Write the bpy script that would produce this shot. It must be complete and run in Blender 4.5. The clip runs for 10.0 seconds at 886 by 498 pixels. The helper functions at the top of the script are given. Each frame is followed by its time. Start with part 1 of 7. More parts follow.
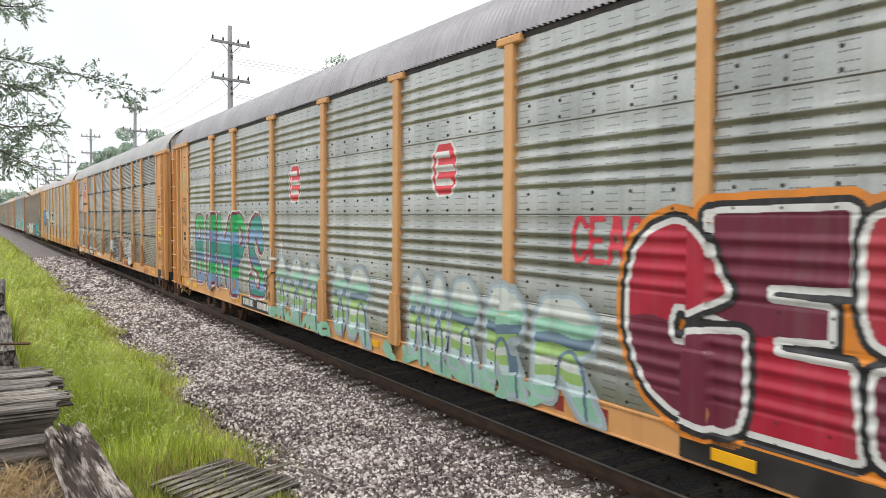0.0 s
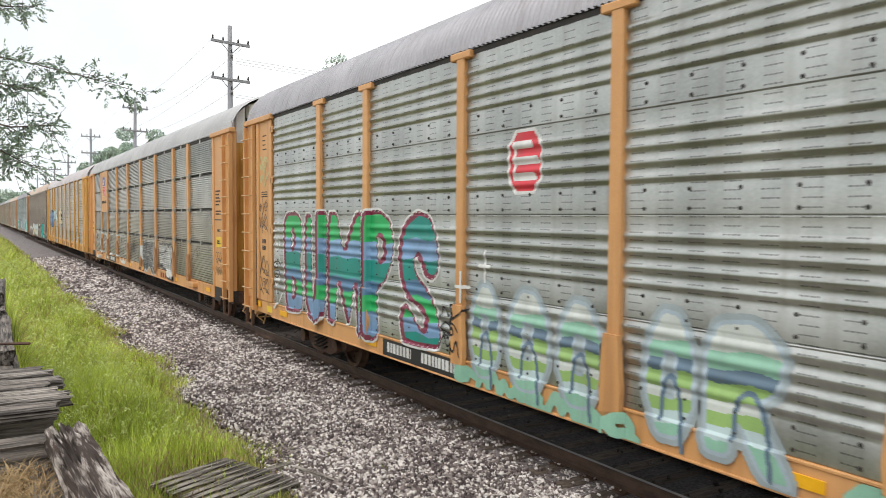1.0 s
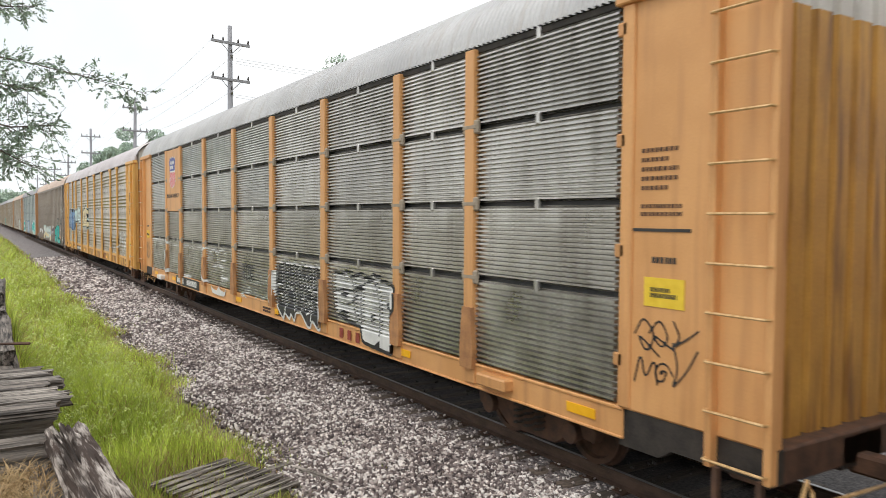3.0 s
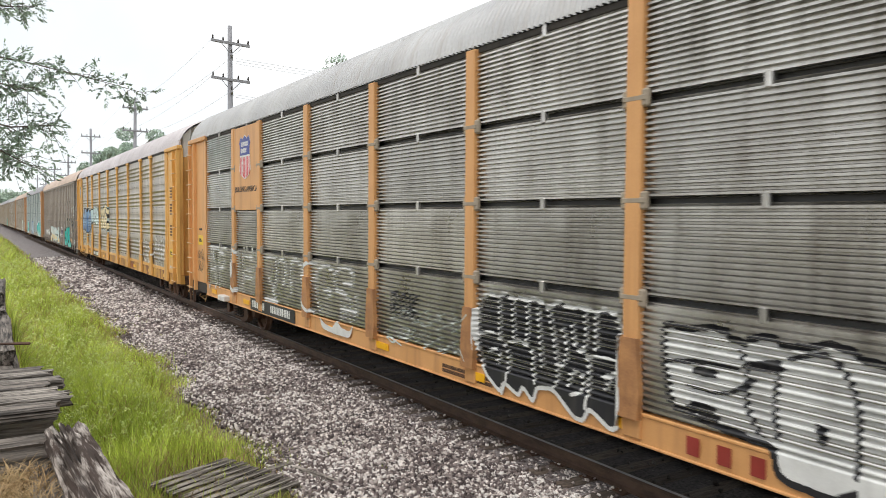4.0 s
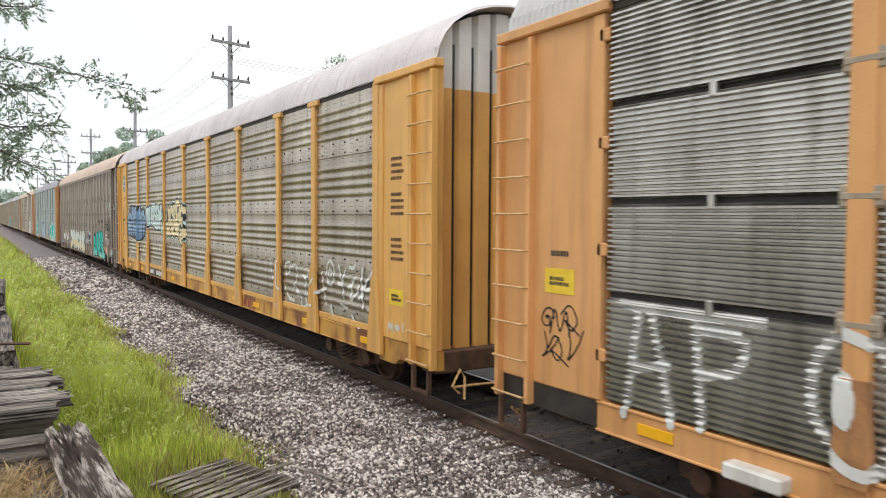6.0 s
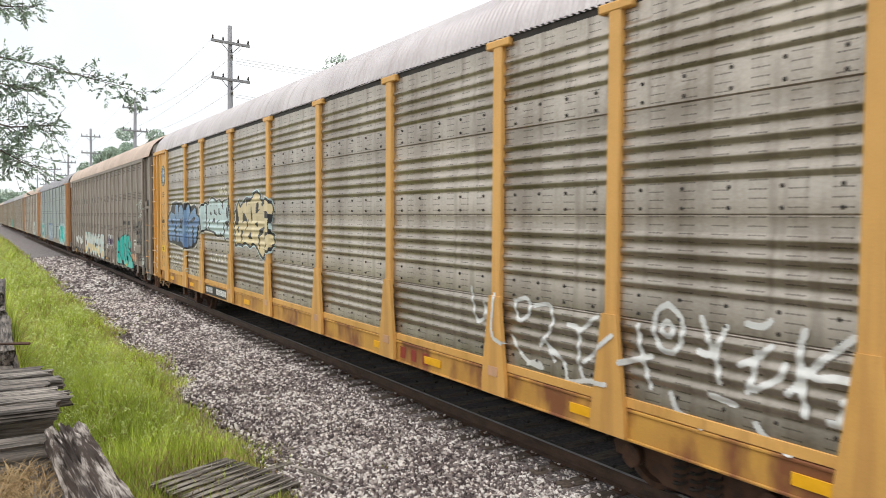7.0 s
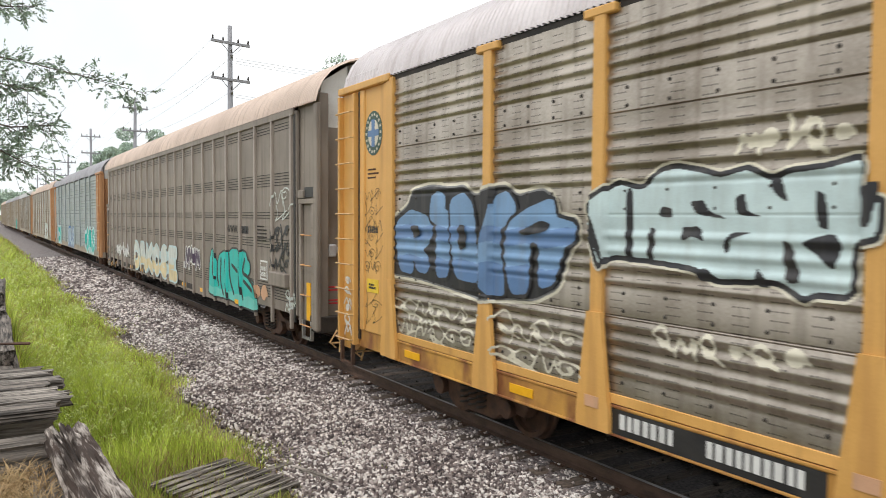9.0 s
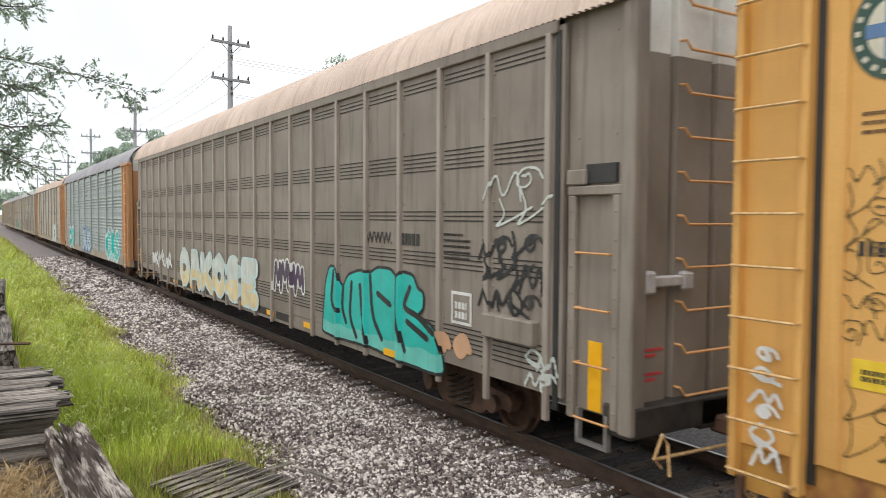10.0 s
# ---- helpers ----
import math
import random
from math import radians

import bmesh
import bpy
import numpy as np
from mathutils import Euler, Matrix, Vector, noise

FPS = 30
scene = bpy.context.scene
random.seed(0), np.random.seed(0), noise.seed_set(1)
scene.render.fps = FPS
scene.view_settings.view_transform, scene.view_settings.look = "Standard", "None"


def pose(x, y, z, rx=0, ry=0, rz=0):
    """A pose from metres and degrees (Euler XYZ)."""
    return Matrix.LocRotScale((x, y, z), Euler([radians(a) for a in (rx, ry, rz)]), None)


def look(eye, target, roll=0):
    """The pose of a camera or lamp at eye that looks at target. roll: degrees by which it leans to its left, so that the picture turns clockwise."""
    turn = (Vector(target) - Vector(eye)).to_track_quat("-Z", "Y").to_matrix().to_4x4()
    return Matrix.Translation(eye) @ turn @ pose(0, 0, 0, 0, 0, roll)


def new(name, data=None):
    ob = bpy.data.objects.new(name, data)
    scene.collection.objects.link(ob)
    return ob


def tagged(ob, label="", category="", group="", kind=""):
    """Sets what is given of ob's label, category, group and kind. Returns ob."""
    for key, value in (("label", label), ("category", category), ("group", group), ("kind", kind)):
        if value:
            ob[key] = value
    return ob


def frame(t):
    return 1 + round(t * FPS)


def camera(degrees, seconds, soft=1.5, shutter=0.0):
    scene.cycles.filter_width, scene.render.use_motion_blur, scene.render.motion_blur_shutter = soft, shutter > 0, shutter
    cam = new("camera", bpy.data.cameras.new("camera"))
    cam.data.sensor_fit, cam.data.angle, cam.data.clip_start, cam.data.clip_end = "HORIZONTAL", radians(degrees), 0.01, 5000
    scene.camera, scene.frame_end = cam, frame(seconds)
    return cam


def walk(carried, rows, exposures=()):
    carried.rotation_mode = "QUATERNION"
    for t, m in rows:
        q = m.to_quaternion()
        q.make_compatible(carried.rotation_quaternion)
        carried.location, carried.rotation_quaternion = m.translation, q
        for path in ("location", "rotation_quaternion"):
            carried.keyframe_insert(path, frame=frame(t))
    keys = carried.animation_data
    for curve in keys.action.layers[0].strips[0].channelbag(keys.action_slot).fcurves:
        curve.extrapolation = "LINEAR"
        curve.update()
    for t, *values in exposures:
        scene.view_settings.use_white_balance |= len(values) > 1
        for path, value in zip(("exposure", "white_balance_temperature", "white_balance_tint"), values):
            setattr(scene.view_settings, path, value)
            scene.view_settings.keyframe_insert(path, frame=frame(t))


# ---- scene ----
EYE = (0.0, 0.0, 3.2)
YAW, PITCH, ROLL, FOV = 32.51, 2.51, 0.33, 62.2
RAIL_X, RAIL_TOP = 6.99, 0.27
WAY = Vector((math.sin(radians(YAW)) * math.cos(radians(PITCH)), math.cos(radians(YAW)) * math.cos(radians(PITCH)), -math.sin(radians(PITCH))))
cam = camera(FOV, 10.0, soft=0.5, shutter=0.15)
stand = look(EYE, Vector(EYE) + WAY * 10, ROLL)
walk(cam, [(0.0, stand), (10.0, stand)])

# ---- overcast daylight ----
world = bpy.data.worlds.new("overcast_sky")
scene.world = world
world.use_nodes = True
wn, wl = world.node_tree.nodes, world.node_tree.links
bg = wn["Background"]
sky = wn.new("ShaderNodeTexSky")
sky.sky_type, sky.sun_disc = "NISHITA", False
sky.sun_elevation, sky.sun_rotation = radians(55), radians(-60)
sky_dim = wn.new("ShaderNodeVectorMath")
sky_dim.operation = "SCALE"
sky_dim.inputs["Scale"].default_value = 0.09
cloud = wn.new("ShaderNodeTexNoise")
cloud.inputs["Scale"].default_value, cloud.inputs["Detail"].default_value = 2.2, 5
cloud_ramp = wn.new("ShaderNodeValToRGB")
cloud_ramp.color_ramp.elements[0].position, cloud_ramp.color_ramp.elements[0].color = 0.3, (0.88, 0.95, 1.0, 1)
cloud_ramp.color_ramp.elements[1].position, cloud_ramp.color_ramp.elements[1].color = 0.62, (1.12, 1.12, 1.11, 1)
veil = wn.new("ShaderNodeMixRGB")
veil.inputs["Fac"].default_value = 0.9
wl.new(sky.outputs["Color"], sky_dim.inputs[0])
wl.new(sky_dim.outputs["Vector"], veil.inputs["Color1"])
wl.new(cloud.outputs["Fac"], cloud_ramp.inputs["Fac"])
wl.new(cloud_ramp.outputs["Color"], veil.inputs["Color2"])
wl.new(veil.outputs["Color"], bg.inputs["Color"])
bg.inputs["Strength"].default_value = 1.0
sun_data = bpy.data.lights.new("sun", "SUN")
sun_data.energy, sun_data.angle, sun_data.color = 1.2, radians(25), (1.0, 0.96, 0.9)
sun = new("sun", sun_data)
sun.matrix_world = look((-20, 10, 40), (0, 20, 0))
scene.view_settings.exposure = 0.17


# ---- materials ----
def mat(name, c1, c2, scale=3.0, rough=0.6, metal=0.0, bump=0.2, grain=60.0, streak=None, streak_amount=0.4,
        stretch=(1, 1, 1), island=False, spread=0.0, spec=0.5, coords="Object", ends=(0.32, 0.68), runs=(0.5, 0.72), run_map=(1, 5.0, 0.5)):
    """A surface with blotches at one scale, grain at a second, and runs of dirt down the face."""
    m = bpy.data.materials.new(name)
    m.use_nodes = True
    n, l = m.node_tree.nodes, m.node_tree.links
    b = n["Principled BSDF"]
    b.inputs["Roughness"].default_value, b.inputs["Metallic"].default_value = rough, metal
    b.inputs["Specular IOR Level"].default_value = spec
    tc = n.new("ShaderNodeTexCoord")
    mp = n.new("ShaderNodeMapping")
    mp.inputs["Scale"].default_value = stretch
    l.new(tc.outputs[coords], mp.inputs["Vector"])
    big = n.new("ShaderNodeTexNoise")
    big.inputs["Scale"].default_value, big.inputs["Detail"].default_value = scale, 6
    l.new(mp.outputs["Vector"], big.inputs["Vector"])
    fine = n.new("ShaderNodeTexNoise")
    fine.inputs["Scale"].default_value, fine.inputs["Detail"].default_value = grain, 3
    l.new(mp.outputs["Vector"], fine.inputs["Vector"])
    add = n.new("ShaderNodeMath")
    add.operation = "MULTIPLY_ADD"
    add.inputs[1].default_value, add.inputs[2].default_value = 0.35, -0.17
    l.new(fine.outputs["Fac"], add.inputs[0])
    tot = n.new("ShaderNodeMath")
    tot.operation = "ADD"
    l.new(big.outputs["Fac"], tot.inputs[0])
    l.new(add.outputs[0], tot.inputs[1])
    ramp = n.new("ShaderNodeValToRGB")
    ramp.color_ramp.elements[0].position, ramp.color_ramp.elements[0].color = ends[0], (*c1, 1)
    ramp.color_ramp.elements[1].position, ramp.color_ramp.elements[1].color = ends[1], (*c2, 1)
    l.new(tot.outputs[0], ramp.inputs["Fac"])
    out = ramp.outputs["Color"]
    if streak:
        sm = n.new("ShaderNodeMapping")
        sm.inputs["Scale"].default_value = run_map
        l.new(tc.outputs[coords], sm.inputs["Vector"])
        sn = n.new("ShaderNodeTexNoise")
        sn.inputs["Scale"].default_value, sn.inputs["Detail"].default_value = 1.6, 5
        l.new(sm.outputs["Vector"], sn.inputs["Vector"])
        sr = n.new("ShaderNodeMapRange")
        sr.inputs["From Min"].default_value, sr.inputs["From Max"].default_value = runs
        sr.inputs["To Max"].default_value = streak_amount
        l.new(sn.outputs["Fac"], sr.inputs["Value"])
        mx = n.new("ShaderNodeMixRGB")
        l.new(sr.outputs["Result"], mx.inputs["Fac"])
        l.new(out, mx.inputs["Color1"])
        mx.inputs["Color2"].default_value = (*streak, 1)
        out = mx.outputs["Color"]
    if spread:
        if island:
            src = n.new("ShaderNodeNewGeometry").outputs["Random Per Island"]
        else:
            src = n.new("ShaderNodeObjectInfo").outputs["Random"]
        vr = n.new("ShaderNodeMapRange")
        vr.inputs["To Min"].default_value, vr.inputs["To Max"].default_value = 1 - spread, 1 + spread
        l.new(src, vr.inputs["Value"])
        vm = n.new("ShaderNodeVectorMath")
        vm.operation = "SCALE"
        l.new(out, vm.inputs[0])
        l.new(vr.outputs["Result"], vm.inputs["Scale"])
        out = vm.outputs["Vector"]
    l.new(out, b.inputs["Base Color"])
    rr = n.new("ShaderNodeMapRange")
    rr.inputs["To Min"].default_value, rr.inputs["To Max"].default_value = max(rough - 0.12, 0.05), min(rough + 0.12, 1)
    l.new(big.outputs["Fac"], rr.inputs["Value"])
    l.new(rr.outputs["Result"], b.inputs["Roughness"])
    if bump:
        bp = n.new("ShaderNodeBump")
        bp.inputs["Strength"].default_value, bp.inputs["Distance"].default_value = bump, 0.01
        l.new(tot.outputs[0], bp.inputs["Height"])
        l.new(bp.outputs["Normal"], b.inputs["Normal"])
    m["out"] = out.node.name
    return m


def punched(m, pitch, phase, dash=0.045, group=0.5):
    """Rows of small dark slots, in groups, punched through a sheet: black in the holes."""
    n, l = m.node_tree.nodes, m.node_tree.links
    b = n["Principled BSDF"]
    old = b.inputs["Base Color"].links[0].from_socket
    tc = n.new("ShaderNodeTexCoord")
    xyz = n.new("ShaderNodeSeparateXYZ")
    l.new(tc.outputs["Object"], xyz.inputs[0])

    def math2(op, a, c):
        k = n.new("ShaderNodeMath")
        k.operation = op
        for i, s in enumerate((a, c)):
            if isinstance(s, (int, float)):
                k.inputs[i].default_value = s
            else:
                l.new(s, k.inputs[i])
        return k.outputs[0]

    def below(sock, period, share, shift=0.0):
        return math2("LESS_THAN", math2("FRACT", math2("ADD", math2("DIVIDE", sock, period), shift + 50), 0), share)
    y, z = xyz.outputs["Y"], xyz.outputs["Z"]
    hole = math2("MULTIPLY", below(y, dash, 0.6), below(z, pitch, 0.17, phase))
    hole = math2("MULTIPLY", hole, below(y, dash * 8, group))
    mx = n.new("ShaderNodeMixRGB")
    l.new(math2("MULTIPLY", hole, 0.72), mx.inputs["Fac"])
    l.new(old, mx.inputs["Color1"])
    mx.inputs["Color2"].default_value = (0.015, 0.015, 0.014, 1)
    l.new(mx.outputs["Color"], b.inputs["Base Color"])
    return m


RIB = 0.155
GALV = punched(mat("galvanised_sheet", (0.33, 0.34, 0.322), (0.52, 0.532, 0.508), 1.3, 0.36, 0.86, 0.1, 40, (0.24, 0.22, 0.19), 0.35, spread=0.1), RIB / 2, 0.1)
GALV_DIRTY = punched(mat("grimy_galvanised_sheet", (0.285, 0.243, 0.198), (0.515, 0.46, 0.395), 1.2, 0.36, 0.86, 0.1, 40, (0.13, 0.10, 0.07), 0.5, spread=0.12), RIB / 2, 0.1)
SHEET = mat("zinc_ribbed_sheet", (0.44, 0.42, 0.395), (0.68, 0.665, 0.64), 1.6, 0.32, 0.85, 0.1, 30, (0.15, 0.12, 0.09), 0.5, spread=0.15)
YELLOW = mat("orange_yellow_paint", (0.62, 0.31, 0.115), (0.73, 0.385, 0.155), 1.2, 0.5, 0, 0.05, 50, (0.30, 0.125, 0.05), 0.5, spread=0.06, runs=(0.5, 0.78), run_map=(1, 3.5, 0.3))
YELLOW_B = mat("golden_yellow_paint", (0.64, 0.345, 0.09), (0.77, 0.43, 0.13), 1.2, 0.5, 0, 0.05, 50, (0.30, 0.13, 0.045), 0.45, spread=0.06, runs=(0.5, 0.78), run_map=(1, 3.5, 0.3))
YELLOW_RUST = mat("rust_streaked_yellow_paint", (0.5, 0.25, 0.06), (0.66, 0.36, 0.075), 1.5, 0.6, 0, 0.15, 50, (0.2, 0.065, 0.03), 0.9, spread=0.05, runs=(0.46, 0.62), run_map=(1, 1.3, 0.7))
RUSTY_FOOT = mat("rust_worn_orange_paint", (0.30, 0.135, 0.06), (0.56, 0.28, 0.11), 3.0, 0.6, 0, 0.2, 50, (0.16, 0.08, 0.045), 0.7, spread=0.15, runs=(0.48, 0.66), run_map=(1, 3, 1.2))
END_YELLOW = mat("rust_streaked_golden_paint", (0.50, 0.25, 0.045), (0.68, 0.37, 0.075), 1.2, 0.5, 0, 0.1, 50, (0.16, 0.06, 0.025), 0.75, spread=0.05, runs=(0.5, 0.68), run_map=(4, 4, 0.35))
PALE = mat("faded_orange_paint", (0.45, 0.22, 0.10), (0.57, 0.30, 0.14), 1.0, 0.55, 0, 0.08, 50, (0.4, 0.2, 0.08), 0.3)
BROWN = mat("taupe_brown_paint", (0.215, 0.18, 0.15), (0.31, 0.265, 0.225), 1.0, 0.58, 0, 0.08, 60, (0.12, 0.09, 0.07), 0.5, spread=0.05)
BROWN_LIGHT = mat("dusty_brown_rib_paint", (0.30, 0.255, 0.22), (0.40, 0.345, 0.30), 1.0, 0.45, 0, 0.08, 60, (0.2, 0.15, 0.12), 0.4)
ROOF_WHITE = mat("pale_grey_roof", (0.44, 0.44, 0.45), (0.58, 0.58, 0.585), 0.8, 0.5, 0.1, 0.1, 30, (0.4, 0.36, 0.33), 0.4)
ROOF_GREY = mat("mauve_grey_roof", (0.34, 0.33, 0.36), (0.47, 0.46, 0.49), 0.8, 0.5, 0.2, 0.1, 30, (0.25, 0.22, 0.22), 0.4)
ROOF_TAN = mat("pinkish_tan_roof", (0.60, 0.47, 0.395), (0.77, 0.62, 0.53), 0.8, 0.55, 0.1, 0.1, 30, (0.3, 0.2, 0.15), 0.4)
DULL = mat("dull_tan_paint", (0.30, 0.25, 0.19), (0.42, 0.35, 0.27), 1.0, 0.6, 0, 0.08, 50, (0.25, 0.17, 0.1), 0.4)
ROOF_LIGHT = mat("dusty_mauve_roof", (0.56, 0.515, 0.53), (0.72, 0.675, 0.69), 0.8, 0.5, 0.15, 0.1, 30, (0.36, 0.3, 0.29), 0.4)
BLUEGREY = mat("faded_blue_grey_sheet", (0.25, 0.29, 0.29), (0.38, 0.43, 0.43), 1.2, 0.5, 0.3, 0.1, 40, (0.3, 0.22, 0.15), 0.5)
WHITE = mat("white_paint", (0.62, 0.61, 0.58), (0.8, 0.79, 0.76), 2, 0.5, 0, 0.05, 40, (0.4, 0.33, 0.25), 0.35)
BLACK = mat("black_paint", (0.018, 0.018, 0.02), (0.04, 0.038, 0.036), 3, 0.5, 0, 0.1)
DARK = mat("grimy_black_steel", (0.02, 0.017, 0.015), (0.055, 0.045, 0.038), 5, 0.7, 0.1, 0.3, 40)
RUST = mat("rusty_brown_steel", (0.06, 0.035, 0.025), (0.15, 0.08, 0.05), 6, 0.75, 0.2, 0.3, 60)
STEEL = mat("worn_steel", (0.3, 0.29, 0.28), (0.45, 0.44, 0.43), 4, 0.4, 0.7, 0.1)
RUNG_PAINT = mat("worn_pale_yellow_steel", (0.5, 0.3, 0.12), (0.8, 0.55, 0.28), 12, 0.4, 0.2, 0.1)
GREY_STEEL = mat("light_grey_worn_paint", (0.42, 0.41, 0.42), (0.6, 0.59, 0.6), 6, 0.5, 0.2, 0.1)
REFLECT = mat("yellow_reflector", (0.85, 0.42, 0.01), (0.95, 0.5, 0.02), 8, 0.35, 0, 0.05)
LABEL_YELLOW = mat("yellow_label", (0.75, 0.5, 0.03), (0.85, 0.6, 0.05), 8, 0.5, 0, 0.02)
WOOD_OLD = mat("weathered_grey_timber", (0.022, 0.018, 0.015), (0.25, 0.215, 0.185), 9, 0.9, 0, 1.0, 30, stretch=(3.5, 0.3, 3.5), spread=0.15, ends=(0.34, 0.66), streak=(0.015, 0.012, 0.01), streak_amount=0.9, runs=(0.56, 0.63), run_map=(16, 0.8, 16))
WOOD_PALE = mat("bleached_grey_timber", (0.04, 0.033, 0.027), (0.40, 0.355, 0.31), 8, 0.9, 0, 1.0, 30, stretch=(3.5, 0.3, 3.5), spread=0.12, ends=(0.34, 0.64), streak=(0.03, 0.022, 0.017), streak_amount=0.92, runs=(0.54, 0.62), run_map=(14, 0.9, 14))
WOOD_SPLIT = mat("splintered_silver_brown_timber", (0.045, 0.026, 0.018), (0.55, 0.49, 0.44), 4, 0.9, 0, 1.0, 26, stretch=(7, 0.55, 7), ends=(0.45, 0.68), streak=(0.03, 0.016, 0.01), streak_amount=0.95, runs=(0.5, 0.56), run_map=(9, 1.6, 9))
WOOD_DARK = mat("dark_creosoted_tie", (0.048, 0.035, 0.027), (0.165, 0.128, 0.103), 6, 0.85, 0, 0.6, 40, stretch=(0.8, 6, 6), spread=0.3)
# Bluish grey lifted to carry the haze of the bright sky.
POLE_WOOD = mat("grey_pole_wood", (0.24, 0.24, 0.26), (0.36, 0.36, 0.385), 5, 0.85, 0, 0.3, 30, stretch=(4, 4, 0.4))
CABLE = mat("dark_cable", (0.35, 0.36, 0.38), (0.45, 0.46, 0.48), 5, 0.6, 0, 0)
RAIL_SIDE = mat("rusted_rail", (0.07, 0.045, 0.035), (0.15, 0.095, 0.07), 8, 0.7, 0.3, 0.3, 50, stretch=(1, 0.4, 1))
STONE = mat("crushed_grey_stone", (0.55, 0.53, 0.53), (1.0, 0.96, 0.95), 14, 0.88, 0, 0.4, 60)


def stone_shades(m):
    """Each stone takes its own shade: most dark brown-grey, some pale, a few white."""
    n, l = m.node_tree.nodes, m.node_tree.links
    b = n["Principled BSDF"]
    old = b.inputs["Base Color"].links[0].from_socket
    geo = n.new("ShaderNodeNewGeometry")
    ramp = n.new("ShaderNodeValToRGB")
    el = ramp.color_ramp.elements
    el[0].position, el[0].color = 0.0, (0.075, 0.06, 0.062, 1)
    el[1].position, el[1].color = 1.0, (0.95, 0.92, 0.88, 1)
    for pos, c in ((0.3, (0.165, 0.133, 0.128)), (0.55, (0.33, 0.282, 0.265)), (0.72, (0.52, 0.468, 0.435)), (0.84, (0.95, 0.9, 0.85))):
        e = el.new(pos)
        e.color = (*c, 1)
    # drifts of paler and darker stone along the bed
    tc = n.new("ShaderNodeTexCoord")
    drift = n.new("ShaderNodeTexNoise")
    drift.inputs["Scale"].default_value, drift.inputs["Detail"].default_value = 0.9, 2
    l.new(tc.outputs["Object"], drift.inputs["Vector"])
    swing = n.new("ShaderNodeMath")
    swing.operation = "MULTIPLY_ADD"
    swing.inputs[1].default_value, swing.inputs[2].default_value = 0.9, -0.40
    l.new(drift.outputs["Fac"], swing.inputs[0])
    both = n.new("ShaderNodeMath")
    both.use_clamp = True
    l.new(geo.outputs["Random Per Island"], both.inputs[0])
    l.new(swing.outputs[0], both.inputs[1])
    l.new(both.outputs[0], ramp.inputs["Fac"])
    mul = n.new("ShaderNodeMixRGB")
    mul.blend_type = "MULTIPLY"
    mul.inputs["Fac"].default_value = 1.0
    l.new(ramp.outputs["Color"], mul.inputs["Color1"])
    l.new(old, mul.inputs["Color2"])
    l.new(mul.outputs["Color"], b.inputs["Base Color"])


stone_shades(STONE)
# Stone and ballast colours darkened for the shade under the train.
STONE_SHADED = mat("oil_stained_stone", (0.035, 0.03, 0.028), (0.16, 0.14, 0.13), 9, 0.85, 0, 0.4, 60, island=True, spread=0.5)
BED_SHADED = mat("oil_stained_ballast", (0.02, 0.017, 0.016), (0.11, 0.095, 0.09), 26, 0.85, 0, 1.0, 9)
BED = mat("dark_ballast_bed", (0.06, 0.05, 0.05), (0.34, 0.30, 0.295), 26, 0.9, 0, 1.0, 9)
GRASS = mat("green_grass", (0.32, 0.42, 0.045), (0.70, 0.81, 0.14), 0.9, 0.6, 0, 0, 12, island=True, spread=0.4)
STRAW = mat("dry_straw", (0.3, 0.19, 0.085), (0.52, 0.38, 0.2), 2, 0.8, 0, 0, 12, island=True, spread=0.35)
SEED = mat("pale_seed_head", (0.5, 0.6, 0.16), (0.74, 0.8, 0.33), 2, 0.8, 0, 0, 12, island=True, spread=0.2)
EARTH = mat("grassy_earth", (0.11, 0.095, 0.05), (0.28, 0.255, 0.11), 1.5, 0.95, 0, 0.6, 25)
LEAF = mat("green_leaf", (0.15, 0.22, 0.15), (0.31, 0.40, 0.29), 1.5, 0.55, 0, 0, 20, island=True, spread=0.4)
# Distance haze is put into this pale leaf colour.
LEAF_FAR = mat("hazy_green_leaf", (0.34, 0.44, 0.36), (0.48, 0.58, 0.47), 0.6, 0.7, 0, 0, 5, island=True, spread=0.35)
BARK = mat("brown_bark", (0.07, 0.055, 0.045), (0.16, 0.13, 0.11), 8, 0.9, 0, 0.6, 40, stretch=(3, 3, 0.6))


def spray(name, c):
    return mat(name, tuple(v * 0.85 for v in c), tuple(min(v * 1.1, 1) for v in c), 2.5, 0.45, 0, 0.03, 60, (0.2, 0.18, 0.15), 0.2)


S_WHITE = spray("white_spray_paint", (0.72, 0.72, 0.7))
S_BLACK = spray("black_spray_paint", (0.02, 0.02, 0.024))
S_RED = spray("crimson_spray_paint", (0.42, 0.015, 0.04))
S_WINE = spray("wine_spray_paint", (0.16, 0.02, 0.045))
S_PINK = spray("red_pink_spray_paint", (0.62, 0.04, 0.07))
S_TEAL = spray("teal_spray_paint", (0.01, 0.26, 0.22))
S_AQUA = spray("turquoise_spray_paint", (0.02, 0.5, 0.44))
S_GREEN = spray("emerald_spray_paint", (0.02, 0.42, 0.12))
S_LIME = spray("lime_spray_paint", (0.33, 0.52, 0.17))
S_SKY = spray("pale_blue_spray_paint", (0.42, 0.51, 0.57))
S_BLUE = spray("blue_spray_paint", (0.11, 0.21, 0.40))
S_CREAM = spray("cream_spray_paint", (0.72, 0.6, 0.36))
S_PALE = spray("pale_aqua_spray_paint", (0.55, 0.68, 0.69))
S_ORANGE = spray("orange_spray_paint", (0.75, 0.25, 0.03))
S_NAVY = spray("navy_decal", (0.03, 0.05, 0.28))
S_DECAL_RED = spray("red_decal", (0.66, 0.04, 0.06))


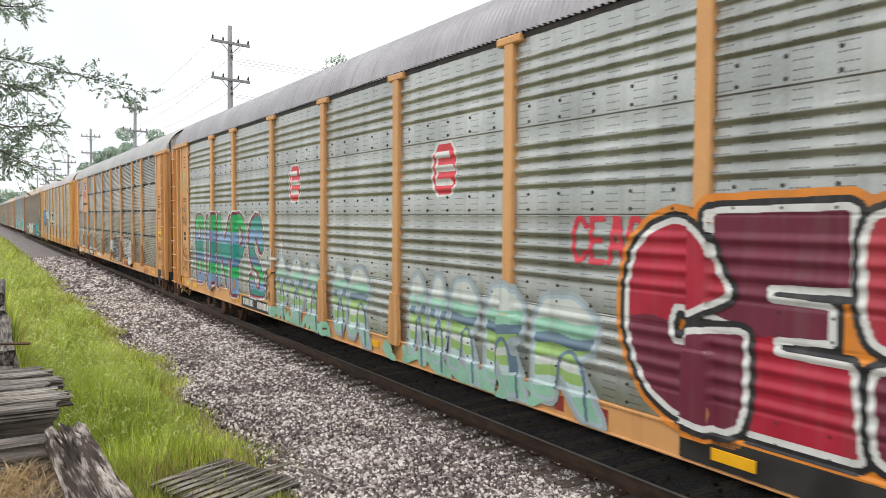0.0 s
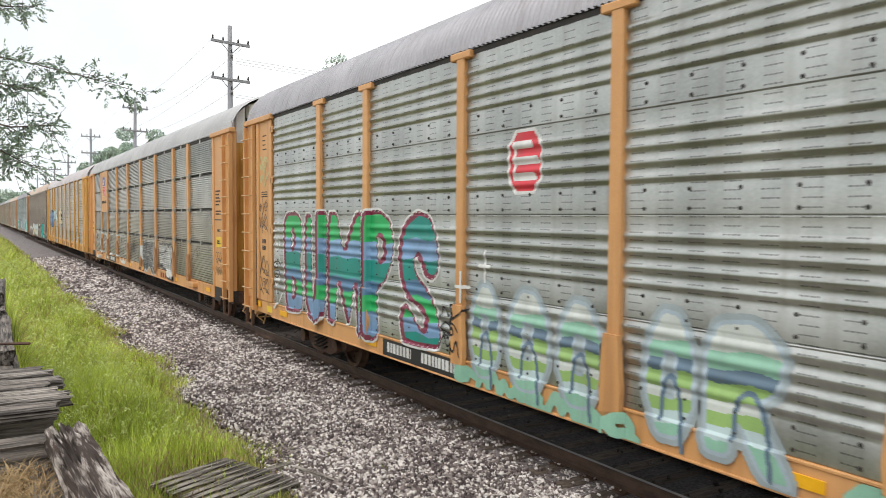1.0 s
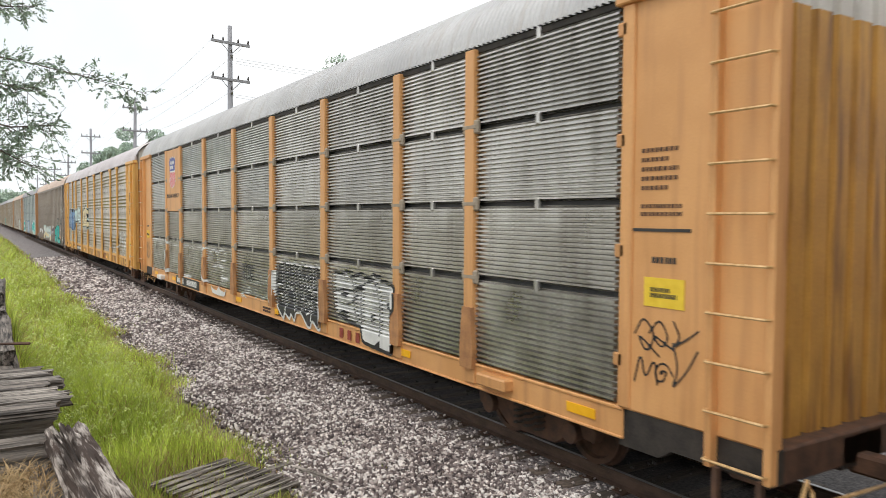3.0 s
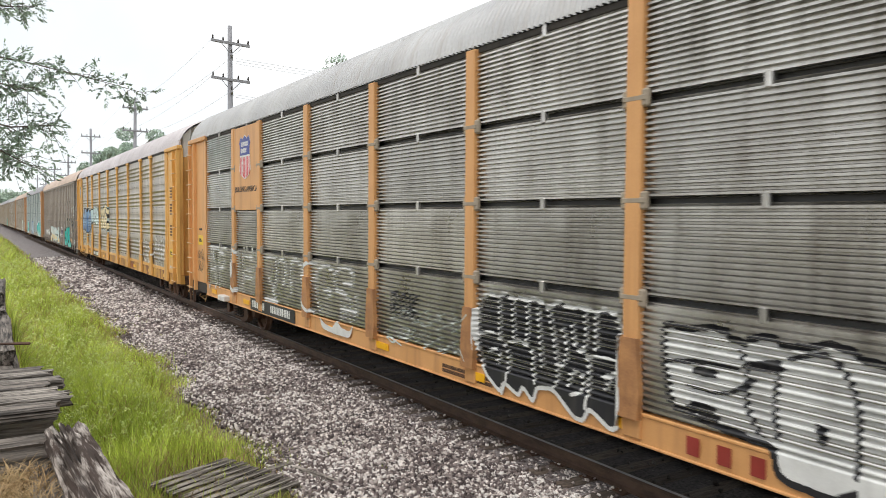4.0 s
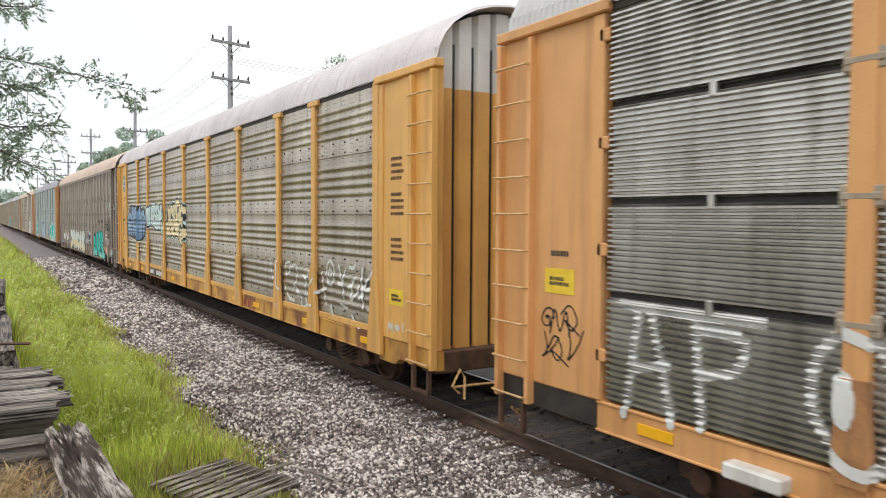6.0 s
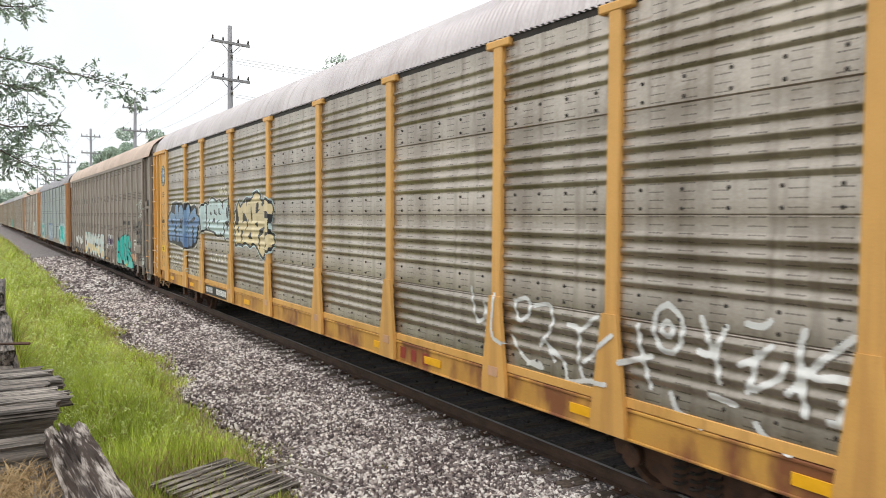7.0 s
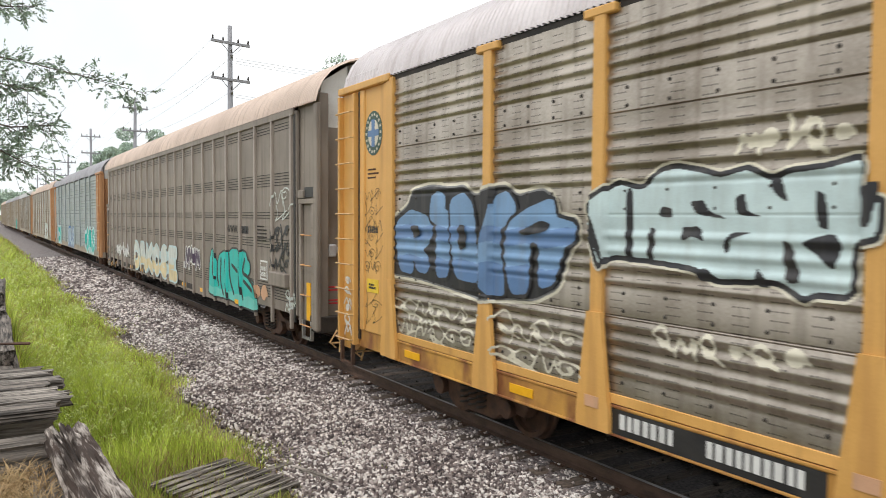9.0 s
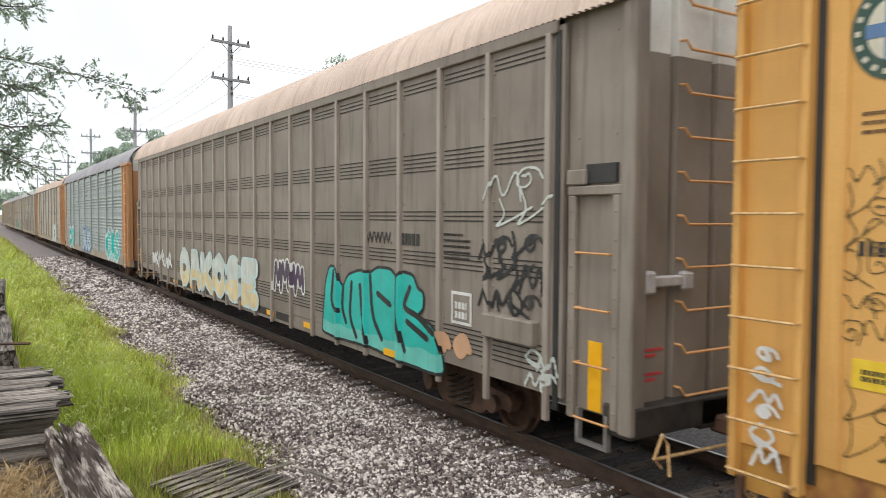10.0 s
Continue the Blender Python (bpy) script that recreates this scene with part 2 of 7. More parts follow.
# ---- mesh tools ----
def mesh_from(name, verts, faces, smooth=False):
    """A mesh from arrays; faces all of one size."""
    v, fc = np.asarray(verts, dtype=np.float32), np.asarray(faces, dtype=np.int32)
    me = bpy.data.meshes.new(name)
    me.vertices.add(len(v))
    me.vertices.foreach_set("co", v.ravel())
    k = fc.shape[1]
    me.loops.add(fc.size)
    me.loops.foreach_set("vertex_index", fc.ravel())
    me.polygons.add(len(fc))
    me.polygons.foreach_set("loop_start", np.arange(0, fc.size, k, dtype=np.int32))
    me.update(calc_edges=True)
    me.validate()
    if smooth:
        me.shade_smooth()
    me.materials.append(None)
    return me


def mesh_bm(name, bm, smooth=False):
    me = bpy.data.meshes.new(name)
    bmesh.ops.recalc_face_normals(bm, faces=bm.faces)
    bm.to_mesh(me)
    bm.free()
    if smooth:
        me.shade_smooth()
    me.materials.append(None)
    return me


def part(name, me, material, parent, label="", at=None):
    """One mesh object under a thing or a part, in its parent's space; bm or shared mesh data."""
    if isinstance(me, bmesh.types.BMesh):
        me = mesh_bm(name, me)
    ob = new(name, me)
    ob.material_slots[0].link = "OBJECT"
    ob.material_slots[0].material = material
    ob.parent = parent
    if at is not None:
        ob.matrix_basis = at
    if label:
        tagged(ob, label)
    return ob


def thing(name, label, category, group="", at=None, kind=""):
    ob = new(name)
    ob.empty_display_size = 0.2
    if at is not None:
        ob.matrix_basis = at
    return tagged(ob, label, category, group, kind)


def solid(name, me, material, label, category, group="", kind="", at=None):
    return tagged(part(name, me, material, None, "", at), label, category, group, kind)


def add_box(bm, lo, hi, bevel=0.0, m=None):
    r = bmesh.ops.create_cube(bm, size=1.0)
    vs = r["verts"]
    c, s = (Vector(lo) + Vector(hi)) / 2, Vector(hi) - Vector(lo)
    for v in vs:
        v.co = Vector((v.co.x * s.x, v.co.y * s.y, v.co.z * s.z)) + c
    if bevel:
        es = list({e for v in vs for e in v.link_edges})
        g = bmesh.ops.bevel(bm, geom=es, offset=bevel, segments=1, affect="EDGES", clamp_overlap=True)
        vs = g["verts"]
    if m is not None:
        bmesh.ops.transform(bm, matrix=m, verts=list({v for v in vs}))
    return bm


def box(lo, hi, bevel=0.0):
    return add_box(bmesh.new(), lo, hi, bevel)


def add_tube(bm, pts, rad, seg=6):
    """A round bar along points; rad one number or one for each point."""
    pts = [Vector(p) for p in pts]
    rads = rad if isinstance(rad, (list, tuple)) else [rad] * len(pts)
    rings = []
    for i, p in enumerate(pts):
        d = (pts[min(i + 1, len(pts) - 1)] - pts[max(i - 1, 0)]).normalized()
        a = d.orthogonal().normalized() if abs(d.z) > 0.9 else d.cross(Vector((0, 0, 1))).normalized()
        b = d.cross(a)
        rings.append([bm.verts.new(p + (a * math.cos(6.28319 * k / seg) + b * math.sin(6.28319 * k / seg)) * rads[i]) for k in range(seg)])
    for r0, r1 in zip(rings, rings[1:]):
        for k in range(seg):
            bm.faces.new((r0[k], r0[(k + 1) % seg], r1[(k + 1) % seg], r1[k]))
    bm.faces.new(rings[0][::-1])
    bm.faces.new(rings[-1])
    return bm


def tube(pts, rad, seg=6):
    return add_tube(bmesh.new(), pts, rad, seg)


def extrude_profile(pts, lo, hi, axis="y"):
    """A closed outline in (x, z), drawn out along y from lo to hi."""
    bm = bmesh.new()
    a = [bm.verts.new((x, lo, z)) for x, z in pts]
    b = [bm.verts.new((x, hi, z)) for x, z in pts]
    n = len(pts)
    for i in range(n):
        bm.faces.new((a[i], a[(i + 1) % n], b[(i + 1) % n], b[i]))
    bm.faces.new(a[::-1])
    bm.faces.new(b)
    return bm


def prism_yz(pts, x0, x1):
    """A closed outline in (y, z), drawn out along x."""
    bm = bmesh.new()
    a = [bm.verts.new((x0, y, z)) for y, z in pts]
    b = [bm.verts.new((x1, y, z)) for y, z in pts]
    n = len(pts)
    for i in range(n):
        bm.faces.new((a[i], a[(i + 1) % n], b[(i + 1) % n], b[i]))
    bm.faces.new(a[::-1])
    bm.faces.new(b)
    return bm


# ---- ground, ballast, track ----
def smooth_step(a, b, v):
    k = np.clip((v - a) / (b - a), 0, 1)
    return k * k * (3 - 2 * k)


def ground_z(x, y):
    bank = 1.72 * smooth_step(0.62, 0.30, x) * smooth_step(19, 14.5, y) * smooth_step(-40, -20, y)
    bed = 0.07 * smooth_step(3.1, 4.6, x) * smooth_step(11.2, 9.6, x)
    return bank + bed


def build_ground():
    xs = np.concatenate([[-3000, -800, -200, -60, -20, -8, -4, -2, -1], np.arange(-0.6, 1.0, 0.08), np.arange(1.0, 11.6, 0.4), [14, 20, 40, 120, 500, 3000]])
    ys = np.concatenate([[-3000, -600, -100, -40, -20, -10], np.arange(-5, 40, 0.7), [45, 55, 70, 90, 130, 200, 400, 1000, 4000]])
    gx, gy = np.meshgrid(xs, ys, indexing="ij")
    v = np.stack([gx, gy, ground_z(gx, gy)], -1).reshape(-1, 3)
    v[:, 2] += 0.03 * np.array([noise.noise(Vector((p[0] * 0.8, p[1] * 0.8, 0))) for p in v]) * (np.abs(v[:, 0]) < 30) * (v[:, 0] < 3.2)
    i = np.arange(len(xs) * len(ys)).reshape(len(xs), len(ys))
    f = np.stack([i[:-1, :-1], i[1:, :-1], i[1:, 1:], i[:-1, 1:]], -1).reshape(-1, 4)
    solid("ground", mesh_from("ground", v, f, True), EARTH, "uneven grassy earth beside the railway", "ground", kind="structure")


def build_bed():
    xs = np.concatenate([np.arange(3.0, 5.2, 0.22), np.arange(5.2, 9.0, 0.4), np.arange(9.0, 11.3, 0.3)])
    ys = np.concatenate([[-60, -20], np.arange(-5, 45, 0.5), np.arange(45, 130, 4), [160, 220, 320, 500, 900]])
    gx, gy = np.meshgrid(xs, ys, indexing="ij")
    edge = np.minimum(smooth_step(3.0, 3.6, gx), smooth_step(11.2, 10.5, gx))
    z = ground_z(gx, gy) - 0.05 + 0.058 * edge
    v = np.stack([gx, gy, z], -1).reshape(-1, 3)
    i = np.arange(len(xs) * len(ys)).reshape(len(xs), len(ys))
    f = np.stack([i[:-1, :-1], i[1:, :-1], i[1:, 1:], i[:-1, 1:]], -1).reshape(-1, 4)
    solid("ballast_bed", mesh_from("ballast_bed", v, f, True), BED, "bed of crushed grey stone under the track", "ballast", kind="structure")


def build_shaded_bed():
    """Darker ballast just over the bed: shade under the trains put into its colour."""
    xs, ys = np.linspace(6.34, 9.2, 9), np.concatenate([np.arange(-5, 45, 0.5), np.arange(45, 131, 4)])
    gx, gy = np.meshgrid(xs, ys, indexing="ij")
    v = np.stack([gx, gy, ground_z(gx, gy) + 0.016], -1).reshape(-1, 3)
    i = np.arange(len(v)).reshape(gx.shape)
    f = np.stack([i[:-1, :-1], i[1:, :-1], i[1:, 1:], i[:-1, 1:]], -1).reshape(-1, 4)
    solid("track_bed", mesh_from("track_bed", v, f, True), BED_SHADED, "ballast between the rails darkened for shade under the train", "ballast", kind="structure")


CUBE_V = np.array([[x, y, z] for x in (-1, 1) for y in (-1, 1) for z in (-1, 1)], float)
CUBE_F = np.array([[0, 1, 3, 2], [4, 6, 7, 5], [0, 4, 5, 1], [2, 3, 7, 6], [0, 2, 6, 4], [1, 5, 7, 3]])


def random_turns(rng, n):
    q = rng.normal(size=(n, 4))
    q /= np.linalg.norm(q, axis=1)[:, None]
    w, x, y, z = q.T
    return np.stack([1 - 2 * (y * y + z * z), 2 * (x * y - z * w), 2 * (x * z + y * w), 2 * (x * y + z * w), 1 - 2 * (x * x + z * z),
                     2 * (y * z - x * w), 2 * (x * z - y * w), 2 * (y * z + x * w), 1 - 2 * (x * x + y * y)], -1).reshape(n, 3, 3)


def stones(rng, x, y, z, size):
    """Many angular stones as one mesh."""
    n = len(x)
    s = size[:, None, None] * rng.uniform(0.55, 1.15, (n, 1, 3))
    v = (CUBE_V[None] * (1 + rng.uniform(-0.42, 0.1, (n, 8, 3)))) * s * 0.5
    v = np.einsum("nij,nkj->nki", random_turns(rng, n), v) + np.stack([x, y, z], -1)[:, None]
    f = CUBE_F[None] + 8 * np.arange(n)[:, None, None]
    return v.reshape(-1, 3), f.reshape(-1, 4)


def build_stones():
    rng = np.random.default_rng(4)
    cells = []
    for y0, y1, dens, size in ((4.0, 12, 1250, 0.046), (12, 20, 850, 0.051), (20, 32, 320, 0.075), (32, 60, 90, 0.13)):
        n = int((y1 - y0) * 3.4 * dens)
        cells.append((3.0 + 3.3 * rng.random(n), y0 + (y1 - y0) * rng.random(n), np.full(n, size) * rng.uniform(0.6, 1.3, n)))
        n = int((y1 - y0) * 1.4 * dens * 0.35)
        cells.append((6.32 + 1.3 * rng.random(n), y0 + (y1 - y0) * rng.random(n), np.full(n, size) * rng.uniform(0.6, 1.2, n)))
    x, y, s = (np.concatenate(c) for c in zip(*cells))
    ragged = 3.15 + 0.22 * np.sin(y * 1.3) + 0.15 * np.sin(y * 3.7 + 1) + 0.25 * rng.normal(size=len(x))
    keep = (x > ragged) & ~((np.abs(x - 6.24) < 0.09))
    x, y, s = x[keep], y[keep], s[keep]
    z = ground_z(x, y) + 0.015 + 0.03 * rng.random(len(x)) - 0.045 * (x > 5.6)
    tie = (np.abs((y / TIE_STEP) % 1 - 0.5) * TIE_STEP > TIE_STEP / 2 - 0.11) & (x > 5.62)
    k = ~tie | (rng.random(len(x)) < np.where(x < 6.2, 0.1, 0.08))
    z = z + np.where(tie, 0.05, 0)
    under_train = k & (x > 6.3)
    k &= ~under_train
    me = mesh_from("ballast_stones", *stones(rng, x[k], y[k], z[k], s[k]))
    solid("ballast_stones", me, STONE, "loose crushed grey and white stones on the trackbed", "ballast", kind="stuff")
    me = mesh_from("oily_stones", *stones(rng, x[under_train], y[under_train], z[under_train], s[under_train]))
    solid("oily_stones", me, STONE_SHADED, "stones between the rails darkened for shade under the train", "ballast", kind="stuff")


TIE_STEP = 0.53


def build_track():
    track = thing("railway_track", "straight railway track with rusted rails on old wooden ties", "railway track", kind="structure")
    prof = [(-0.07, -0.17), (0.07, -0.17), (0.07, -0.158), (0.012, -0.14), (0.009, -0.05), (0.036, -0.036), (0.036, -0.006), (0.028, 0),
            (-0.028, 0), (-0.036, -0.006), (-0.036, -0.036), (-0.009, -0.05), (-0.012, -0.14), (-0.07, -0.158)]
    for side in (-1, 1):
        rail = part("rail", extrude_profile(prof, -60, 900), RAIL_SIDE, track, "rusted steel rail", pose(RAIL_X + side * 0.755, 0, RAIL_TOP))
        part("running_surface", box((-0.024, -60, 0.0005), (0.024, 900, 0.003)), STEEL, rail, "polished rail head")
    rng = random.Random(5)
    ties = []
    for k in range(4):
        bm = bmesh.new()
        bmesh.ops.create_grid(bm, x_segments=10, y_segments=4, size=0.5)
        for v in bm.verts:
            x, y = v.co.x * 2.6, v.co.y * 0.22
            v.co = (x, y, -0.015 * abs(noise.noise(Vector((x * 2, y * 30 + k * 9, 1)))) - (0.012 if abs(v.co.y) > 0.45 else 0))
        r = bmesh.ops.extrude_face_region(bm, geom=bm.faces[:])
        for v in r["geom"]:
            if isinstance(v, bmesh.types.BMVert):
                v.co.z -= 0.16
        ties.append(mesh_bm("tie", bm))
    y = 2.0 * TIE_STEP
    while y < 118:
        part("tie", ties[rng.randrange(4)], WOOD_DARK, track, "", pose(RAIL_X + rng.uniform(-0.04, 0.04), y + rng.uniform(-0.025, 0.025), RAIL_TOP - 0.168, 0, 0, rng.uniform(-1, 1)))
        if y < 40:
            part("tie_plate", PLATE, RUST, track, "", pose(RAIL_X - 0.755, y, RAIL_TOP - 0.172))
        y += TIE_STEP


PLATE = mesh_bm("tie_plate", box((-0.17, -0.09, -0.008), (0.17, 0.09, 0.008)))


# ---- train cars ----
HALF = 13.4
POSTS = (-9.0, -7.04, -4.22, -1.405, 1.405, 4.22, 7.04, 9.0)
EDGES = (-11.65,) + POSTS + (11.65,)
ROWS = (1.02, 1.93, 2.96, 3.99, 5.06)
ROWS_B = (1.02, 2.15, 3.10, 4.09, 5.06)
FACE = -1.50


def rib_rows(rows, top_flat):
    """Height and depth of the pressed sheet, from bottom to top: ribs, and a plain band under each row's upper edge."""
    z, d = [], []
    for lo, hi in zip(rows, rows[1:]):
        n = 4
        pitch = RIB
        base = lo + 0.30 if top_flat else lo + 0.05
        z += [lo + 0.001, lo + 0.012, base - 0.03]
        d += [0.0, 0.010, 0.010]
        for k in range(n):
            b = base + k * pitch
            for q in range(9):
                z.append(b + 0.118 * q / 8)
                d.append(0.024 * math.sin(math.pi * q / 8) ** 1.6)
        z += [hi - 0.012, hi - 0.001]
        d += [0.008, 0.0]
    return np.array(z), np.array(d)


def fine_rows(rows):
    z, d = [], []
    for lo, hi in zip(rows, rows[1:]):
        n = 16
        p = (hi - lo - 0.07) / n
        z.append(lo + 0.02)
        d.append(0.0)
        for k in range(n):
            b = lo + 0.03 + k * p
            z += [b + 0.004, b + 0.16 * p, b + 0.56 * p, b + 0.74 * p]
            d += [-0.034, 0.026, 0.026, -0.034]
        z.append(hi - 0.035)
        d.append(0.0)
    return np.array(z), np.array(d)


PROFILE = {"ribbed": rib_rows(ROWS, True), "fine": fine_rows(ROWS_B), "flat": (np.array([0.6, 5.06]), np.array([0.02, 0.02]))}
PANEL_CACHE = {}


def panel_mesh(style, row, width):
    key = (style, row, round(width, 3))
    if key not in PANEL_CACHE:
        rows = ROWS if style == "ribbed" else ROWS_B
        z, d = PROFILE[style]
        k = (z > rows[row]) & (z < rows[row + 1])
        z, d = z[k], d[k]
        z, d = np.append(z, [z[-1], z[0]]), np.append(d, [-0.06, -0.06])
        pts = [(FACE + 0.02 - dd, zz) for zz, dd in zip(z, d)]
        me = mesh_bm("panel", extrude_profile(pts, -width / 2, width / 2), True)
        me.set_sharp_from_angle(angle=radians(38))
        PANEL_CACHE[key] = me
    return PANEL_CACHE[key]


ROOF_X = np.array([-1.50, -1.49, -1.44, -1.34, -1.2, -1.02, -0.8, -0.5, -0.2])
ROOF_Z = np.array([5.11, 5.16, 5.34, 5.53, 5.69, 5.82, 5.93, 6.02, 6.06])


def roof_mesh():
    px = np.concatenate([ROOF_X, -ROOF_X[::-1]])
    pz = np.concatenate([ROOF_Z, ROOF_Z[::-1]])
    pitch = 0.1
    n = int((2 * HALF - 0.2) / pitch)
    ys, lift = [-HALF + 0.05], [0.0]
    for k in range(n):
        b = -HALF + 0.1 + k * pitch
        ys += [b, b + 0.012, b + 0.055, b + 0.067]
        lift += [0.0, 0.042, 0.042, 0.0]
    ys, lift = np.array(ys), np.array(lift)
    i = np.arange(len(px))
    nx, nz = np.gradient(pz), -np.gradient(px)
    ln = np.hypot(nx, nz)
    nx, nz = -nx / ln, -nz / ln
    sgn = np.sign(nz + 1e-9)
    nx, nz = nx * sgn, np.abs(nz)
    w = np.clip((pz - 5.05) / 0.05, 0, 1)
    v = np.stack([px[None] + nx[None] * lift[:, None] * w, np.repeat(ys[:, None], len(px), 1), pz[None] + nz[None] * lift[:, None] * w], -1)
    idx = np.arange(v.shape[0] * v.shape[1]).reshape(v.shape[:2])
    f = np.stack([idx[:-1, :-1], idx[:-1, 1:], idx[1:, 1:], idx[1:, :-1]], -1).reshape(-1, 4)
    return mesh_from("roof", v.reshape(-1, 3), f)


ROOF = roof_mesh()


# Solid dark strip for the shadow line between roof and panels.
def eave_shade_mesh():
    bm = bmesh.new()
    add_box(bm, (-1.49, -11.6, 5.03), (-1.40, 11.6, 5.115), 0.01)
    return mesh_bm("roof_edge", bm)


EAVE_SHADE = eave_shade_mesh()
SILL = mesh_bm("side_sill", box((-1.50, -11.7, 0.70), (-1.38, 11.7, 1.0), 0.015))
SILL_TOP = mesh_bm("sill_flange", box((-1.515, -11.7, 0.985), (-1.36, 11.7, 1.02), 0.008))
SILL_LOW = mesh_bm("sill_flange", box((-1.515, -11.7, 0.69), (-1.36, 11.7, 0.72), 0.008))
POST_T = mesh_bm("post", add_box(add_box(box((FACE - 0.05, -0.085, 1.0), (FACE + 0.05, 0.085, 5.02), 0.012), (FACE - 0.06, -0.23, 5.0), (FACE + 0.04, 0.23, 5.1), 0.015), (FACE - 0.045, -0.11, 0.95), (FACE + 0.03, 0.11, 1.3), 0.01))
POST_PLAIN = mesh_bm("post", add_box(box((FACE - 0.06, -0.1, 1.0), (FACE + 0.05, 0.1, 5.08), 0.012), (FACE - 0.03, -0.12, 0.75), (FACE + 0.03, 0.12, 1.35), 0.01))
GUSSET = mesh_bm("gusset", prism_yz([(-0.1, 1.95), (0.1, 1.95), (0.24, 0.88), (0.24, 0.72), (-0.24, 0.72), (-0.24, 0.88)], FACE - 0.075, FACE - 0.02))
GUSSET_SMALL = mesh_bm("gusset", prism_yz([(-0.1, 1.75), (0.1, 1.75), (0.15, 1.2), (0.13, 0.95), (-0.13, 0.95), (-0.15, 1.2)], FACE - 0.085, FACE - 0.02))
BRACKET = mesh_bm("bracket", add_box(box((FACE - 0.05, -0.17, -0.09), (FACE + 0.02, 0.17, 0.09), 0.02), (FACE - 0.062, -0.15, -0.03), (FACE, 0.15, 0.03), 0.01))
CLIP = mesh_bm("clip", box((FACE - 0.02, -0.035, -0.07), (FACE + 0.04, 0.035, 0.07), 0.01))
RIVETS = {}


def rivet_mesh(width):
    """Rows of rivet heads along the plain bands of one bay."""
    key = round(width, 2)
    if key not in RIVETS:
        bm = bmesh.new()
        for lo in ROWS[:-1]:
            for dz in (0.06, 0.24):
                n = max(2, int(width / 0.45))
                for k in range(n):
                    y = -width / 2 + width * (k + 0.5) / n
                    bmesh.ops.create_cone(bm, cap_ends=True, segments=6, radius1=0.022, radius2=0.012, depth=0.016,
                                          matrix=pose(FACE + 0.002, y, lo + dz, 0, -90, 0))
        RIVETS[key] = mesh_bm("rivets", bm)
    return RIVETS[key]


def ladder_meshes():
    bm = bmesh.new()
    for y in (-0.29, 0.29):
        add_box(bm, (FACE - 0.09, y - 0.035, 0.74), (FACE + 0.02, y + 0.035, 5.0), 0.008)
    frame_me = mesh_bm("ladder", bm)
    rung = mesh_bm("rung", tube([(FACE - 0.08, -0.3, 0), (FACE - 0.14, -0.29, 0), (FACE - 0.14, 0.29, 0), (FACE - 0.08, 0.3, 0)], 0.014, 6))
    return frame_me, rung


LADDER, RUNG = ladder_meshes()
STIRRUP = mesh_bm("stirrup", add_box(add_box(box((FACE - 0.08, -0.24, 0.40), (FACE - 0.02, -0.19, 0.75)), (FACE - 0.08, 0.19, 0.40), (FACE - 0.02, 0.24, 0.75)), (FACE - 0.08, -0.24, 0.37), (FACE - 0.02, 0.24, 0.41)))


def wheelset_mesh():
    bm = bmesh.new()
    for side in (-1, 1):
        pts = [(0.69, 0.0), (0.69, 0.455), (0.72, 0.455), (0.735, 0.425), (0.82, 0.415), (0.82, 0.35), (0.76, 0.33), (0.755, 0.14), (0.83, 0.12), (0.83, 0.0)]
        vs = [bm.verts.new((side * x, 0, r)) for x, r in pts]
        es = [bm.edges.new((a, b)) for a, b in zip(vs, vs[1:])]
        bmesh.ops.spin(bm, geom=vs + es, cent=(0, 0, 0), axis=(1, 0, 0), angle=2 * math.pi, steps=28)
    add_tube(bm, [(-1.0, 0, 0), (1.0, 0, 0)], 0.075, 10)
    for k in range(3):
        a = k * 2.094
        for side in (-1, 1):
            add_box(bm, (side * 0.76 - 0.01, math.cos(a) * 0.25 - 0.02, math.sin(a) * 0.25 - 0.02), (side * 0.76 + 0.01, math.cos(a) * 0.25 + 0.02, math.sin(a) * 0.25 + 0.02))
    bmesh.ops.remove_doubles(bm, verts=bm.verts, dist=0.0005)
    return mesh_bm("wheelset", bm)


WHEELSET = wheelset_mesh()


def side_frame_mesh():
    out = [(-1.15, 0.5), (-1.05, 0.58), (-0.7, 0.62), (-0.45, 0.78), (0.45, 0.78), (0.7, 0.62), (1.05, 0.58), (1.15, 0.5), (1.1, 0.36), (0.75, 0.40),
           (0.45, 0.2), (-0.45, 0.2), (-0.75, 0.40), (-1.1, 0.36)]
    bm = prism_yz(out, -1.12, -0.96)
    for y in (-0.8, 0.8):
        bmesh.ops.create_cone(bm, cap_ends=True, segments=14, radius1=0.13, radius2=0.1, depth=0.2, matrix=pose(-1.12, y, 0.43, 0, 90, 0))
    bmesh.ops.bevel(bm, geom=bm.edges[:], offset=0.012, segments=1, affect="EDGES", clamp_overlap=True)
    return mesh_bm("side_frame", bm)


def spring_mesh():
    bm = bmesh.new()
    for y in (-0.2, 0.0, 0.2):
        pts = [(-1.15 + 0.07 * math.cos(a * 0.9), y + 0.07 * math.sin(a * 0.9), 0.28 + 0.011 * a) for a in range(0, 36)]
        add_tube(bm, pts, 0.016, 4)
    return mesh_bm("spring", bm)


SIDE_FRAME, SPRING = side_frame_mesh(), spring_mesh()
BOLSTER = mesh_bm("bolster", box((-1.1, -0.2, 0.45), (1.1, 0.2, 0.68), 0.03))
CENTER_SILL = mesh_bm("center_sill", add_box(box((-0.35, -13.3, 0.62), (0.35, 13.3, 0.95), 0.02), (-1.36, -13.0, 0.88), (1.36, 13.0, 0.99)))


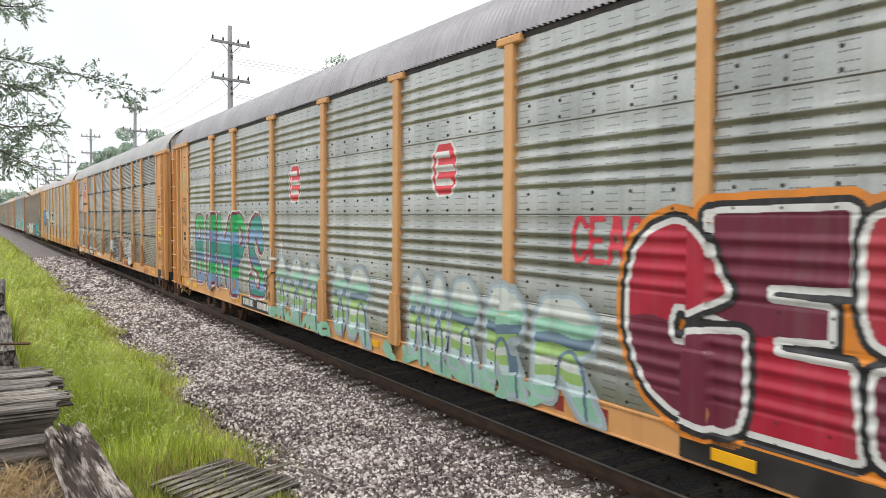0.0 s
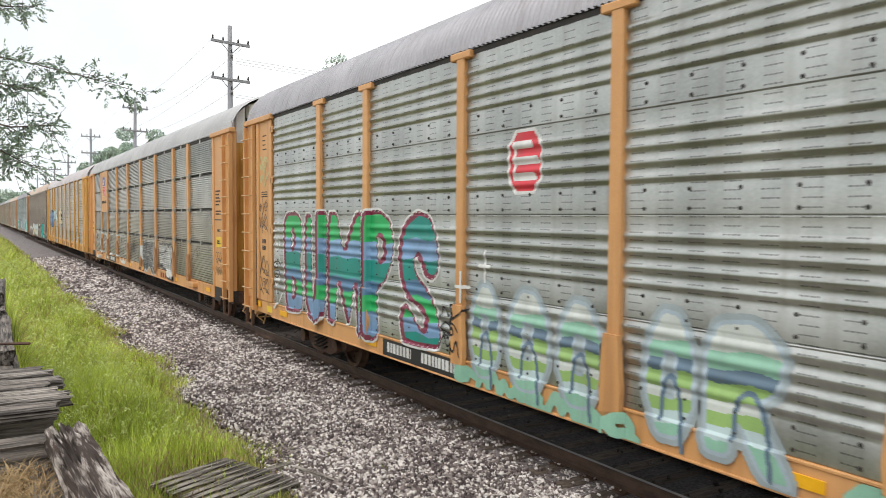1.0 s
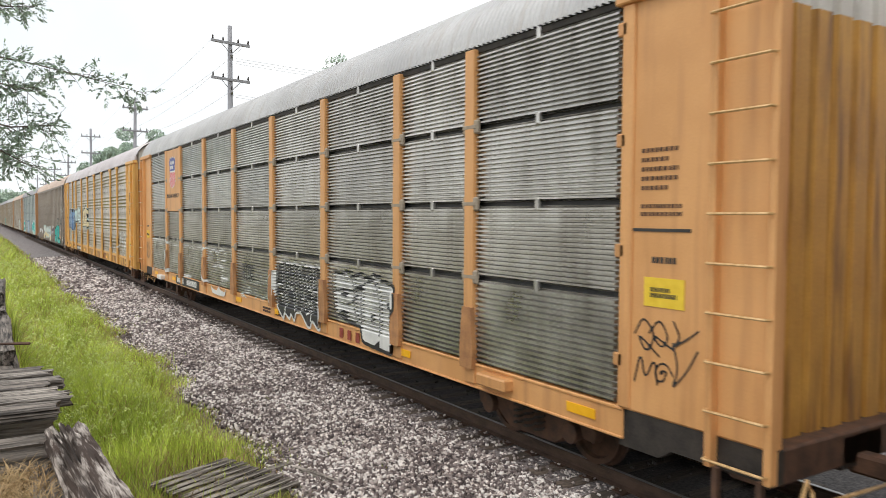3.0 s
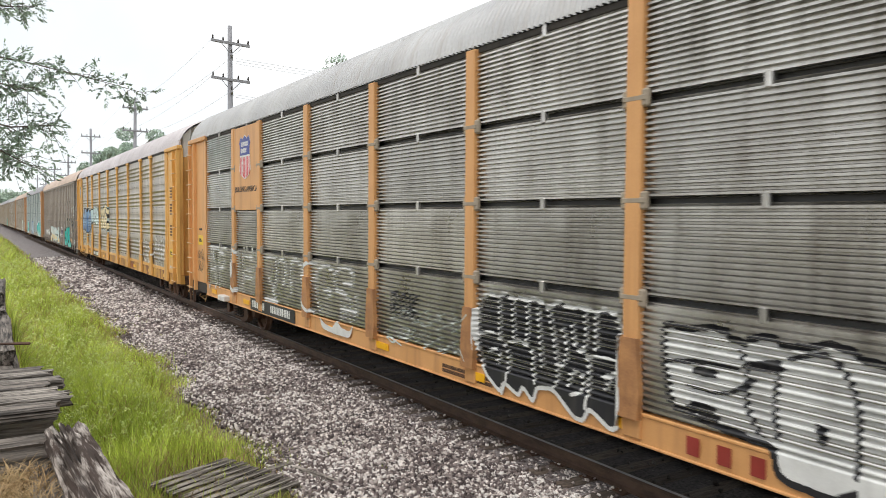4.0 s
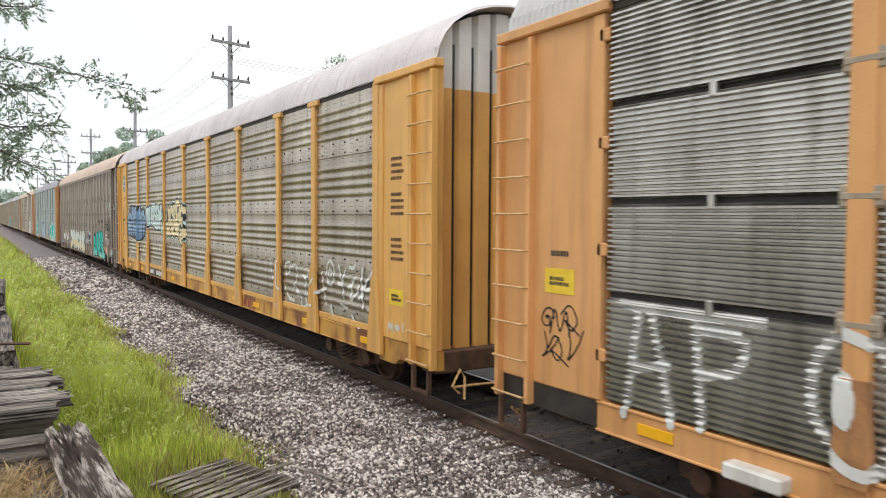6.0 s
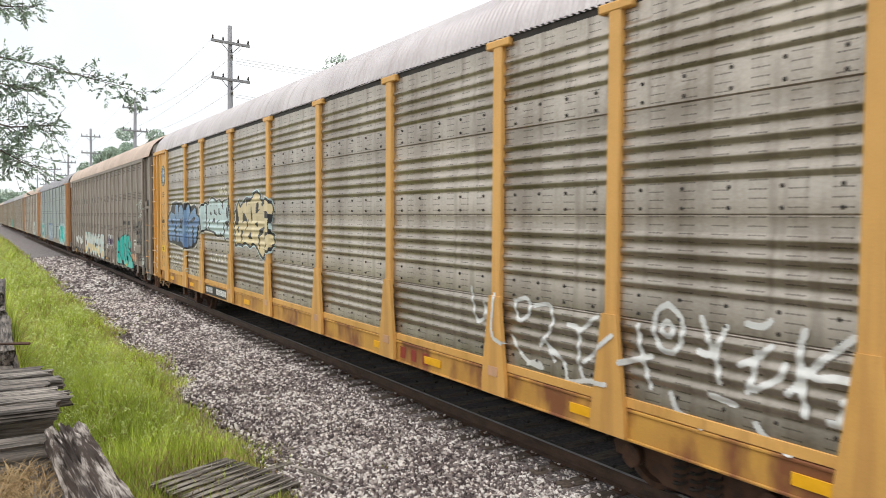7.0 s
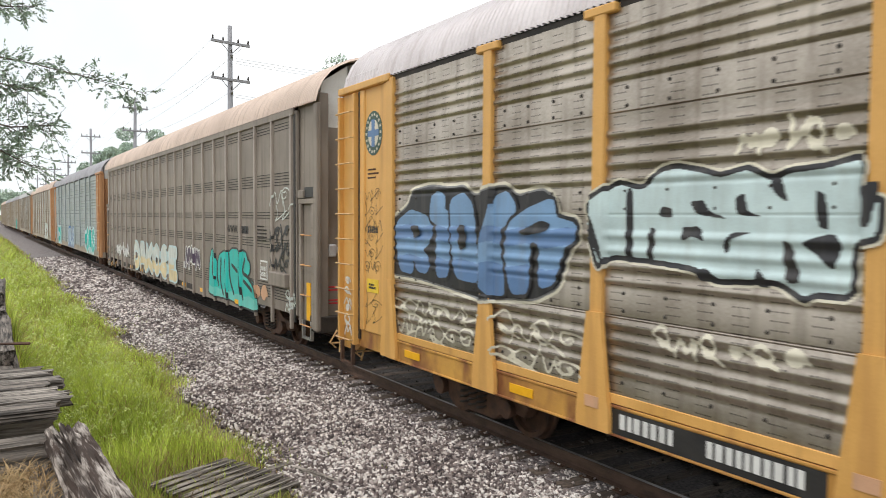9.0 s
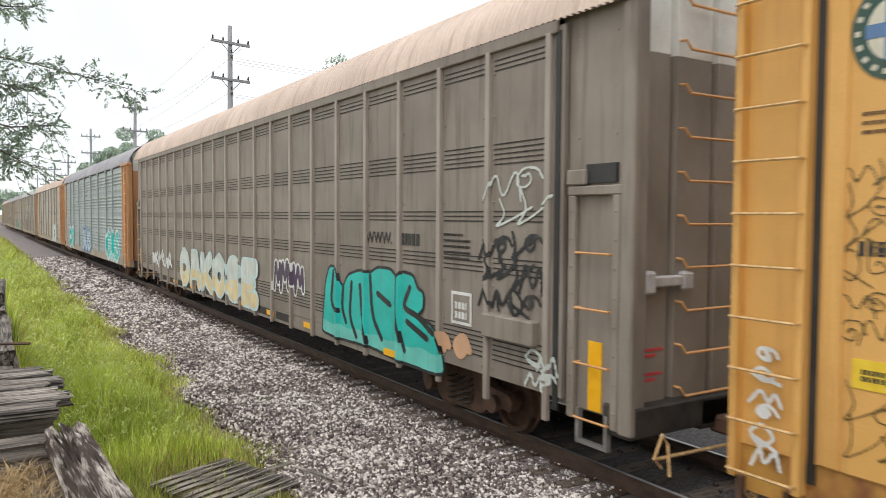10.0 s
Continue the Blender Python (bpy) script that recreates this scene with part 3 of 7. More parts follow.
def crossbearers_mesh():
    bm = bmesh.new()
    for k in range(9):
        y = -6.8 + 1.7 * k
        add_box(bm, (-1.35, y - 0.06, 0.7), (1.35, y + 0.06, 0.88))
    add_tube(bm, [(-0.9, -8.2, 0.62), (-0.95, -4, 0.56), (-0.95, 4, 0.56), (-0.9, 8.2, 0.62)], 0.03, 6)
    return mesh_bm("crossbearers", bm)


CROSS = crossbearers_mesh()


def coupler_mesh():
    bm = box((-0.1, 13.2, 0.55), (0.1, 13.85, 0.75), 0.03)
    add_box(bm, (-0.2, 13.75, 0.5), (0.16, 14.08, 0.82), 0.06)
    return mesh_bm("coupler", bm)


COUPLER = coupler_mesh()
HOSE = mesh_bm("air_hose", tube([(-0.4, 13.3, 0.6), (-0.42, 13.6, 0.4), (-0.4, 13.9, 0.22), (-0.36, 14.05, 0.3)], 0.028, 6))
CUT_LEVER = mesh_bm("cut_lever", add_tube(add_tube(tube([(-1.2, 13.42, 0.48), (-0.2, 13.45, 0.45), (1.2, 13.42, 0.48)], 0.019, 6),
                                                   [(-1.12, 13.42, 0.38), (-1.26, 13.45, 0.5), (-1.1, 13.42, 0.72), (-1.02, 13.42, 0.6), (-1.08, 13.5, 0.3)], 0.019, 6),
                                          [(1.12, 13.42, 0.38), (1.26, 13.45, 0.5), (1.1, 13.42, 0.72), (1.02, 13.42, 0.6), (1.08, 13.5, 0.3)], 0.019, 6))
CORNER = mesh_bm("corner_panel", box((FACE, -0.86, 1.0), (FACE + 0.14, 0.86, 5.06), 0.02))
JAMB = mesh_bm("jamb", box((FACE - 0.03, -0.08, 1.02), (FACE + 0.02, 0.08, 5.03), 0.015))
CORNER_CAP = mesh_bm("corner_cap", box((FACE - 0.07, -0.93, 5.03), (FACE + 0.1, 0.93, 5.15), 0.015))
ROOF_SKIRT = mesh_bm("roof_skirt", box((FACE + 0.01, -0.6, 5.14), (FACE + 0.09, 0.6, 5.33), 0.012))
# Black strip laid on the face for the shade of a recess.
DOOR_GAP_SHADE = mesh_bm("door_gap", box((FACE - 0.006, -0.032, 0.85), (FACE + 0.03, 0.032, 5.02)))
HINGE = mesh_bm("hinge", box((FACE - 0.03, -0.07, -0.07), (FACE + 0.01, 0.07, 0.07), 0.015))
CORNER_FOOT = mesh_bm("corner_foot", prism_yz([(-0.86, 1.0), (0.86, 1.0), (0.86, 0.62), (0.35, 0.62), (0.2, 0.72), (-0.86, 0.72)], FACE + 0.02, FACE + 0.16))
END_SILL = mesh_bm("end_sill", box((-1.45, 12.9, 0.66), (1.45, 13.3, 0.98), 0.02))
# Thin black bars stand in for the shaded gaps between door folds.
DOOR_FOLD_GAP = mesh_bm("door_bar", tube([(0, -0.09, 1.0), (0, -0.09, 5.45)], 0.02, 6))


def end_doors_mesh(pleats, upper, split):
    """A pair of folding end doors with upright folds; the upper part follows the roof's arch."""
    w = 2.7 / pleats
    pts = []
    for k in range(pleats):
        a = -1.35 + k * w
        pts += [(a, 13.02), (a + 0.03, 13.02), (a + 0.07, 13.13), (a + w - 0.05, 13.13)]
    pts += [(1.35, 13.02), (1.35, 12.94), (-1.35, 12.94)]
    arch = np.interp([-abs(x) for x, _ in pts], ROOF_X, ROOF_Z) - 0.06
    bm = bmesh.new()
    lo = [bm.verts.new((x, y, split if upper else 0.98)) for x, y in pts]
    hi = [bm.verts.new((x, y, z if upper else split)) for (x, y), z in zip(pts, arch)]
    n = len(pts)
    for i in range(n):
        bm.faces.new((lo[i], lo[(i + 1) % n], hi[(i + 1) % n], hi[i]))
    bm.faces.new(lo[::-1])
    bm.faces.new(hi)
    return mesh_bm("end_door", bm)


END_DOORS = {k: (end_doors_mesh(k, False, z), end_doors_mesh(k, True, z)) for k, z in ((8, 4.8), (4, 4.66))}
TURN = pose(0, 0, 0, 0, 0, 180)
WHEELS = []
CARS = []


def under_parts(car, paint, roll):
    part("center_sill", CENTER_SILL, DARK, car, "grimy black underframe")
    part("crossbearers", CROSS, DARK, car)
    for k, end in enumerate((Matrix(), TURN)):
        part("coupler", COUPLER, RUST, car, "rusty knuckle coupler", end)
        part("air_hose", HOSE, DARK, car, "", end)
        part("cut_lever", CUT_LEVER, RUNG_PAINT, car, "", end)
        y = 9.8 if k == 0 else -9.8
        part("bolster", BOLSTER, DARK, car, "", pose(0, y, 0))
        for side in (Matrix(), TURN):
            fr = part("side_frame", SIDE_FRAME, RUST, car, "cast steel truck side frame", pose(0, y, 0) @ side)
            part("spring", SPRING, DARK, fr)
        for dy in (-0.8, 0.8):
            w = part("wheelset", WHEELSET, RUST, car, "rusty steel wheels on an axle", pose(0, y + dy, 0.42))
            if roll:
                WHEELS.append((w, y + dy))


def ladder_at(car, y, side, paint, rungs=10):
    lad = part("ladder", LADDER, paint, car, "", side @ pose(0, y, 0))
    for k in range(rungs):
        part("rung", RUNG, RUNG_PAINT, lad, "", pose(0, 0, 0.82 + k * 0.43))
    part("stirrup", STIRRUP, RUST, car, "rusty stirrup step", side @ pose(0, y, 0))


def rack_car(yc, style, label, sheet, paint, sill_paint, roof, end_paint, post="t", gusset="", pleats=8, roll=True, corner=None, foot=None):
    corner = corner or paint
    car = thing("autorack_car", label, "train car", "cars of the freight train", pose(RAIL_X, yc, RAIL_TOP))
    CARS.append((car, yc))
    under_parts(car, paint, roll)
    part("roof", ROOF, roof, car, "curved roof with cross ribs")
    rows = ROWS if style == "ribbed" else ROWS_B
    for side in (Matrix(), TURN):
        sill = part("side_sill", SILL, sill_paint, car, "", side)
        part("sill_flange", SILL_TOP, sill_paint, sill)
        part("sill_flange", SILL_LOW, sill_paint, sill)
        part("roof_edge", EAVE_SHADE, DARK, car, "", side)
        for y in POSTS:
            p = part("post", POST_T if post == "t" else POST_PLAIN, paint, car, "", side @ pose(0, y, 0))
            if gusset:
                part("gusset", GUSSET if gusset == "wide" else GUSSET_SMALL, RUSTY_FOOT if style == "fine" else paint, p)
            if style == "fine":
                for z in ROWS_B[1:-1]:
                    part("bracket", BRACKET, DULL, p, "", pose(0, 0, z))
        for a, b in zip(EDGES, EDGES[1:]):
            w, c = b - a - 0.16, (a + b) / 2
            for row in range(4):
                part("panel", panel_mesh(style, row, w), sheet, car, "", side @ pose(0, c, 0))
            if style == "ribbed":
                tagged(part("rivets", rivet_mesh(w), DARK, car, "", side @ pose(0, c, 0)), kind="stuff")
            else:
                for z in ROWS_B[1:]:
                    part("clip", CLIP, SHEET, car, "", side @ pose(0, c, z - 0.02))
        part("backing", SHADE_BACKING, BLACK, car, "black sheet in place of the unlit interior", side)
        for s in (-1, 1):
            panel = part("corner_panel", CORNER, corner, car, "", side @ pose(0, s * 12.5, 0))
            part("jamb", JAMB, corner, panel, "", pose(0, -s * 0.78, 0))
            part("corner_cap", CORNER_CAP, corner, panel)
            part("roof_skirt", ROOF_SKIRT, roof, panel, "pale plate under the roof edge", pose(0, s * 0.2, 0))
            if post == "t":
                part("door_gap", DOOR_GAP_SHADE, BLACK, panel, "black strip for the shaded gap beside the door", pose(-0.004, s * 0.2, 0))
                part("jamb", JAMB, paint, panel, "", pose(0, s * 0.06, 0))
            if gusset == "wide":
                p = part("post", POST_PLAIN, paint, car, "", side @ pose(0.012, s * 11.58, 0))
                part("gusset", GUSSET, paint, p)
            for z in (1.5, 2.6, 3.7, 4.8):
                part("hinge", HINGE, paint, panel, "", pose(0, -s * 0.86, z))
            part("corner_foot", CORNER_FOOT, foot or sill_paint, car, "", side @ pose(0, s * 12.5, 0))
            ladder_at(car, s * 13.07, side, corner)
    for end in (Matrix(), TURN):
        door = part("end_door", END_DOORS[pleats][0], end_paint, car, "", end)
        part("door_top", END_DOORS[pleats][1], WHITE, door, "white painted top of the end door")
        part("end_sill", END_SILL, RUST, car, "rusty end beam", end)
        for x in (-1.02, -0.68, -0.34, 0.0, 0.34, 0.68, 1.02):
            part("door_bar", DOOR_FOLD_GAP, BLACK, car, "", end @ pose(x, 13.15, 0))
    return car


# Black sheet behind the panels stands in for the unlit car interior.
SHADE_BACKING = mesh_bm("backing", box((FACE + 0.09, -11.6, 1.0), (FACE + 0.11, 11.6, 5.06)))


def louver_mesh(width):
    bm = bmesh.new()
    # Dark bars on the wall stand in for the unlit louver slots.
    for z0, n in ((4.74, 3), (3.58, 5), (2.87, 3), (2.22, 4), (1.12, 6)):
        for k in range(n):
            add_box(bm, (FACE + 0.012, -width / 2 + 0.1, z0 + k * 0.062), (FACE + 0.03, width / 2 - 0.1, z0 + k * 0.062 + 0.015))
    return mesh_bm("louvers", bm)


def closed_car(yc, label, roof, paint, ribs=19):
    """A car with plain steel sides, thin upright ribs, and bands of louvers."""
    car = thing("autorack_car", label, "train car", "cars of the freight train", pose(RAIL_X, yc, RAIL_TOP))
    CARS.append((car, yc))
    under_parts(car, paint, True)
    part("roof", ROOF, roof, car, "curved pinkish tan roof with cross ribs")
    step = 1.15
    wall = mesh_bm("wall", box((FACE + 0.02, -12.3, 0.9), (FACE + 0.08, 12.3, 5.06)))
    skirt = mesh_bm("skirt", box((FACE + 0.03, -8.6, 0.62), (FACE + 0.09, 8.6, 0.9), 0.01))
    lou = louver_mesh(step)
    rib = mesh_bm("rib", box((FACE - 0.035, -0.045, 0.6), (FACE + 0.03, 0.045, 5.0), 0.01))
    # Dark block set on the skirt for the shade inside an opening.
    gap = mesh_bm("sill_opening", box((FACE + 0.024, -step / 2 + 0.16, 0.68), (FACE + 0.05, step / 2 - 0.16, 0.86), 0.02))
    corner = mesh_bm("corner_panel", add_box(box((FACE + 0.1, -0.55, 0.82), (FACE + 0.3, 0.55, 5.3), 0.02), (FACE + 0.02, -0.6, 0.7), (FACE + 0.12, -0.42, 5.1), 0.02))
    # Another black strip in place of a shaded recess.
    gap_strip = mesh_bm("door_gap", box((FACE + 0.005, -0.04, 0.75), (FACE + 0.03, 0.04, 5.0)))
    strap = mesh_bm("rivets", add_rivet_column(bmesh.new()))
    top = mesh_bm("top_rail", box((FACE - 0.03, -12.2, 4.97), (FACE + 0.03, 12.2, 5.12), 0.012))
    # Black block instead of a hole, for the shade within it.
    slot = mesh_bm("opening", box((FACE + 0.06, -0.3, 3.3), (FACE + 0.1, 0.14, 3.5)))
    bm = box((FACE + 0.03, -0.42, 3.17), (FACE + 0.1, 0.4, 3.27), 0.01)
    add_box(bm, (FACE + 0.02, 0.12, 3.28), (FACE + 0.1, 0.42, 3.45), 0.015)
    for y in (-0.33, 0.33):
        add_box(bm, (FACE + 0.03, y - 0.055, 0.72), (FACE + 0.1, y + 0.055, 3.17), 0.012)
        for k in range(8):
            bmesh.ops.create_cone(bm, cap_ends=True, segments=6, radius1=0.016, radius2=0.01, depth=0.02, matrix=pose(FACE + 0.025, y, 0.9 + k * 0.3, 0, -90, 0))
    stile = mesh_bm("stile", bm)
    rungm = mesh_bm("rung", tube([(FACE + 0.1, -0.25, 0), (FACE + 0.02, -0.25, 0), (FACE + 0.02, 0.25, 0), (FACE + 0.1, 0.25, 0)], 0.014, 6))
    end_rung = mesh_bm("rung", tube([(-0.47, 13.1, 0.1), (-0.46, 13.2, 0.09), (-0.4, 13.22, 0), (0.4, 13.22, 0), (0.46, 13.2, 0.09), (0.47, 13.1, 0.1)], 0.017, 6))
    for side in (Matrix(), TURN):
        part("wall", wall, paint, car, "", side)
        part("skirt", skirt, paint, car, "", side)
        part("top_rail", top, paint, car, "", side)
        for k in range(ribs + 1):
            r = part("rib", rib, BROWN_LIGHT, car, "", side @ pose(0, -10.9 + k * step, 0))
            tagged(part("rivets", strap, paint, r), kind="stuff")
            if k < ribs:
                c = -10.9 + (k + 0.5) * step
                tagged(part("louvers", lou, DARK, car, "rows of louver slots drawn as dark bars", side @ pose(0, c, 0)), kind="stuff")
                if 5 < k < ribs - 1:
                    part("sill_opening", gap, DARK, car, "", side @ pose(0, c, 0))
        for s in (-1, 1):
            tagged(part("louvers", lou, DARK, car, "rows of louver slots drawn as dark bars", side @ pose(0, s * 11.48, 0)), kind="stuff")
            part("rib", rib, BROWN_LIGHT, car, "", side @ pose(0, s * 12.06, 0))
            part("door_gap", gap_strip, BLACK, car, "black strip for the shaded gap beside the corner", side @ pose(0, s * 12.2, 0))
            part("corner_panel", corner, paint, car, "", side @ pose(0, s * 12.72, 0, 0, 0, 0))
            part("opening", slot, BLACK, car, "black block in place of a shaded slot", side @ pose(0, s * 12.75, 0))
            for k in range(4):
                part("rung", rungm, YELLOW, car, "yellow ladder rung", side @ pose(0, s * 12.75, 0.75 + 0.6 * k))
            part("stile", stile, paint, car, "riveted ladder stiles below a shelf", side @ pose(0, s * 12.75, 0))
            part("stirrup", STIRRUP, STEEL, car, "", side @ pose(0.12, s * 12.75, 0.1))
            part("reflector", mesh_bm("reflector", box((FACE + 0.085, -0.1, 0.85), (FACE + 0.1, 0.1, 1.6))), REFLECT, car, "yellow reflective panel", side @ pose(0, s * 12.75, 0))
    for end in (Matrix(), TURN):
        door = part("end_door", END_DOORS[4][0], paint, car, "", end)
        part("door_top", END_DOORS[4][1], WHITE, door, "white painted top of the end door")
        part("end_sill", END_SILL, DARK, car, "grimy end beam", end)
        for k in range(10):
            part("rung", end_rung, YELLOW, car, "", end @ pose(0.12, 0, 1.0 + k * 0.466))
    return car


def add_rivet_column(bm):
    for k in range(8):
        for dy in (-0.11, 0.11):
            bmesh.ops.create_cone(bm, cap_ends=True, segments=6, radius1=0.016, radius2=0.01, depth=0.02, matrix=pose(FACE + 0.01, dy, 1.0 + k * 0.53, 0, -90, 0))
    return bm


build_ground()
build_bed()
build_shaded_bed()
build_track()
build_stones()

car_a = rack_car(12.17, "ribbed", "grey ribbed autorack car with orange posts and bright graffiti", GALV, YELLOW, YELLOW, ROOF_GREY, END_YELLOW, "t", "small")
car_b = rack_car(40.18, "fine", "grey finely ribbed autorack car with orange posts and shield emblem", SHEET, YELLOW, YELLOW, ROOF_WHITE, END_YELLOW, "plain", "small", 8, foot=DARK)
car_c = rack_car(68.47, "ribbed", "grimy grey ribbed autorack car with golden posts and blue graffiti", GALV_DIRTY, YELLOW_B, YELLOW_RUST, ROOF_LIGHT, YELLOW_B, "t", "wide")
car_d = closed_car(96.4, "taupe brown closed autorack car with louvers and teal graffiti", ROOF_TAN, BROWN)
car_e = rack_car(124.5, "ribbed", "faded blue-grey autorack car with orange ends", BLUEGREY, BLUEGREY, DULL, ROOF_GREY, PALE, "t", "", 8, False, PALE)
car_f = rack_car(152.6, "ribbed", "tan grey autorack car with faded orange ends", GALV_DIRTY, DULL, DULL, ROOF_TAN, PALE, "t", "", 8, False, PALE)
car_g = rack_car(180.7, "fine", "dull grey autorack car with yellow posts", SHEET, DULL, DULL, ROOF_WHITE, DULL, "plain", "", 4, False)
car_h = rack_car(208.8, "ribbed", "brownish grey autorack car with orange posts", GALV_DIRTY, DULL, DULL, ROOF_GREY, DULL, "t", "", 8, False)
car_i = rack_car(236.9, "fine", "grey autorack car with orange posts", SHEET, DULL, DULL, ROOF_GREY, DULL, "plain", "", 4, False)
car_j = rack_car(265.0, "ribbed", "dark grey autorack car with faded posts", GALV_DIRTY, DULL, DULL, ROOF_TAN, DULL, "t", "", 8, False)


# ---- grass, timbers, pallet ----
def blades(rng, x, y, z, height, width, lean):
    """Bent grass blades of five corners each, as one mesh."""
    n = len(x)
    a = rng.uniform(0, 2 * np.pi, n)
    side = np.stack([np.cos(a), np.sin(a), np.zeros(n)], -1) * width[:, None] / 2
    b = rng.uniform(0, 2 * np.pi, n)
    bend = np.stack([np.cos(b), np.sin(b), np.zeros(n)], -1) * (lean * height)[:, None]
    root = np.stack([x, y, z], -1)
    up = np.zeros((n, 3))
    up[:, 2] = height
    mid = root + up * 0.6 + bend * 0.35
    tip = root + up * rng.uniform(0.85, 1.0, n)[:, None] + bend
    v = np.stack([root - side, root + side, mid + side * 0.8, mid - side * 0.8, tip + side * 0.12, tip - side * 0.12], 1)
    i = 6 * np.arange(n)[:, None]
    f = np.concatenate([i + [0, 1, 2, 3], i + [3, 2, 4, 5]])
    return v.reshape(-1, 3), f, tip


def build_grass():
    rng = np.random.default_rng(9)
    cells = []
    for y0, y1, dens, w in ((4.0, 9, 1300, 0.007), (9, 16, 1500, 0.008), (16, 28, 900, 0.011), (28, 50, 330, 0.018), (50, 110, 60, 0.05)):
        n = int((y1 - y0) * 3.2 * dens)
        cells.append((0.4 + 3.2 * rng.random(n), y0 + (y1 - y0) * rng.random(n), np.full(n, w)))
    x, y, w = (np.concatenate(c) for c in zip(*cells))
    limit = 3.12 + 0.25 * np.sin(y * 0.9) + 0.18 * np.sin(y * 2.7 + 1) + 0.12 * rng.normal(size=len(x))
    limit = np.where(y < 11, limit - 0.05 * (11 - y), limit)
    keep = x < limit
    patch = np.array([noise.noise(Vector((a * 0.9, b * 0.5, 3))) for a, b in zip(x, y)])
    thin = np.where(y < 10.5, 0.6 + 0.4 * smooth_step(8, 10.5, y), 1.0)
    pallet = (np.abs((x - 2.35) * 0.92 + (y - 8.5) * 0.39) < 0.6) & (np.abs(-(x - 2.35) * 0.39 + (y - 8.5) * 0.92) < 0.75)
    keep &= (rng.random(len(x)) < thin) & (patch > -0.5) & ~(pallet & (rng.random(len(x)) < 0.85))
    x, y, w, patch, limit = x[keep], y[keep], w[keep], patch[keep], limit[keep]
    h = (0.42 + 0.28 * patch + 0.2 * rng.random(len(x))) * np.clip((limit - x) / 0.9, 0.3, 1) * np.where(y < 10.5, 0.7, 1.0)
    brown = np.array([noise.noise(Vector((a * 0.7, b * 0.35, 11))) for a, b in zip(x, y)])
    near_edge = np.clip(1 - (limit - x) / 0.8, 0, 1)
    dry = rng.random(len(x)) < np.clip(0.12 + 0.35 * np.clip(brown, 0, 1) + 0.3 * near_edge + 0.15 * (y < 9.5) + 0.12 * (y > 15), 0, 0.75)
    h = h * np.where(brown > 0.25, 0.8, 1.05) * rng.uniform(0.7, 1.25, len(x))
    z = ground_z(x, y) - 0.02
    v, f, tip = blades(rng, x[~dry], y[~dry], z[~dry], h[~dry], w[~dry], rng.uniform(0.1, 0.6, (~dry).sum()))
    solid("grass", mesh_from("grass", v, f), GRASS, "tall bright green grass beside the ballast", "grass", kind="stuff")
    v, f, _ = blades(rng, x[dry], y[dry], z[dry], h[dry] * 0.9, w[dry], rng.uniform(0.3, 0.9, dry.sum()))
    solid("dry_grass", mesh_from("dry_grass", v, f), STRAW, "dry yellow stalks among the green grass", "grass", kind="stuff")
    pick = rng.random(len(tip)) < np.where(tip[:, 1] < 30, 0.05, 0.08)
    pick &= (tip[:, 0] < 2.6) & (tip[:, 1] > 10)
    t = tip[pick]
    n = len(t)
    k = np.repeat(np.arange(n), 5)
    step = np.tile([0.0, 1.0, 2.0, 3.0, 4.0], n)
    b = rng.uniform(0, 6.28, n)
    off = np.stack([np.cos(b[k]) * 0.022 * step, np.sin(b[k]) * 0.022 * step, 0.026 * step - 0.0085 * step ** 2], -1)
    c = t[k] + off
    v, f = stones(rng, c[:, 0], c[:, 1], c[:, 2], np.full(len(c), 0.016) * (1 + t[k][:, 1] / 40))
    solid("seed_heads", mesh_from("seed_heads", v, f), SEED, "pale nodding seed heads over the grass", "grass", kind="stuff")
    # dry mat on the bank
    n = 16000
    x, y = rng.uniform(-1.2, 0.42, n), rng.uniform(2.2, 4.74, n)
    v, f, _ = blades(rng, x, y, ground_z(x, y), rng.uniform(0.03, 0.13, n), np.full(n, 0.006), rng.uniform(0.8, 2.2, n))
    solid("straw", mesh_from("straw", v, f), STRAW, "flattened dry straw on top of the bank", "straw", kind="stuff")
    n = 700
    x, y = rng.uniform(3.0, 4.3, n), rng.uniform(5, 30, n)
    cl = np.array([noise.noise(Vector((a * 2.5, b * 2.0, 8))) for a, b in zip(x, y)]) > 0.3
    v, f, _ = blades(rng, x[cl], y[cl], ground_z(x[cl], y[cl]), rng.uniform(0.05, 0.16, cl.sum()), np.full(cl.sum(), 0.01), rng.uniform(0.3, 0.9, cl.sum()))
    solid("weeds", mesh_from("weeds", v, f), GRASS, "small weeds growing through the ballast edge", "weeds", kind="stuff")


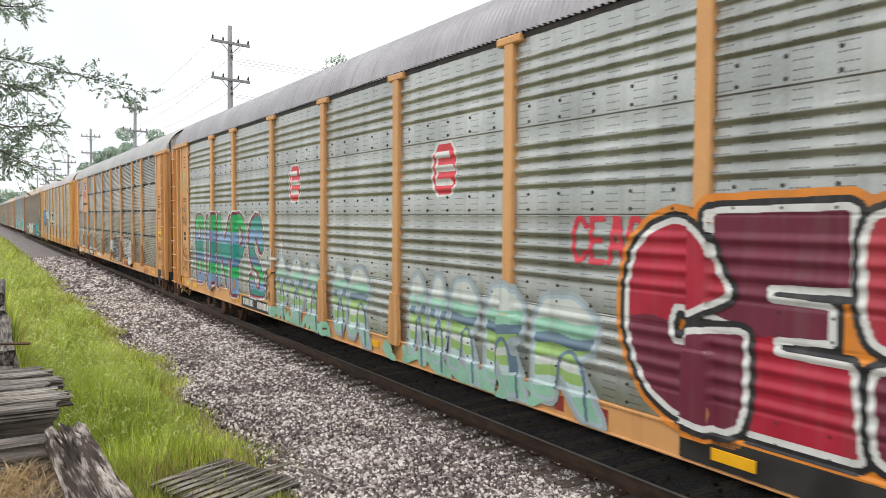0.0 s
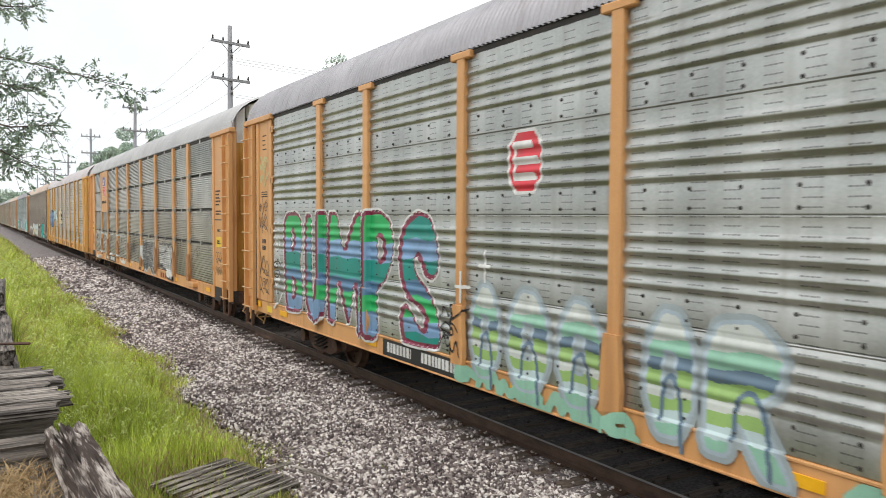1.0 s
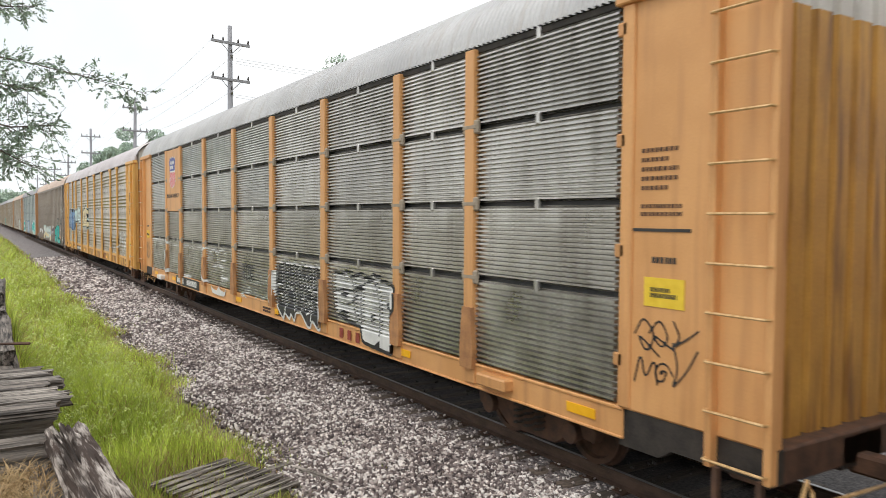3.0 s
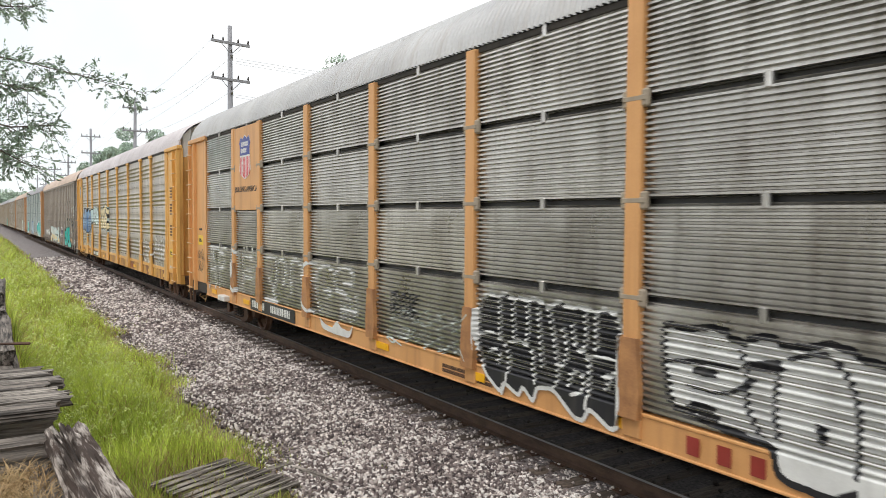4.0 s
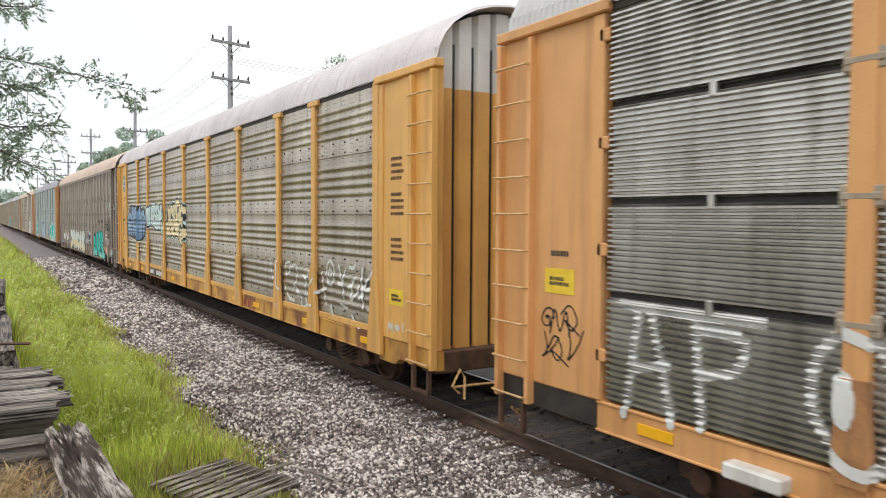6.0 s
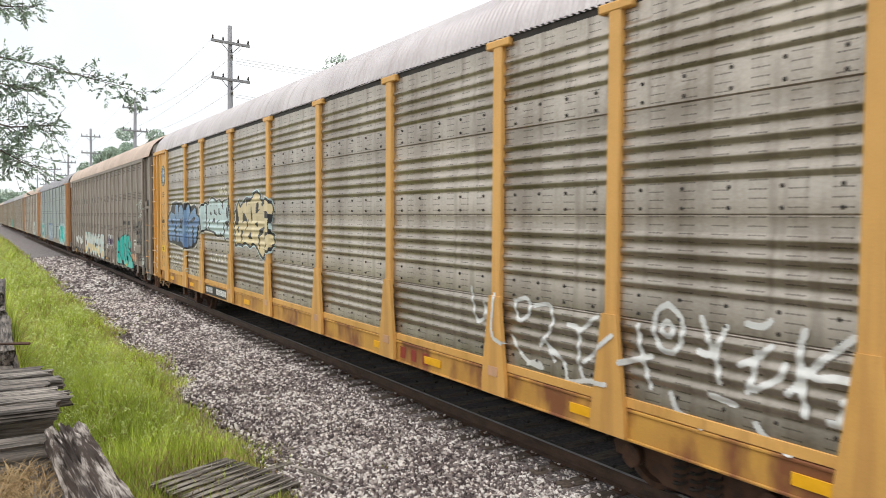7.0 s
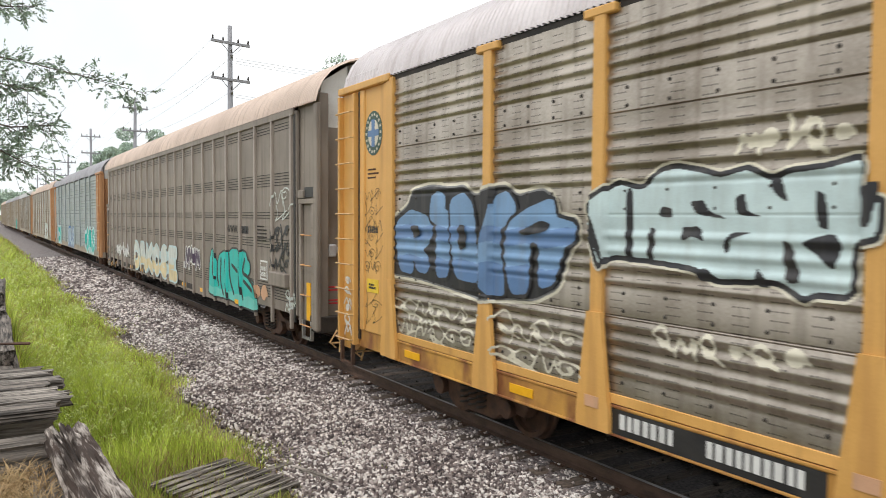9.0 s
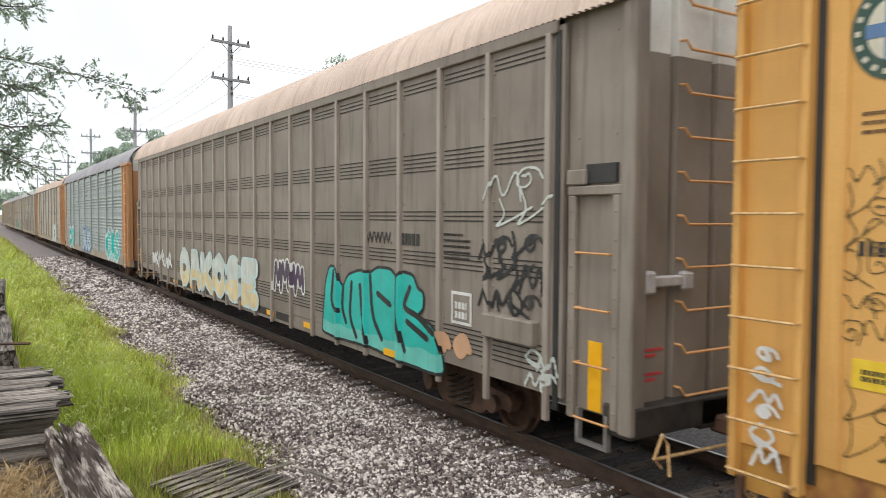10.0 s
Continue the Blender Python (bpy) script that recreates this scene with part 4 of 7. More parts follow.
def timber(name, length, width, height, seed, rough=1.0):
    """A weathered squared timber along y: split grain, worn edges, ragged ends."""
    ny, nx = max(8, int(length / 0.04)), 21
    ring = []
    for k in range(nx):
        ring.append((-0.5 + k / (nx - 1), 0.5))
    for k in range(1, 6):
        ring.append((0.5, 0.5 - k / 6))
    for k in range(nx):
        ring.append((0.5 - k / (nx - 1), -0.5))
    for k in range(1, 6):
        ring.append((-0.5, -0.5 + k / 6))
    v, m = [], len(ring)
    for j in range(ny + 1):
        y = -length / 2 + length * j / ny
        for a, (u, w) in enumerate(ring):
            groove = noise.noise(Vector((u * 14 + seed, w * 14, y * 0.9))) + 0.5 * noise.noise(Vector((u * 40 + seed, w * 40, y * 2.2)))
            big = noise.noise(Vector((seed * 3.1, u * 1.5 + w, y * 1.7)))
            crack = max(0.0, 0.16 - abs(noise.noise(Vector((u * 5 + seed, w * 5, y * 0.5 + 7)))))
            if rough > 2:  # a split log: deep fibres and a torn end
                groove += 0.9 * noise.noise(Vector((u * 9 + seed, w * 9, y * 2.6)))
                crack *= 1.5
            cut = 1 - rough * (0.10 * max(groove, 0) + 0.8 * crack + 0.06 * abs(big) + (0.07 if abs(u) > 0.49 and abs(w) > 0.49 else 0))
            end = rough * 0.07 * noise.noise(Vector((u * 7, w * 7, seed + (0 if j < ny / 2 else 9)))) if j in (0, ny) else 0
            v.append((u * width * cut, y + end, w * height * cut))
    f = [(j * m + a, j * m + (a + 1) % m, (j + 1) * m + (a + 1) % m, (j + 1) * m + a) for j in range(ny) for a in range(m)]
    bm = bmesh.new()
    bv = [bm.verts.new(p) for p in v]
    for q in f:
        bm.faces.new([bv[i] for i in q])
    bm.faces.new(bv[:m][::-1])
    bm.faces.new(bv[-m:])
    return mesh_bm(name, bm)


def build_timbers():
    rows = [  # x, y, z of the middle, length, width, height, yaw, pitch, roughness, pale
        (0.46, 3.62, 1.88, 2.45, 0.225, 0.2, 1.5, -1.0, 2.1, True),
        (0.25, 6.3, 1.52, 2.7, 0.25, 0.19, 0.0, 0.0, 1.2, False),
        (-0.25, 6.3, 1.74, 2.7, 0.25, 0.19, 0.0, 0.0, 1.2, False),
        (0.16, 6.9, 1.72, 1.9, 0.24, 0.19, 0.0, 0.0, 1.2, False),
        (0.20, 9.05, 1.88, 2.5, 0.24, 0.18, -1.0, 0.6, 1.2, False),
        (-0.06, 9.1, 1.87, 2.5, 0.24, 0.18, 1.0, 0.6, 1.2, True),
        (0.22, 9.0, 1.68, 2.6, 0.24, 0.19, 0.0, 0.0, 1.2, False),
        (0.25, 11.8, 1.72, 2.5, 0.24, 0.19, 0.0, 0.0, 1.2, False),
        (0.22, 11.9, 1.92, 2.5, 0.24, 0.19, -1.2, 0.4, 1.3, False),
        (0.24, 12.2, 2.11, 2.2, 0.23, 0.18, -2.0, 0.4, 1.4, False),
        (0.33, 3.75, 1.66, 2.6, 0.24, 0.19, 0.0, 0.0, 1.2, False),
    ]
    for k, (x, y, z, ln, w, h, yaw, pitch, rough, pale) in enumerate(rows):
        solid("old_railway_tie", timber("old_railway_tie", ln, w, h, 3.7 * k + 1, rough), WOOD_SPLIT if k == 0 else WOOD_PALE if pale else WOOD_OLD,
              ("splintered silvery grey timber lying on the bank" if k == 0 else "weathered grey railway tie stacked along the bank"), "timber",
              "stacked old railway ties", at=pose(x, y, z, pitch, 0, yaw))
    for k in range(7):
        solid("plank", timber("plank", 1.5, 0.2, 0.07, 90 + k, 0.7), WOOD_PALE if k % 3 else WOOD_OLD, "weathered grey plank laid across the timbers", "plank",
              "planks of the timber deck", at=pose(-0.33 + 0.05 * ((k * 5) % 3), 5.28 + 0.212 * k, 1.955 + 0.006 * (k % 2), 0, 1.0, -90 + (k * 7) % 4 - 1.5))
    solid("old_railway_tie", timber("old_railway_tie", 1.7, 0.24, 0.2, 99, 1.3), WOOD_OLD, "dark weathered railway tie under the planks", "timber",
          "stacked old railway ties", at=pose(-0.52, 4.88, 1.775, 0, 0, -88))
    # Extra tie added to make the hollow under the planks look dark.
    solid("old_railway_tie", timber("old_railway_tie", 1.8, 0.24, 0.19, 103, 1.3), WOOD_OLD, "added dark railway tie filling the shaded hollow under the planks", "timber",
          "stacked old railway ties", at=pose(-0.5, 5.45, 1.79, 0, 0, -91))
    solid("iron_rod", mesh_bm("iron_rod", tube([(-0.6, 8.2, 1.975), (0.0, 8.15, 1.975), (0.42, 7.95, 1.975)], 0.014, 6)), RUST, "thin rusty iron rod lying on the timbers", "rod")
    for k, (x, y, rz, ln) in enumerate(((3.45, 8.25, 20, 0.75), (3.12, 8.75, -75, 0.42), (3.35, 7.2, 60, 0.5), (5.25, 5.6, 75, 0.6))):
        solid("broken_board", timber("broken_board", ln, 0.09, 0.03, 40 + k, 0.8), WOOD_PALE, "bleached broken board lying on the ballast edge", "board",
              "loose boards", at=pose(x, y, 0.06 + (0.07 if x > 5 else 0), 0, 3, rz))
    solid("metal_scrap", mesh_bm("metal_scrap", box((-0.16, -0.1, 0), (0.16, 0.1, 0.03), 0.01)), RUST, "flat rusty scrap lying in the grass", "scrap", at=pose(1.25, 8.75, 0.03, 3, 4, 25))


def build_pallet():
    pal = thing("wooden_pallet", "weathered grey slatted wooden pallet lying in the grass", "pallet", at=pose(2.38, 8.38, 0.0, 1.5, -1, 23.3))
    slat = [timber("slat", 1.08, 0.088, 0.022, 60 + k, 0.7) for k in range(3)]
    runner = timber("runner", 1.35, 0.05, 0.09, 71, 0.6)
    for x in (-0.48, 0, 0.48):
        part("runner", runner, WOOD_OLD, pal, "", pose(x, 0, 0.055))
    for k in range(10):
        part("slat", slat[k % 3], WOOD_PALE, pal, "", pose(0.02 * ((k * 7) % 3 - 1), 0.62 - k * 0.138, 0.112 + 0.006 * (k % 2), 0, 0, 90 + 1.5 * ((k * 5) % 3 - 1)))


# ---- trees, poles, wires ----
def leaf_cloud(rng, centers, radius, count, size, squash=0.75):
    """Small folded leaves scattered through clumps, as one mesh."""
    c = centers[rng.integers(0, len(centers), count)]
    p = rng.normal(size=(count, 3))
    p /= np.linalg.norm(p, axis=1)[:, None]
    p = c + p * (radius * rng.uniform(0.35, 1.0, count) ** 0.6)[:, None] * [1, 1, squash]
    s = size * rng.uniform(0.6, 1.3, count)
    base = np.array([[0, -0.5, 0], [0.24, -0.05, 0.05], [0, 0.5, 0], [-0.24, -0.05, 0.05]])
    v = np.einsum("nij,kj->nki", random_turns(rng, count), base) * s[:, None, None] + p[:, None]
    return v.reshape(-1, 3), (4 * np.arange(count)[:, None] + [0, 1, 2, 3])


def far_tree(x, y, height, spread, seed, count, size, label):
    rng = np.random.default_rng(seed)
    tree = thing("tree", label, "tree", "trees beyond the track", pose(x, y, 0))
    bm = tube([(0, 0, -0.2), (0.1, 0, height * 0.25), (0, 0.1, height * 0.5), (0.1, 0, height * 0.8)], [0.035 * height, 0.026 * height, 0.018 * height, 0.006 * height], 8)
    cents = []
    for k in range(9):
        a, r, z = k * 2.4, spread * rng.uniform(0.35, 0.8), height * rng.uniform(0.5, 0.9)
        tip = (math.cos(a) * r, math.sin(a) * r, z)
        add_tube(bm, [(0, 0, height * (0.3 + 0.04 * k)), (tip[0] * 0.5, tip[1] * 0.5, z - 0.08 * height), tip], [0.012 * height, 0.008 * height, 0.003 * height], 5)
        cents.append(tip)
    for k in range(26):
        a, r = rng.uniform(0, 6.28), spread * math.sqrt(rng.random())
        cents.append((math.cos(a) * r, math.sin(a) * r, height * (0.48 + 0.46 * (1 - (r / spread) ** 2) * rng.uniform(0.4, 1.0))))
    part("trunk", mesh_bm("trunk", bm), BARK, tree, "bark-covered trunk with limbs")
    v, f = leaf_cloud(rng, np.array(cents), spread * 0.26, count, size)
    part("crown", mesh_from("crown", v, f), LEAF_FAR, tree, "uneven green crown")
    return tree


def near_tree():
    """A tree on the bank whose boughs hang into the view."""
    rng = np.random.default_rng(21)
    tree = thing("tree", "leafy tree on the bank with drooping boughs", "tree", at=pose(-2.6, 11.2, 1.6))
    o = np.array((-2.6, 11.2, 1.6))
    bm = tube([(0, 0, -0.6), (0.05, 0, 1.0), (0.2, -0.05, 2.3), (0.3, 0.1, 4.0), (0.2, 0.2, 6.0)], [0.2, 0.17, 0.14, 0.1, 0.04], 10)
    boughs = [[(-2.4, 11.1, 4.3), (-1.2, 11.0, 5.3), (-0.05, 10.8, 5.2), (0.65, 10.4, 5.05), (1.2, 10.0, 4.88), (1.82, 9.6, 4.68)],
              [(-2.3, 11.1, 5.2), (-1.0, 10.95, 6.0), (-0.04, 10.85, 5.9), (0.35, 10.6, 5.75), (0.66, 10.4, 5.74)],
              [(-2.4, 11.1, 4.0), (-1.2, 10.9, 4.9), (-0.06, 10.8, 4.9), (0.35, 10.5, 4.78), (0.62, 10.3, 4.7)],
              [(-2.4, 11.1, 3.6), (-1.2, 10.9, 4.5), (-0.07, 10.8, 4.4), (0.4, 10.5, 4.27), (0.9, 10.2, 4.3)],
              [(-2.4, 11.1, 3.4), (-1.2, 10.9, 4.2), (-0.07, 10.8, 4.1), (0.28, 10.5, 3.98), (0.6, 10.3, 3.78)]]
    leaves_v, leaves_f, twigs = [], [], bmesh.new()

    def leaf(p, d, size):
        """A lance-shaped leaf folded along its rib."""
        d = Vector(d).normalized()
        s = d.cross(Vector((rng.normal(), rng.normal(), rng.normal()))).normalized()
        nrm = d.cross(s) * 0.06
        i = len(leaves_v)
        p = Vector(p)
        w = size * 0.25
        leaves_v.extend([p, p + d * size * 0.35 + s * w + nrm * size, p + d * size, p + d * size * 0.35 - s * w + nrm * size])
        leaves_f.append((i, i + 1, i + 2, i + 3))
    for bi, b in enumerate(boughs):
        pts = [Vector(np.array(q) - o) for q in b]
        add_tube(bm, pts, [0.05, 0.03, 0.012, 0.008, 0.005, 0.003][:len(pts)] if len(pts) == 6 else [0.05, 0.035, 0.02, 0.01, 0.004], 6)
        for j in range(1, len(pts) - 1):
            n = 14 if j == 1 else 24
            if bi == 0 and j >= 3:
                n = 14
            for k in range(n):
                a = pts[j].lerp(pts[j + 1], k / n)
                spread = 0.3 if not (bi == 0 and j >= 2) else 0.15
                if bi == 1:
                    spread = 0.14
                d = Vector((rng.normal(0.35, 0.6), rng.normal(0, 0.6), rng.normal(-0.1, 0.75))).normalized()
                ln = spread * rng.uniform(0.6, 1.5)
                mid, tip = a + d * ln * 0.5, a + d * ln + Vector((0, 0, -0.25 * ln))
                add_tube(twigs, [a, mid, tip], [0.004, 0.003, 0.0015], 3)
                for shoot in range(2 if bi == 1 else 3):
                    s0 = a.lerp(tip, rng.uniform(0.1, 1.0))
                    sd = (d * 0.8 + Vector((rng.normal(0, 0.6), rng.normal(0, 0.6), rng.normal(-0.15, 0.5)))).normalized()
                    across = sd.cross(Vector((rng.normal(0, 0.3), rng.normal(0, 0.3), 1))).normalized()
                    run = rng.uniform(0.08, 0.16)
                    for q in range(4):
                        p = s0 + sd * run * (q + 0.6) / 4
                        for hand in (-1, 1):
                            leaf(p, across * hand + sd * 0.75 + Vector((0, 0, rng.normal(-0.15, 0.2))), rng.uniform(0.035, 0.058))
                    leaf(s0 + sd * run, sd, 0.05)
    part("trunk", mesh_bm("trunk", bm), BARK, tree, "bark-covered trunk with limbs")
    tagged(part("brushwood", mesh_bm("brushwood", twigs), BARK, tree), kind="stuff")
    tagged(part("leaves", mesh_from("leaves", [tuple(v) for v in leaves_v], leaves_f), LEAF, tree, "narrow pointed green leaves"), kind="stuff")


POLE_XY = [(12.8, 43.5), (12.8, 74.8), (12.8, 104.9), (12.8, 134.0), (12.8, 156.2), (12.8, 178.5), (12.8, 201.0)]


def build_poles():
    shaft = mesh_bm("shaft", tube([(0, 0, -0.5), (0, 0, 5), (0.02, 0, 14.3)], [0.2, 0.18, 0.13], 10), True)
    arm = mesh_bm("crossarm", box((-1.15, -0.06, -0.075), (1.15, 0.06, 0.075), 0.012))
    short = mesh_bm("crossarm", box((-0.06, -0.75, -0.07), (0.06, 0.75, 0.07), 0.012))
    brace = mesh_bm("brace", add_tube(tube([(-0.6, -0.07, -0.05), (-0.02, -0.12, -0.65)], 0.022, 4), [(0.6, -0.07, -0.05), (0.02, -0.12, -0.65)], 0.022, 4))
    bm = bmesh.new()
    for r, z in ((0.05, 0.0), (0.065, 0.06), (0.045, 0.1), (0.06, 0.15), (0.03, 0.2)):
        bmesh.ops.create_cone(bm, cap_ends=True, segments=8, radius1=r, radius2=r * 0.7, depth=0.06, matrix=pose(0, 0, z))
    ins = mesh_bm("insulator", bm)
    for k, (x, y) in enumerate(POLE_XY):
        top = 14.3 if k < 3 else 12.7
        pole = thing("utility_pole", "grey wooden utility pole with two crossarms", "utility pole", "poles along the track", pose(x, y, top - 14.3, 0, 0.8 * (k % 2), 0))
        part("shaft", shaft, POLE_WOOD, pole)
        for z in (13.27, 11.15):
            a = part("crossarm", arm, POLE_WOOD, pole, "", pose(0, -0.18, z, 0, 2.2 if k == 0 else 0, 3))
            part("brace", brace, POLE_WOOD, a)
            for ix in (-1.05, -0.45, 0.45, 1.05):
                part("insulator", ins, DARK, a, "", pose(ix, 0, 0.1 if ix in (1.05, -1.05) else 0.08))
            if k in (0, 3):
                b = part("crossarm", short, POLE_WOOD, pole, "", pose(0.12, 0, z - 0.75, 0, 0, -18))
                for iy in (-0.65, 0.65):
                    part("insulator", ins, DARK, b, "", pose(0, iy, 0.08))
    # lines from pole to pole, and off to the right behind the train
    def wire(a, b, sag, label):
        pts = [Vector(a).lerp(Vector(b), t / 12) - Vector((0, 0, sag * 4 * (t / 12) * (1 - t / 12))) for t in range(13)]
        solid("wire", mesh_bm("wire", tube(pts, 0.008, 4)), CABLE, label, "wire", "overhead wires")
    for (x0, y0), (x1, y1) in zip(POLE_XY, POLE_XY[1:]):
        for z in (13.4, 11.3):
            for dx in (-1.05, 1.05):
                wire((x0 + dx, y0, z), (x1 + dx, y1, z - (0.3 if y0 < 100 else 0.9)), 0.5, "thin dark overhead wire strung between wooden poles")
    for z in (12.35, 12.2, 12.05, 10.25, 10.1):
        wire((13.0, 43.0, z), (46.0, 25.0, z - 2.2), 0.9, "thin overhead wire leading off across the track")


near_tree()
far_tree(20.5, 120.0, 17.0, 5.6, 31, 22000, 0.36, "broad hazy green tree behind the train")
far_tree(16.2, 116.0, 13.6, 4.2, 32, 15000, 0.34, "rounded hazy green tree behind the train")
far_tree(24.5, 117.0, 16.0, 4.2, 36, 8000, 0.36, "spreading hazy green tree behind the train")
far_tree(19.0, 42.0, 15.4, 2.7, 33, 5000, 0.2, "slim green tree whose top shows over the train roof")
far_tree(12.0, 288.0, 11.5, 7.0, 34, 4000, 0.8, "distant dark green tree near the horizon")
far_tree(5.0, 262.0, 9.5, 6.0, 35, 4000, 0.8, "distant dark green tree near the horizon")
build_poles()
build_timbers()
build_pallet()
build_grass()


# ---- paint on the cars: spray pieces, tags, emblems, marks ----
STROKES = {
    "A": [[(0, 0), (0.35, 1), (0.6, 1), (0.95, 0)], [(0.2, 0.38), (0.78, 0.38)]],
    "B": [[(0, 0), (0, 1), (0.6, 1), (0.82, 0.85), (0.76, 0.62), (0.5, 0.52), (0, 0.52)], [(0.5, 0.52), (0.86, 0.4), (0.9, 0.16), (0.65, 0), (0, 0)]],
    "C": [[(0.9, 0.82), (0.65, 1), (0.3, 1), (0.03, 0.75), (0, 0.3), (0.28, 0), (0.65, 0), (0.9, 0.2)]],
    "D": [[(0, 0), (0, 1), (0.5, 1), (0.88, 0.7), (0.88, 0.3), (0.5, 0), (0, 0)]],
    "E": [[(0.88, 1), (0, 1), (0, 0), (0.9, 0)], [(0, 0.5), (0.7, 0.5)]],
    "H": [[(0, 0), (0, 1)], [(0.85, 0), (0.85, 1)], [(0, 0.5), (0.85, 0.5)]],
    "I": [[(0.35, 0), (0.35, 1)]],
    "K": [[(0, 0), (0, 1)], [(0.85, 1), (0.08, 0.45), (0.9, 0)]],
    "L": [[(0, 1), (0, 0.05), (0.8, 0)]],
    "M": [[(0, 0), (0.06, 1), (0.46, 0.3), (0.86, 1), (0.94, 0)]],
    "O": [[(0.45, 1), (0.08, 0.8), (0, 0.35), (0.3, 0), (0.65, 0), (0.92, 0.35), (0.85, 0.8), (0.45, 1)]],
    "P": [[(0, 0), (0, 1), (0.6, 1), (0.88, 0.84), (0.86, 0.6), (0.6, 0.45), (0, 0.45)]],
    "R": [[(0, 0), (0, 1), (0.6, 1), (0.86, 0.84), (0.8, 0.6), (0.5, 0.5), (0, 0.5)], [(0.4, 0.5), (0.92, 0)]],
    "S": [[(0.88, 0.8), (0.65, 1), (0.28, 1), (0.03, 0.8), (0.18, 0.58), (0.7, 0.42), (0.92, 0.2), (0.68, 0), (0.25, 0), (0, 0.18)]],
    "T": [[(0, 1), (0.95, 1)], [(0.47, 1), (0.47, 0)]],
    "U": [[(0, 1), (0, 0.22), (0.25, 0), (0.68, 0), (0.9, 0.22), (0.9, 1)]],
    "X": [[(0, 0), (0.9, 1)], [(0, 1), (0.9, 0)]],
}


SQUARE = "EHTLIKXAM"


def rounded(line):
    """Cuts the corners of a line twice."""
    p = [np.array(q, float) for q in line]
    for _ in range(2):
        if len(p) < 3:
            break
        q = [p[0]]
        for a, b in zip(p, p[1:]):
            q += [a * 0.78 + b * 0.22, a * 0.22 + b * 0.78]
        p = q + [p[-1]]
    return p


def lettering(text, y_left, z, width, height, gap, slant=0.0, wave=0.0):
    """Strokes on the car's side for a row of letters; the side is read towards falling y."""
    out = []
    for k, ch in enumerate(text):
        for line in STROKES.get(ch, []):
            pts = line if ch in SQUARE else rounded(line)
            up = wave * math.sin(k * 2.1)
            out.append(np.array([(y_left - k * (width + gap) - p[0] * width - slant * p[1] * height, z + up + p[1] * height) for p in pts]))
    return out


def scribble(seed, y0, y1, z0, z1, count, wide=1.0):
    """A run of loose handwriting that spells nothing: loops and strokes that lean forward."""
    rng = random.Random(seed)
    out, h = [], z1 - z0
    step = (y1 - y0) / count
    for k in range(count):
        y, base, top = y0 + k * step, z0 + h * rng.uniform(0.0, 0.2), z0 + h * rng.uniform(0.65, 1.0)
        mid = (base + top) / 2
        shape = rng.randrange(4)
        y, step_w = y - (wide - 1) * step * 0.4, step * wide
        if shape == 0:
            pts = [(y + step_w * (0.45 + 0.4 * (1 - a / 11) * math.cos(a)), mid + 0.42 * (top - base) * (1 - a / 11) * math.sin(a)) for a in range(11)]
        elif shape == 1:
            pts = [(y, base), (y + step_w * 0.25, top), (y + step_w * 0.5, base), (y + step_w * 0.75, top), (y + step_w * 0.95, base)]
        elif shape == 2:
            pts = [(y + step_w * 0.3, top + 0.1 * h), (y + step_w * 0.5, mid), (y + step_w * 0.2, base), (y + step_w * 0.7, mid), (y + step_w * 1.1, top)]
        else:
            pts = [(y, mid), (y + step_w * 0.35, top), (y + step_w * 0.75, mid), (y + step_w * 0.4, base), (y, mid), (y + step_w * 0.9, base)]
        out.append(np.array(rounded([(p + rng.uniform(-0.08, 0.08) * step_w, q + rng.uniform(-0.05, 0.05) * h) for p, q in pts])))
    return out


def rows_of(seed, y0, y1, z0, z1, rows, count):
    """Several short lines of handwriting, one above the other."""
    h = (z1 - z0) / rows
    return [q for k in range(rows) for q in scribble(seed + k, y0, y1, z0 + (k - 0.15) * h, z0 + (k + 1.2) * h, count, 1.7)]


def side_surface(style, post):
    zs, ds = PROFILE[style]

    def surf(y, z):
        x = FACE + 0.02 - np.interp(z, zs, ds)
        if style == "flat":
            near = np.abs((y + 10.9) / 1.15 - np.round((y + 10.9) / 1.15)) * 1.15 < 0.06
            return np.where(near, FACE - 0.035, FACE + 0.012)
        x = np.where(z < 1.03, FACE - 0.017, x)
        gap = np.min(np.abs(y[..., None] - np.array(POSTS)), -1)
        half = np.full_like(z, 0.1)
        front = np.full_like(z, FACE - 0.064)
        if post == "wide":
            half = np.where(z < 1.95, 0.1 + 0.14 * np.clip((1.95 - z) / 1.07, 0, 1), half)
            front = np.where(z < 1.95, FACE - 0.078, front)
        if post == "small":
            half = np.where(z < 1.75, 0.14, half)
            front = np.where(z < 1.75, FACE - 0.088, front)
        x = np.where((gap < half + 0.012) & (z > 0.7), front, x)
        return np.where(np.abs(y) > 11.64, FACE - 0.003, x)
    return surf


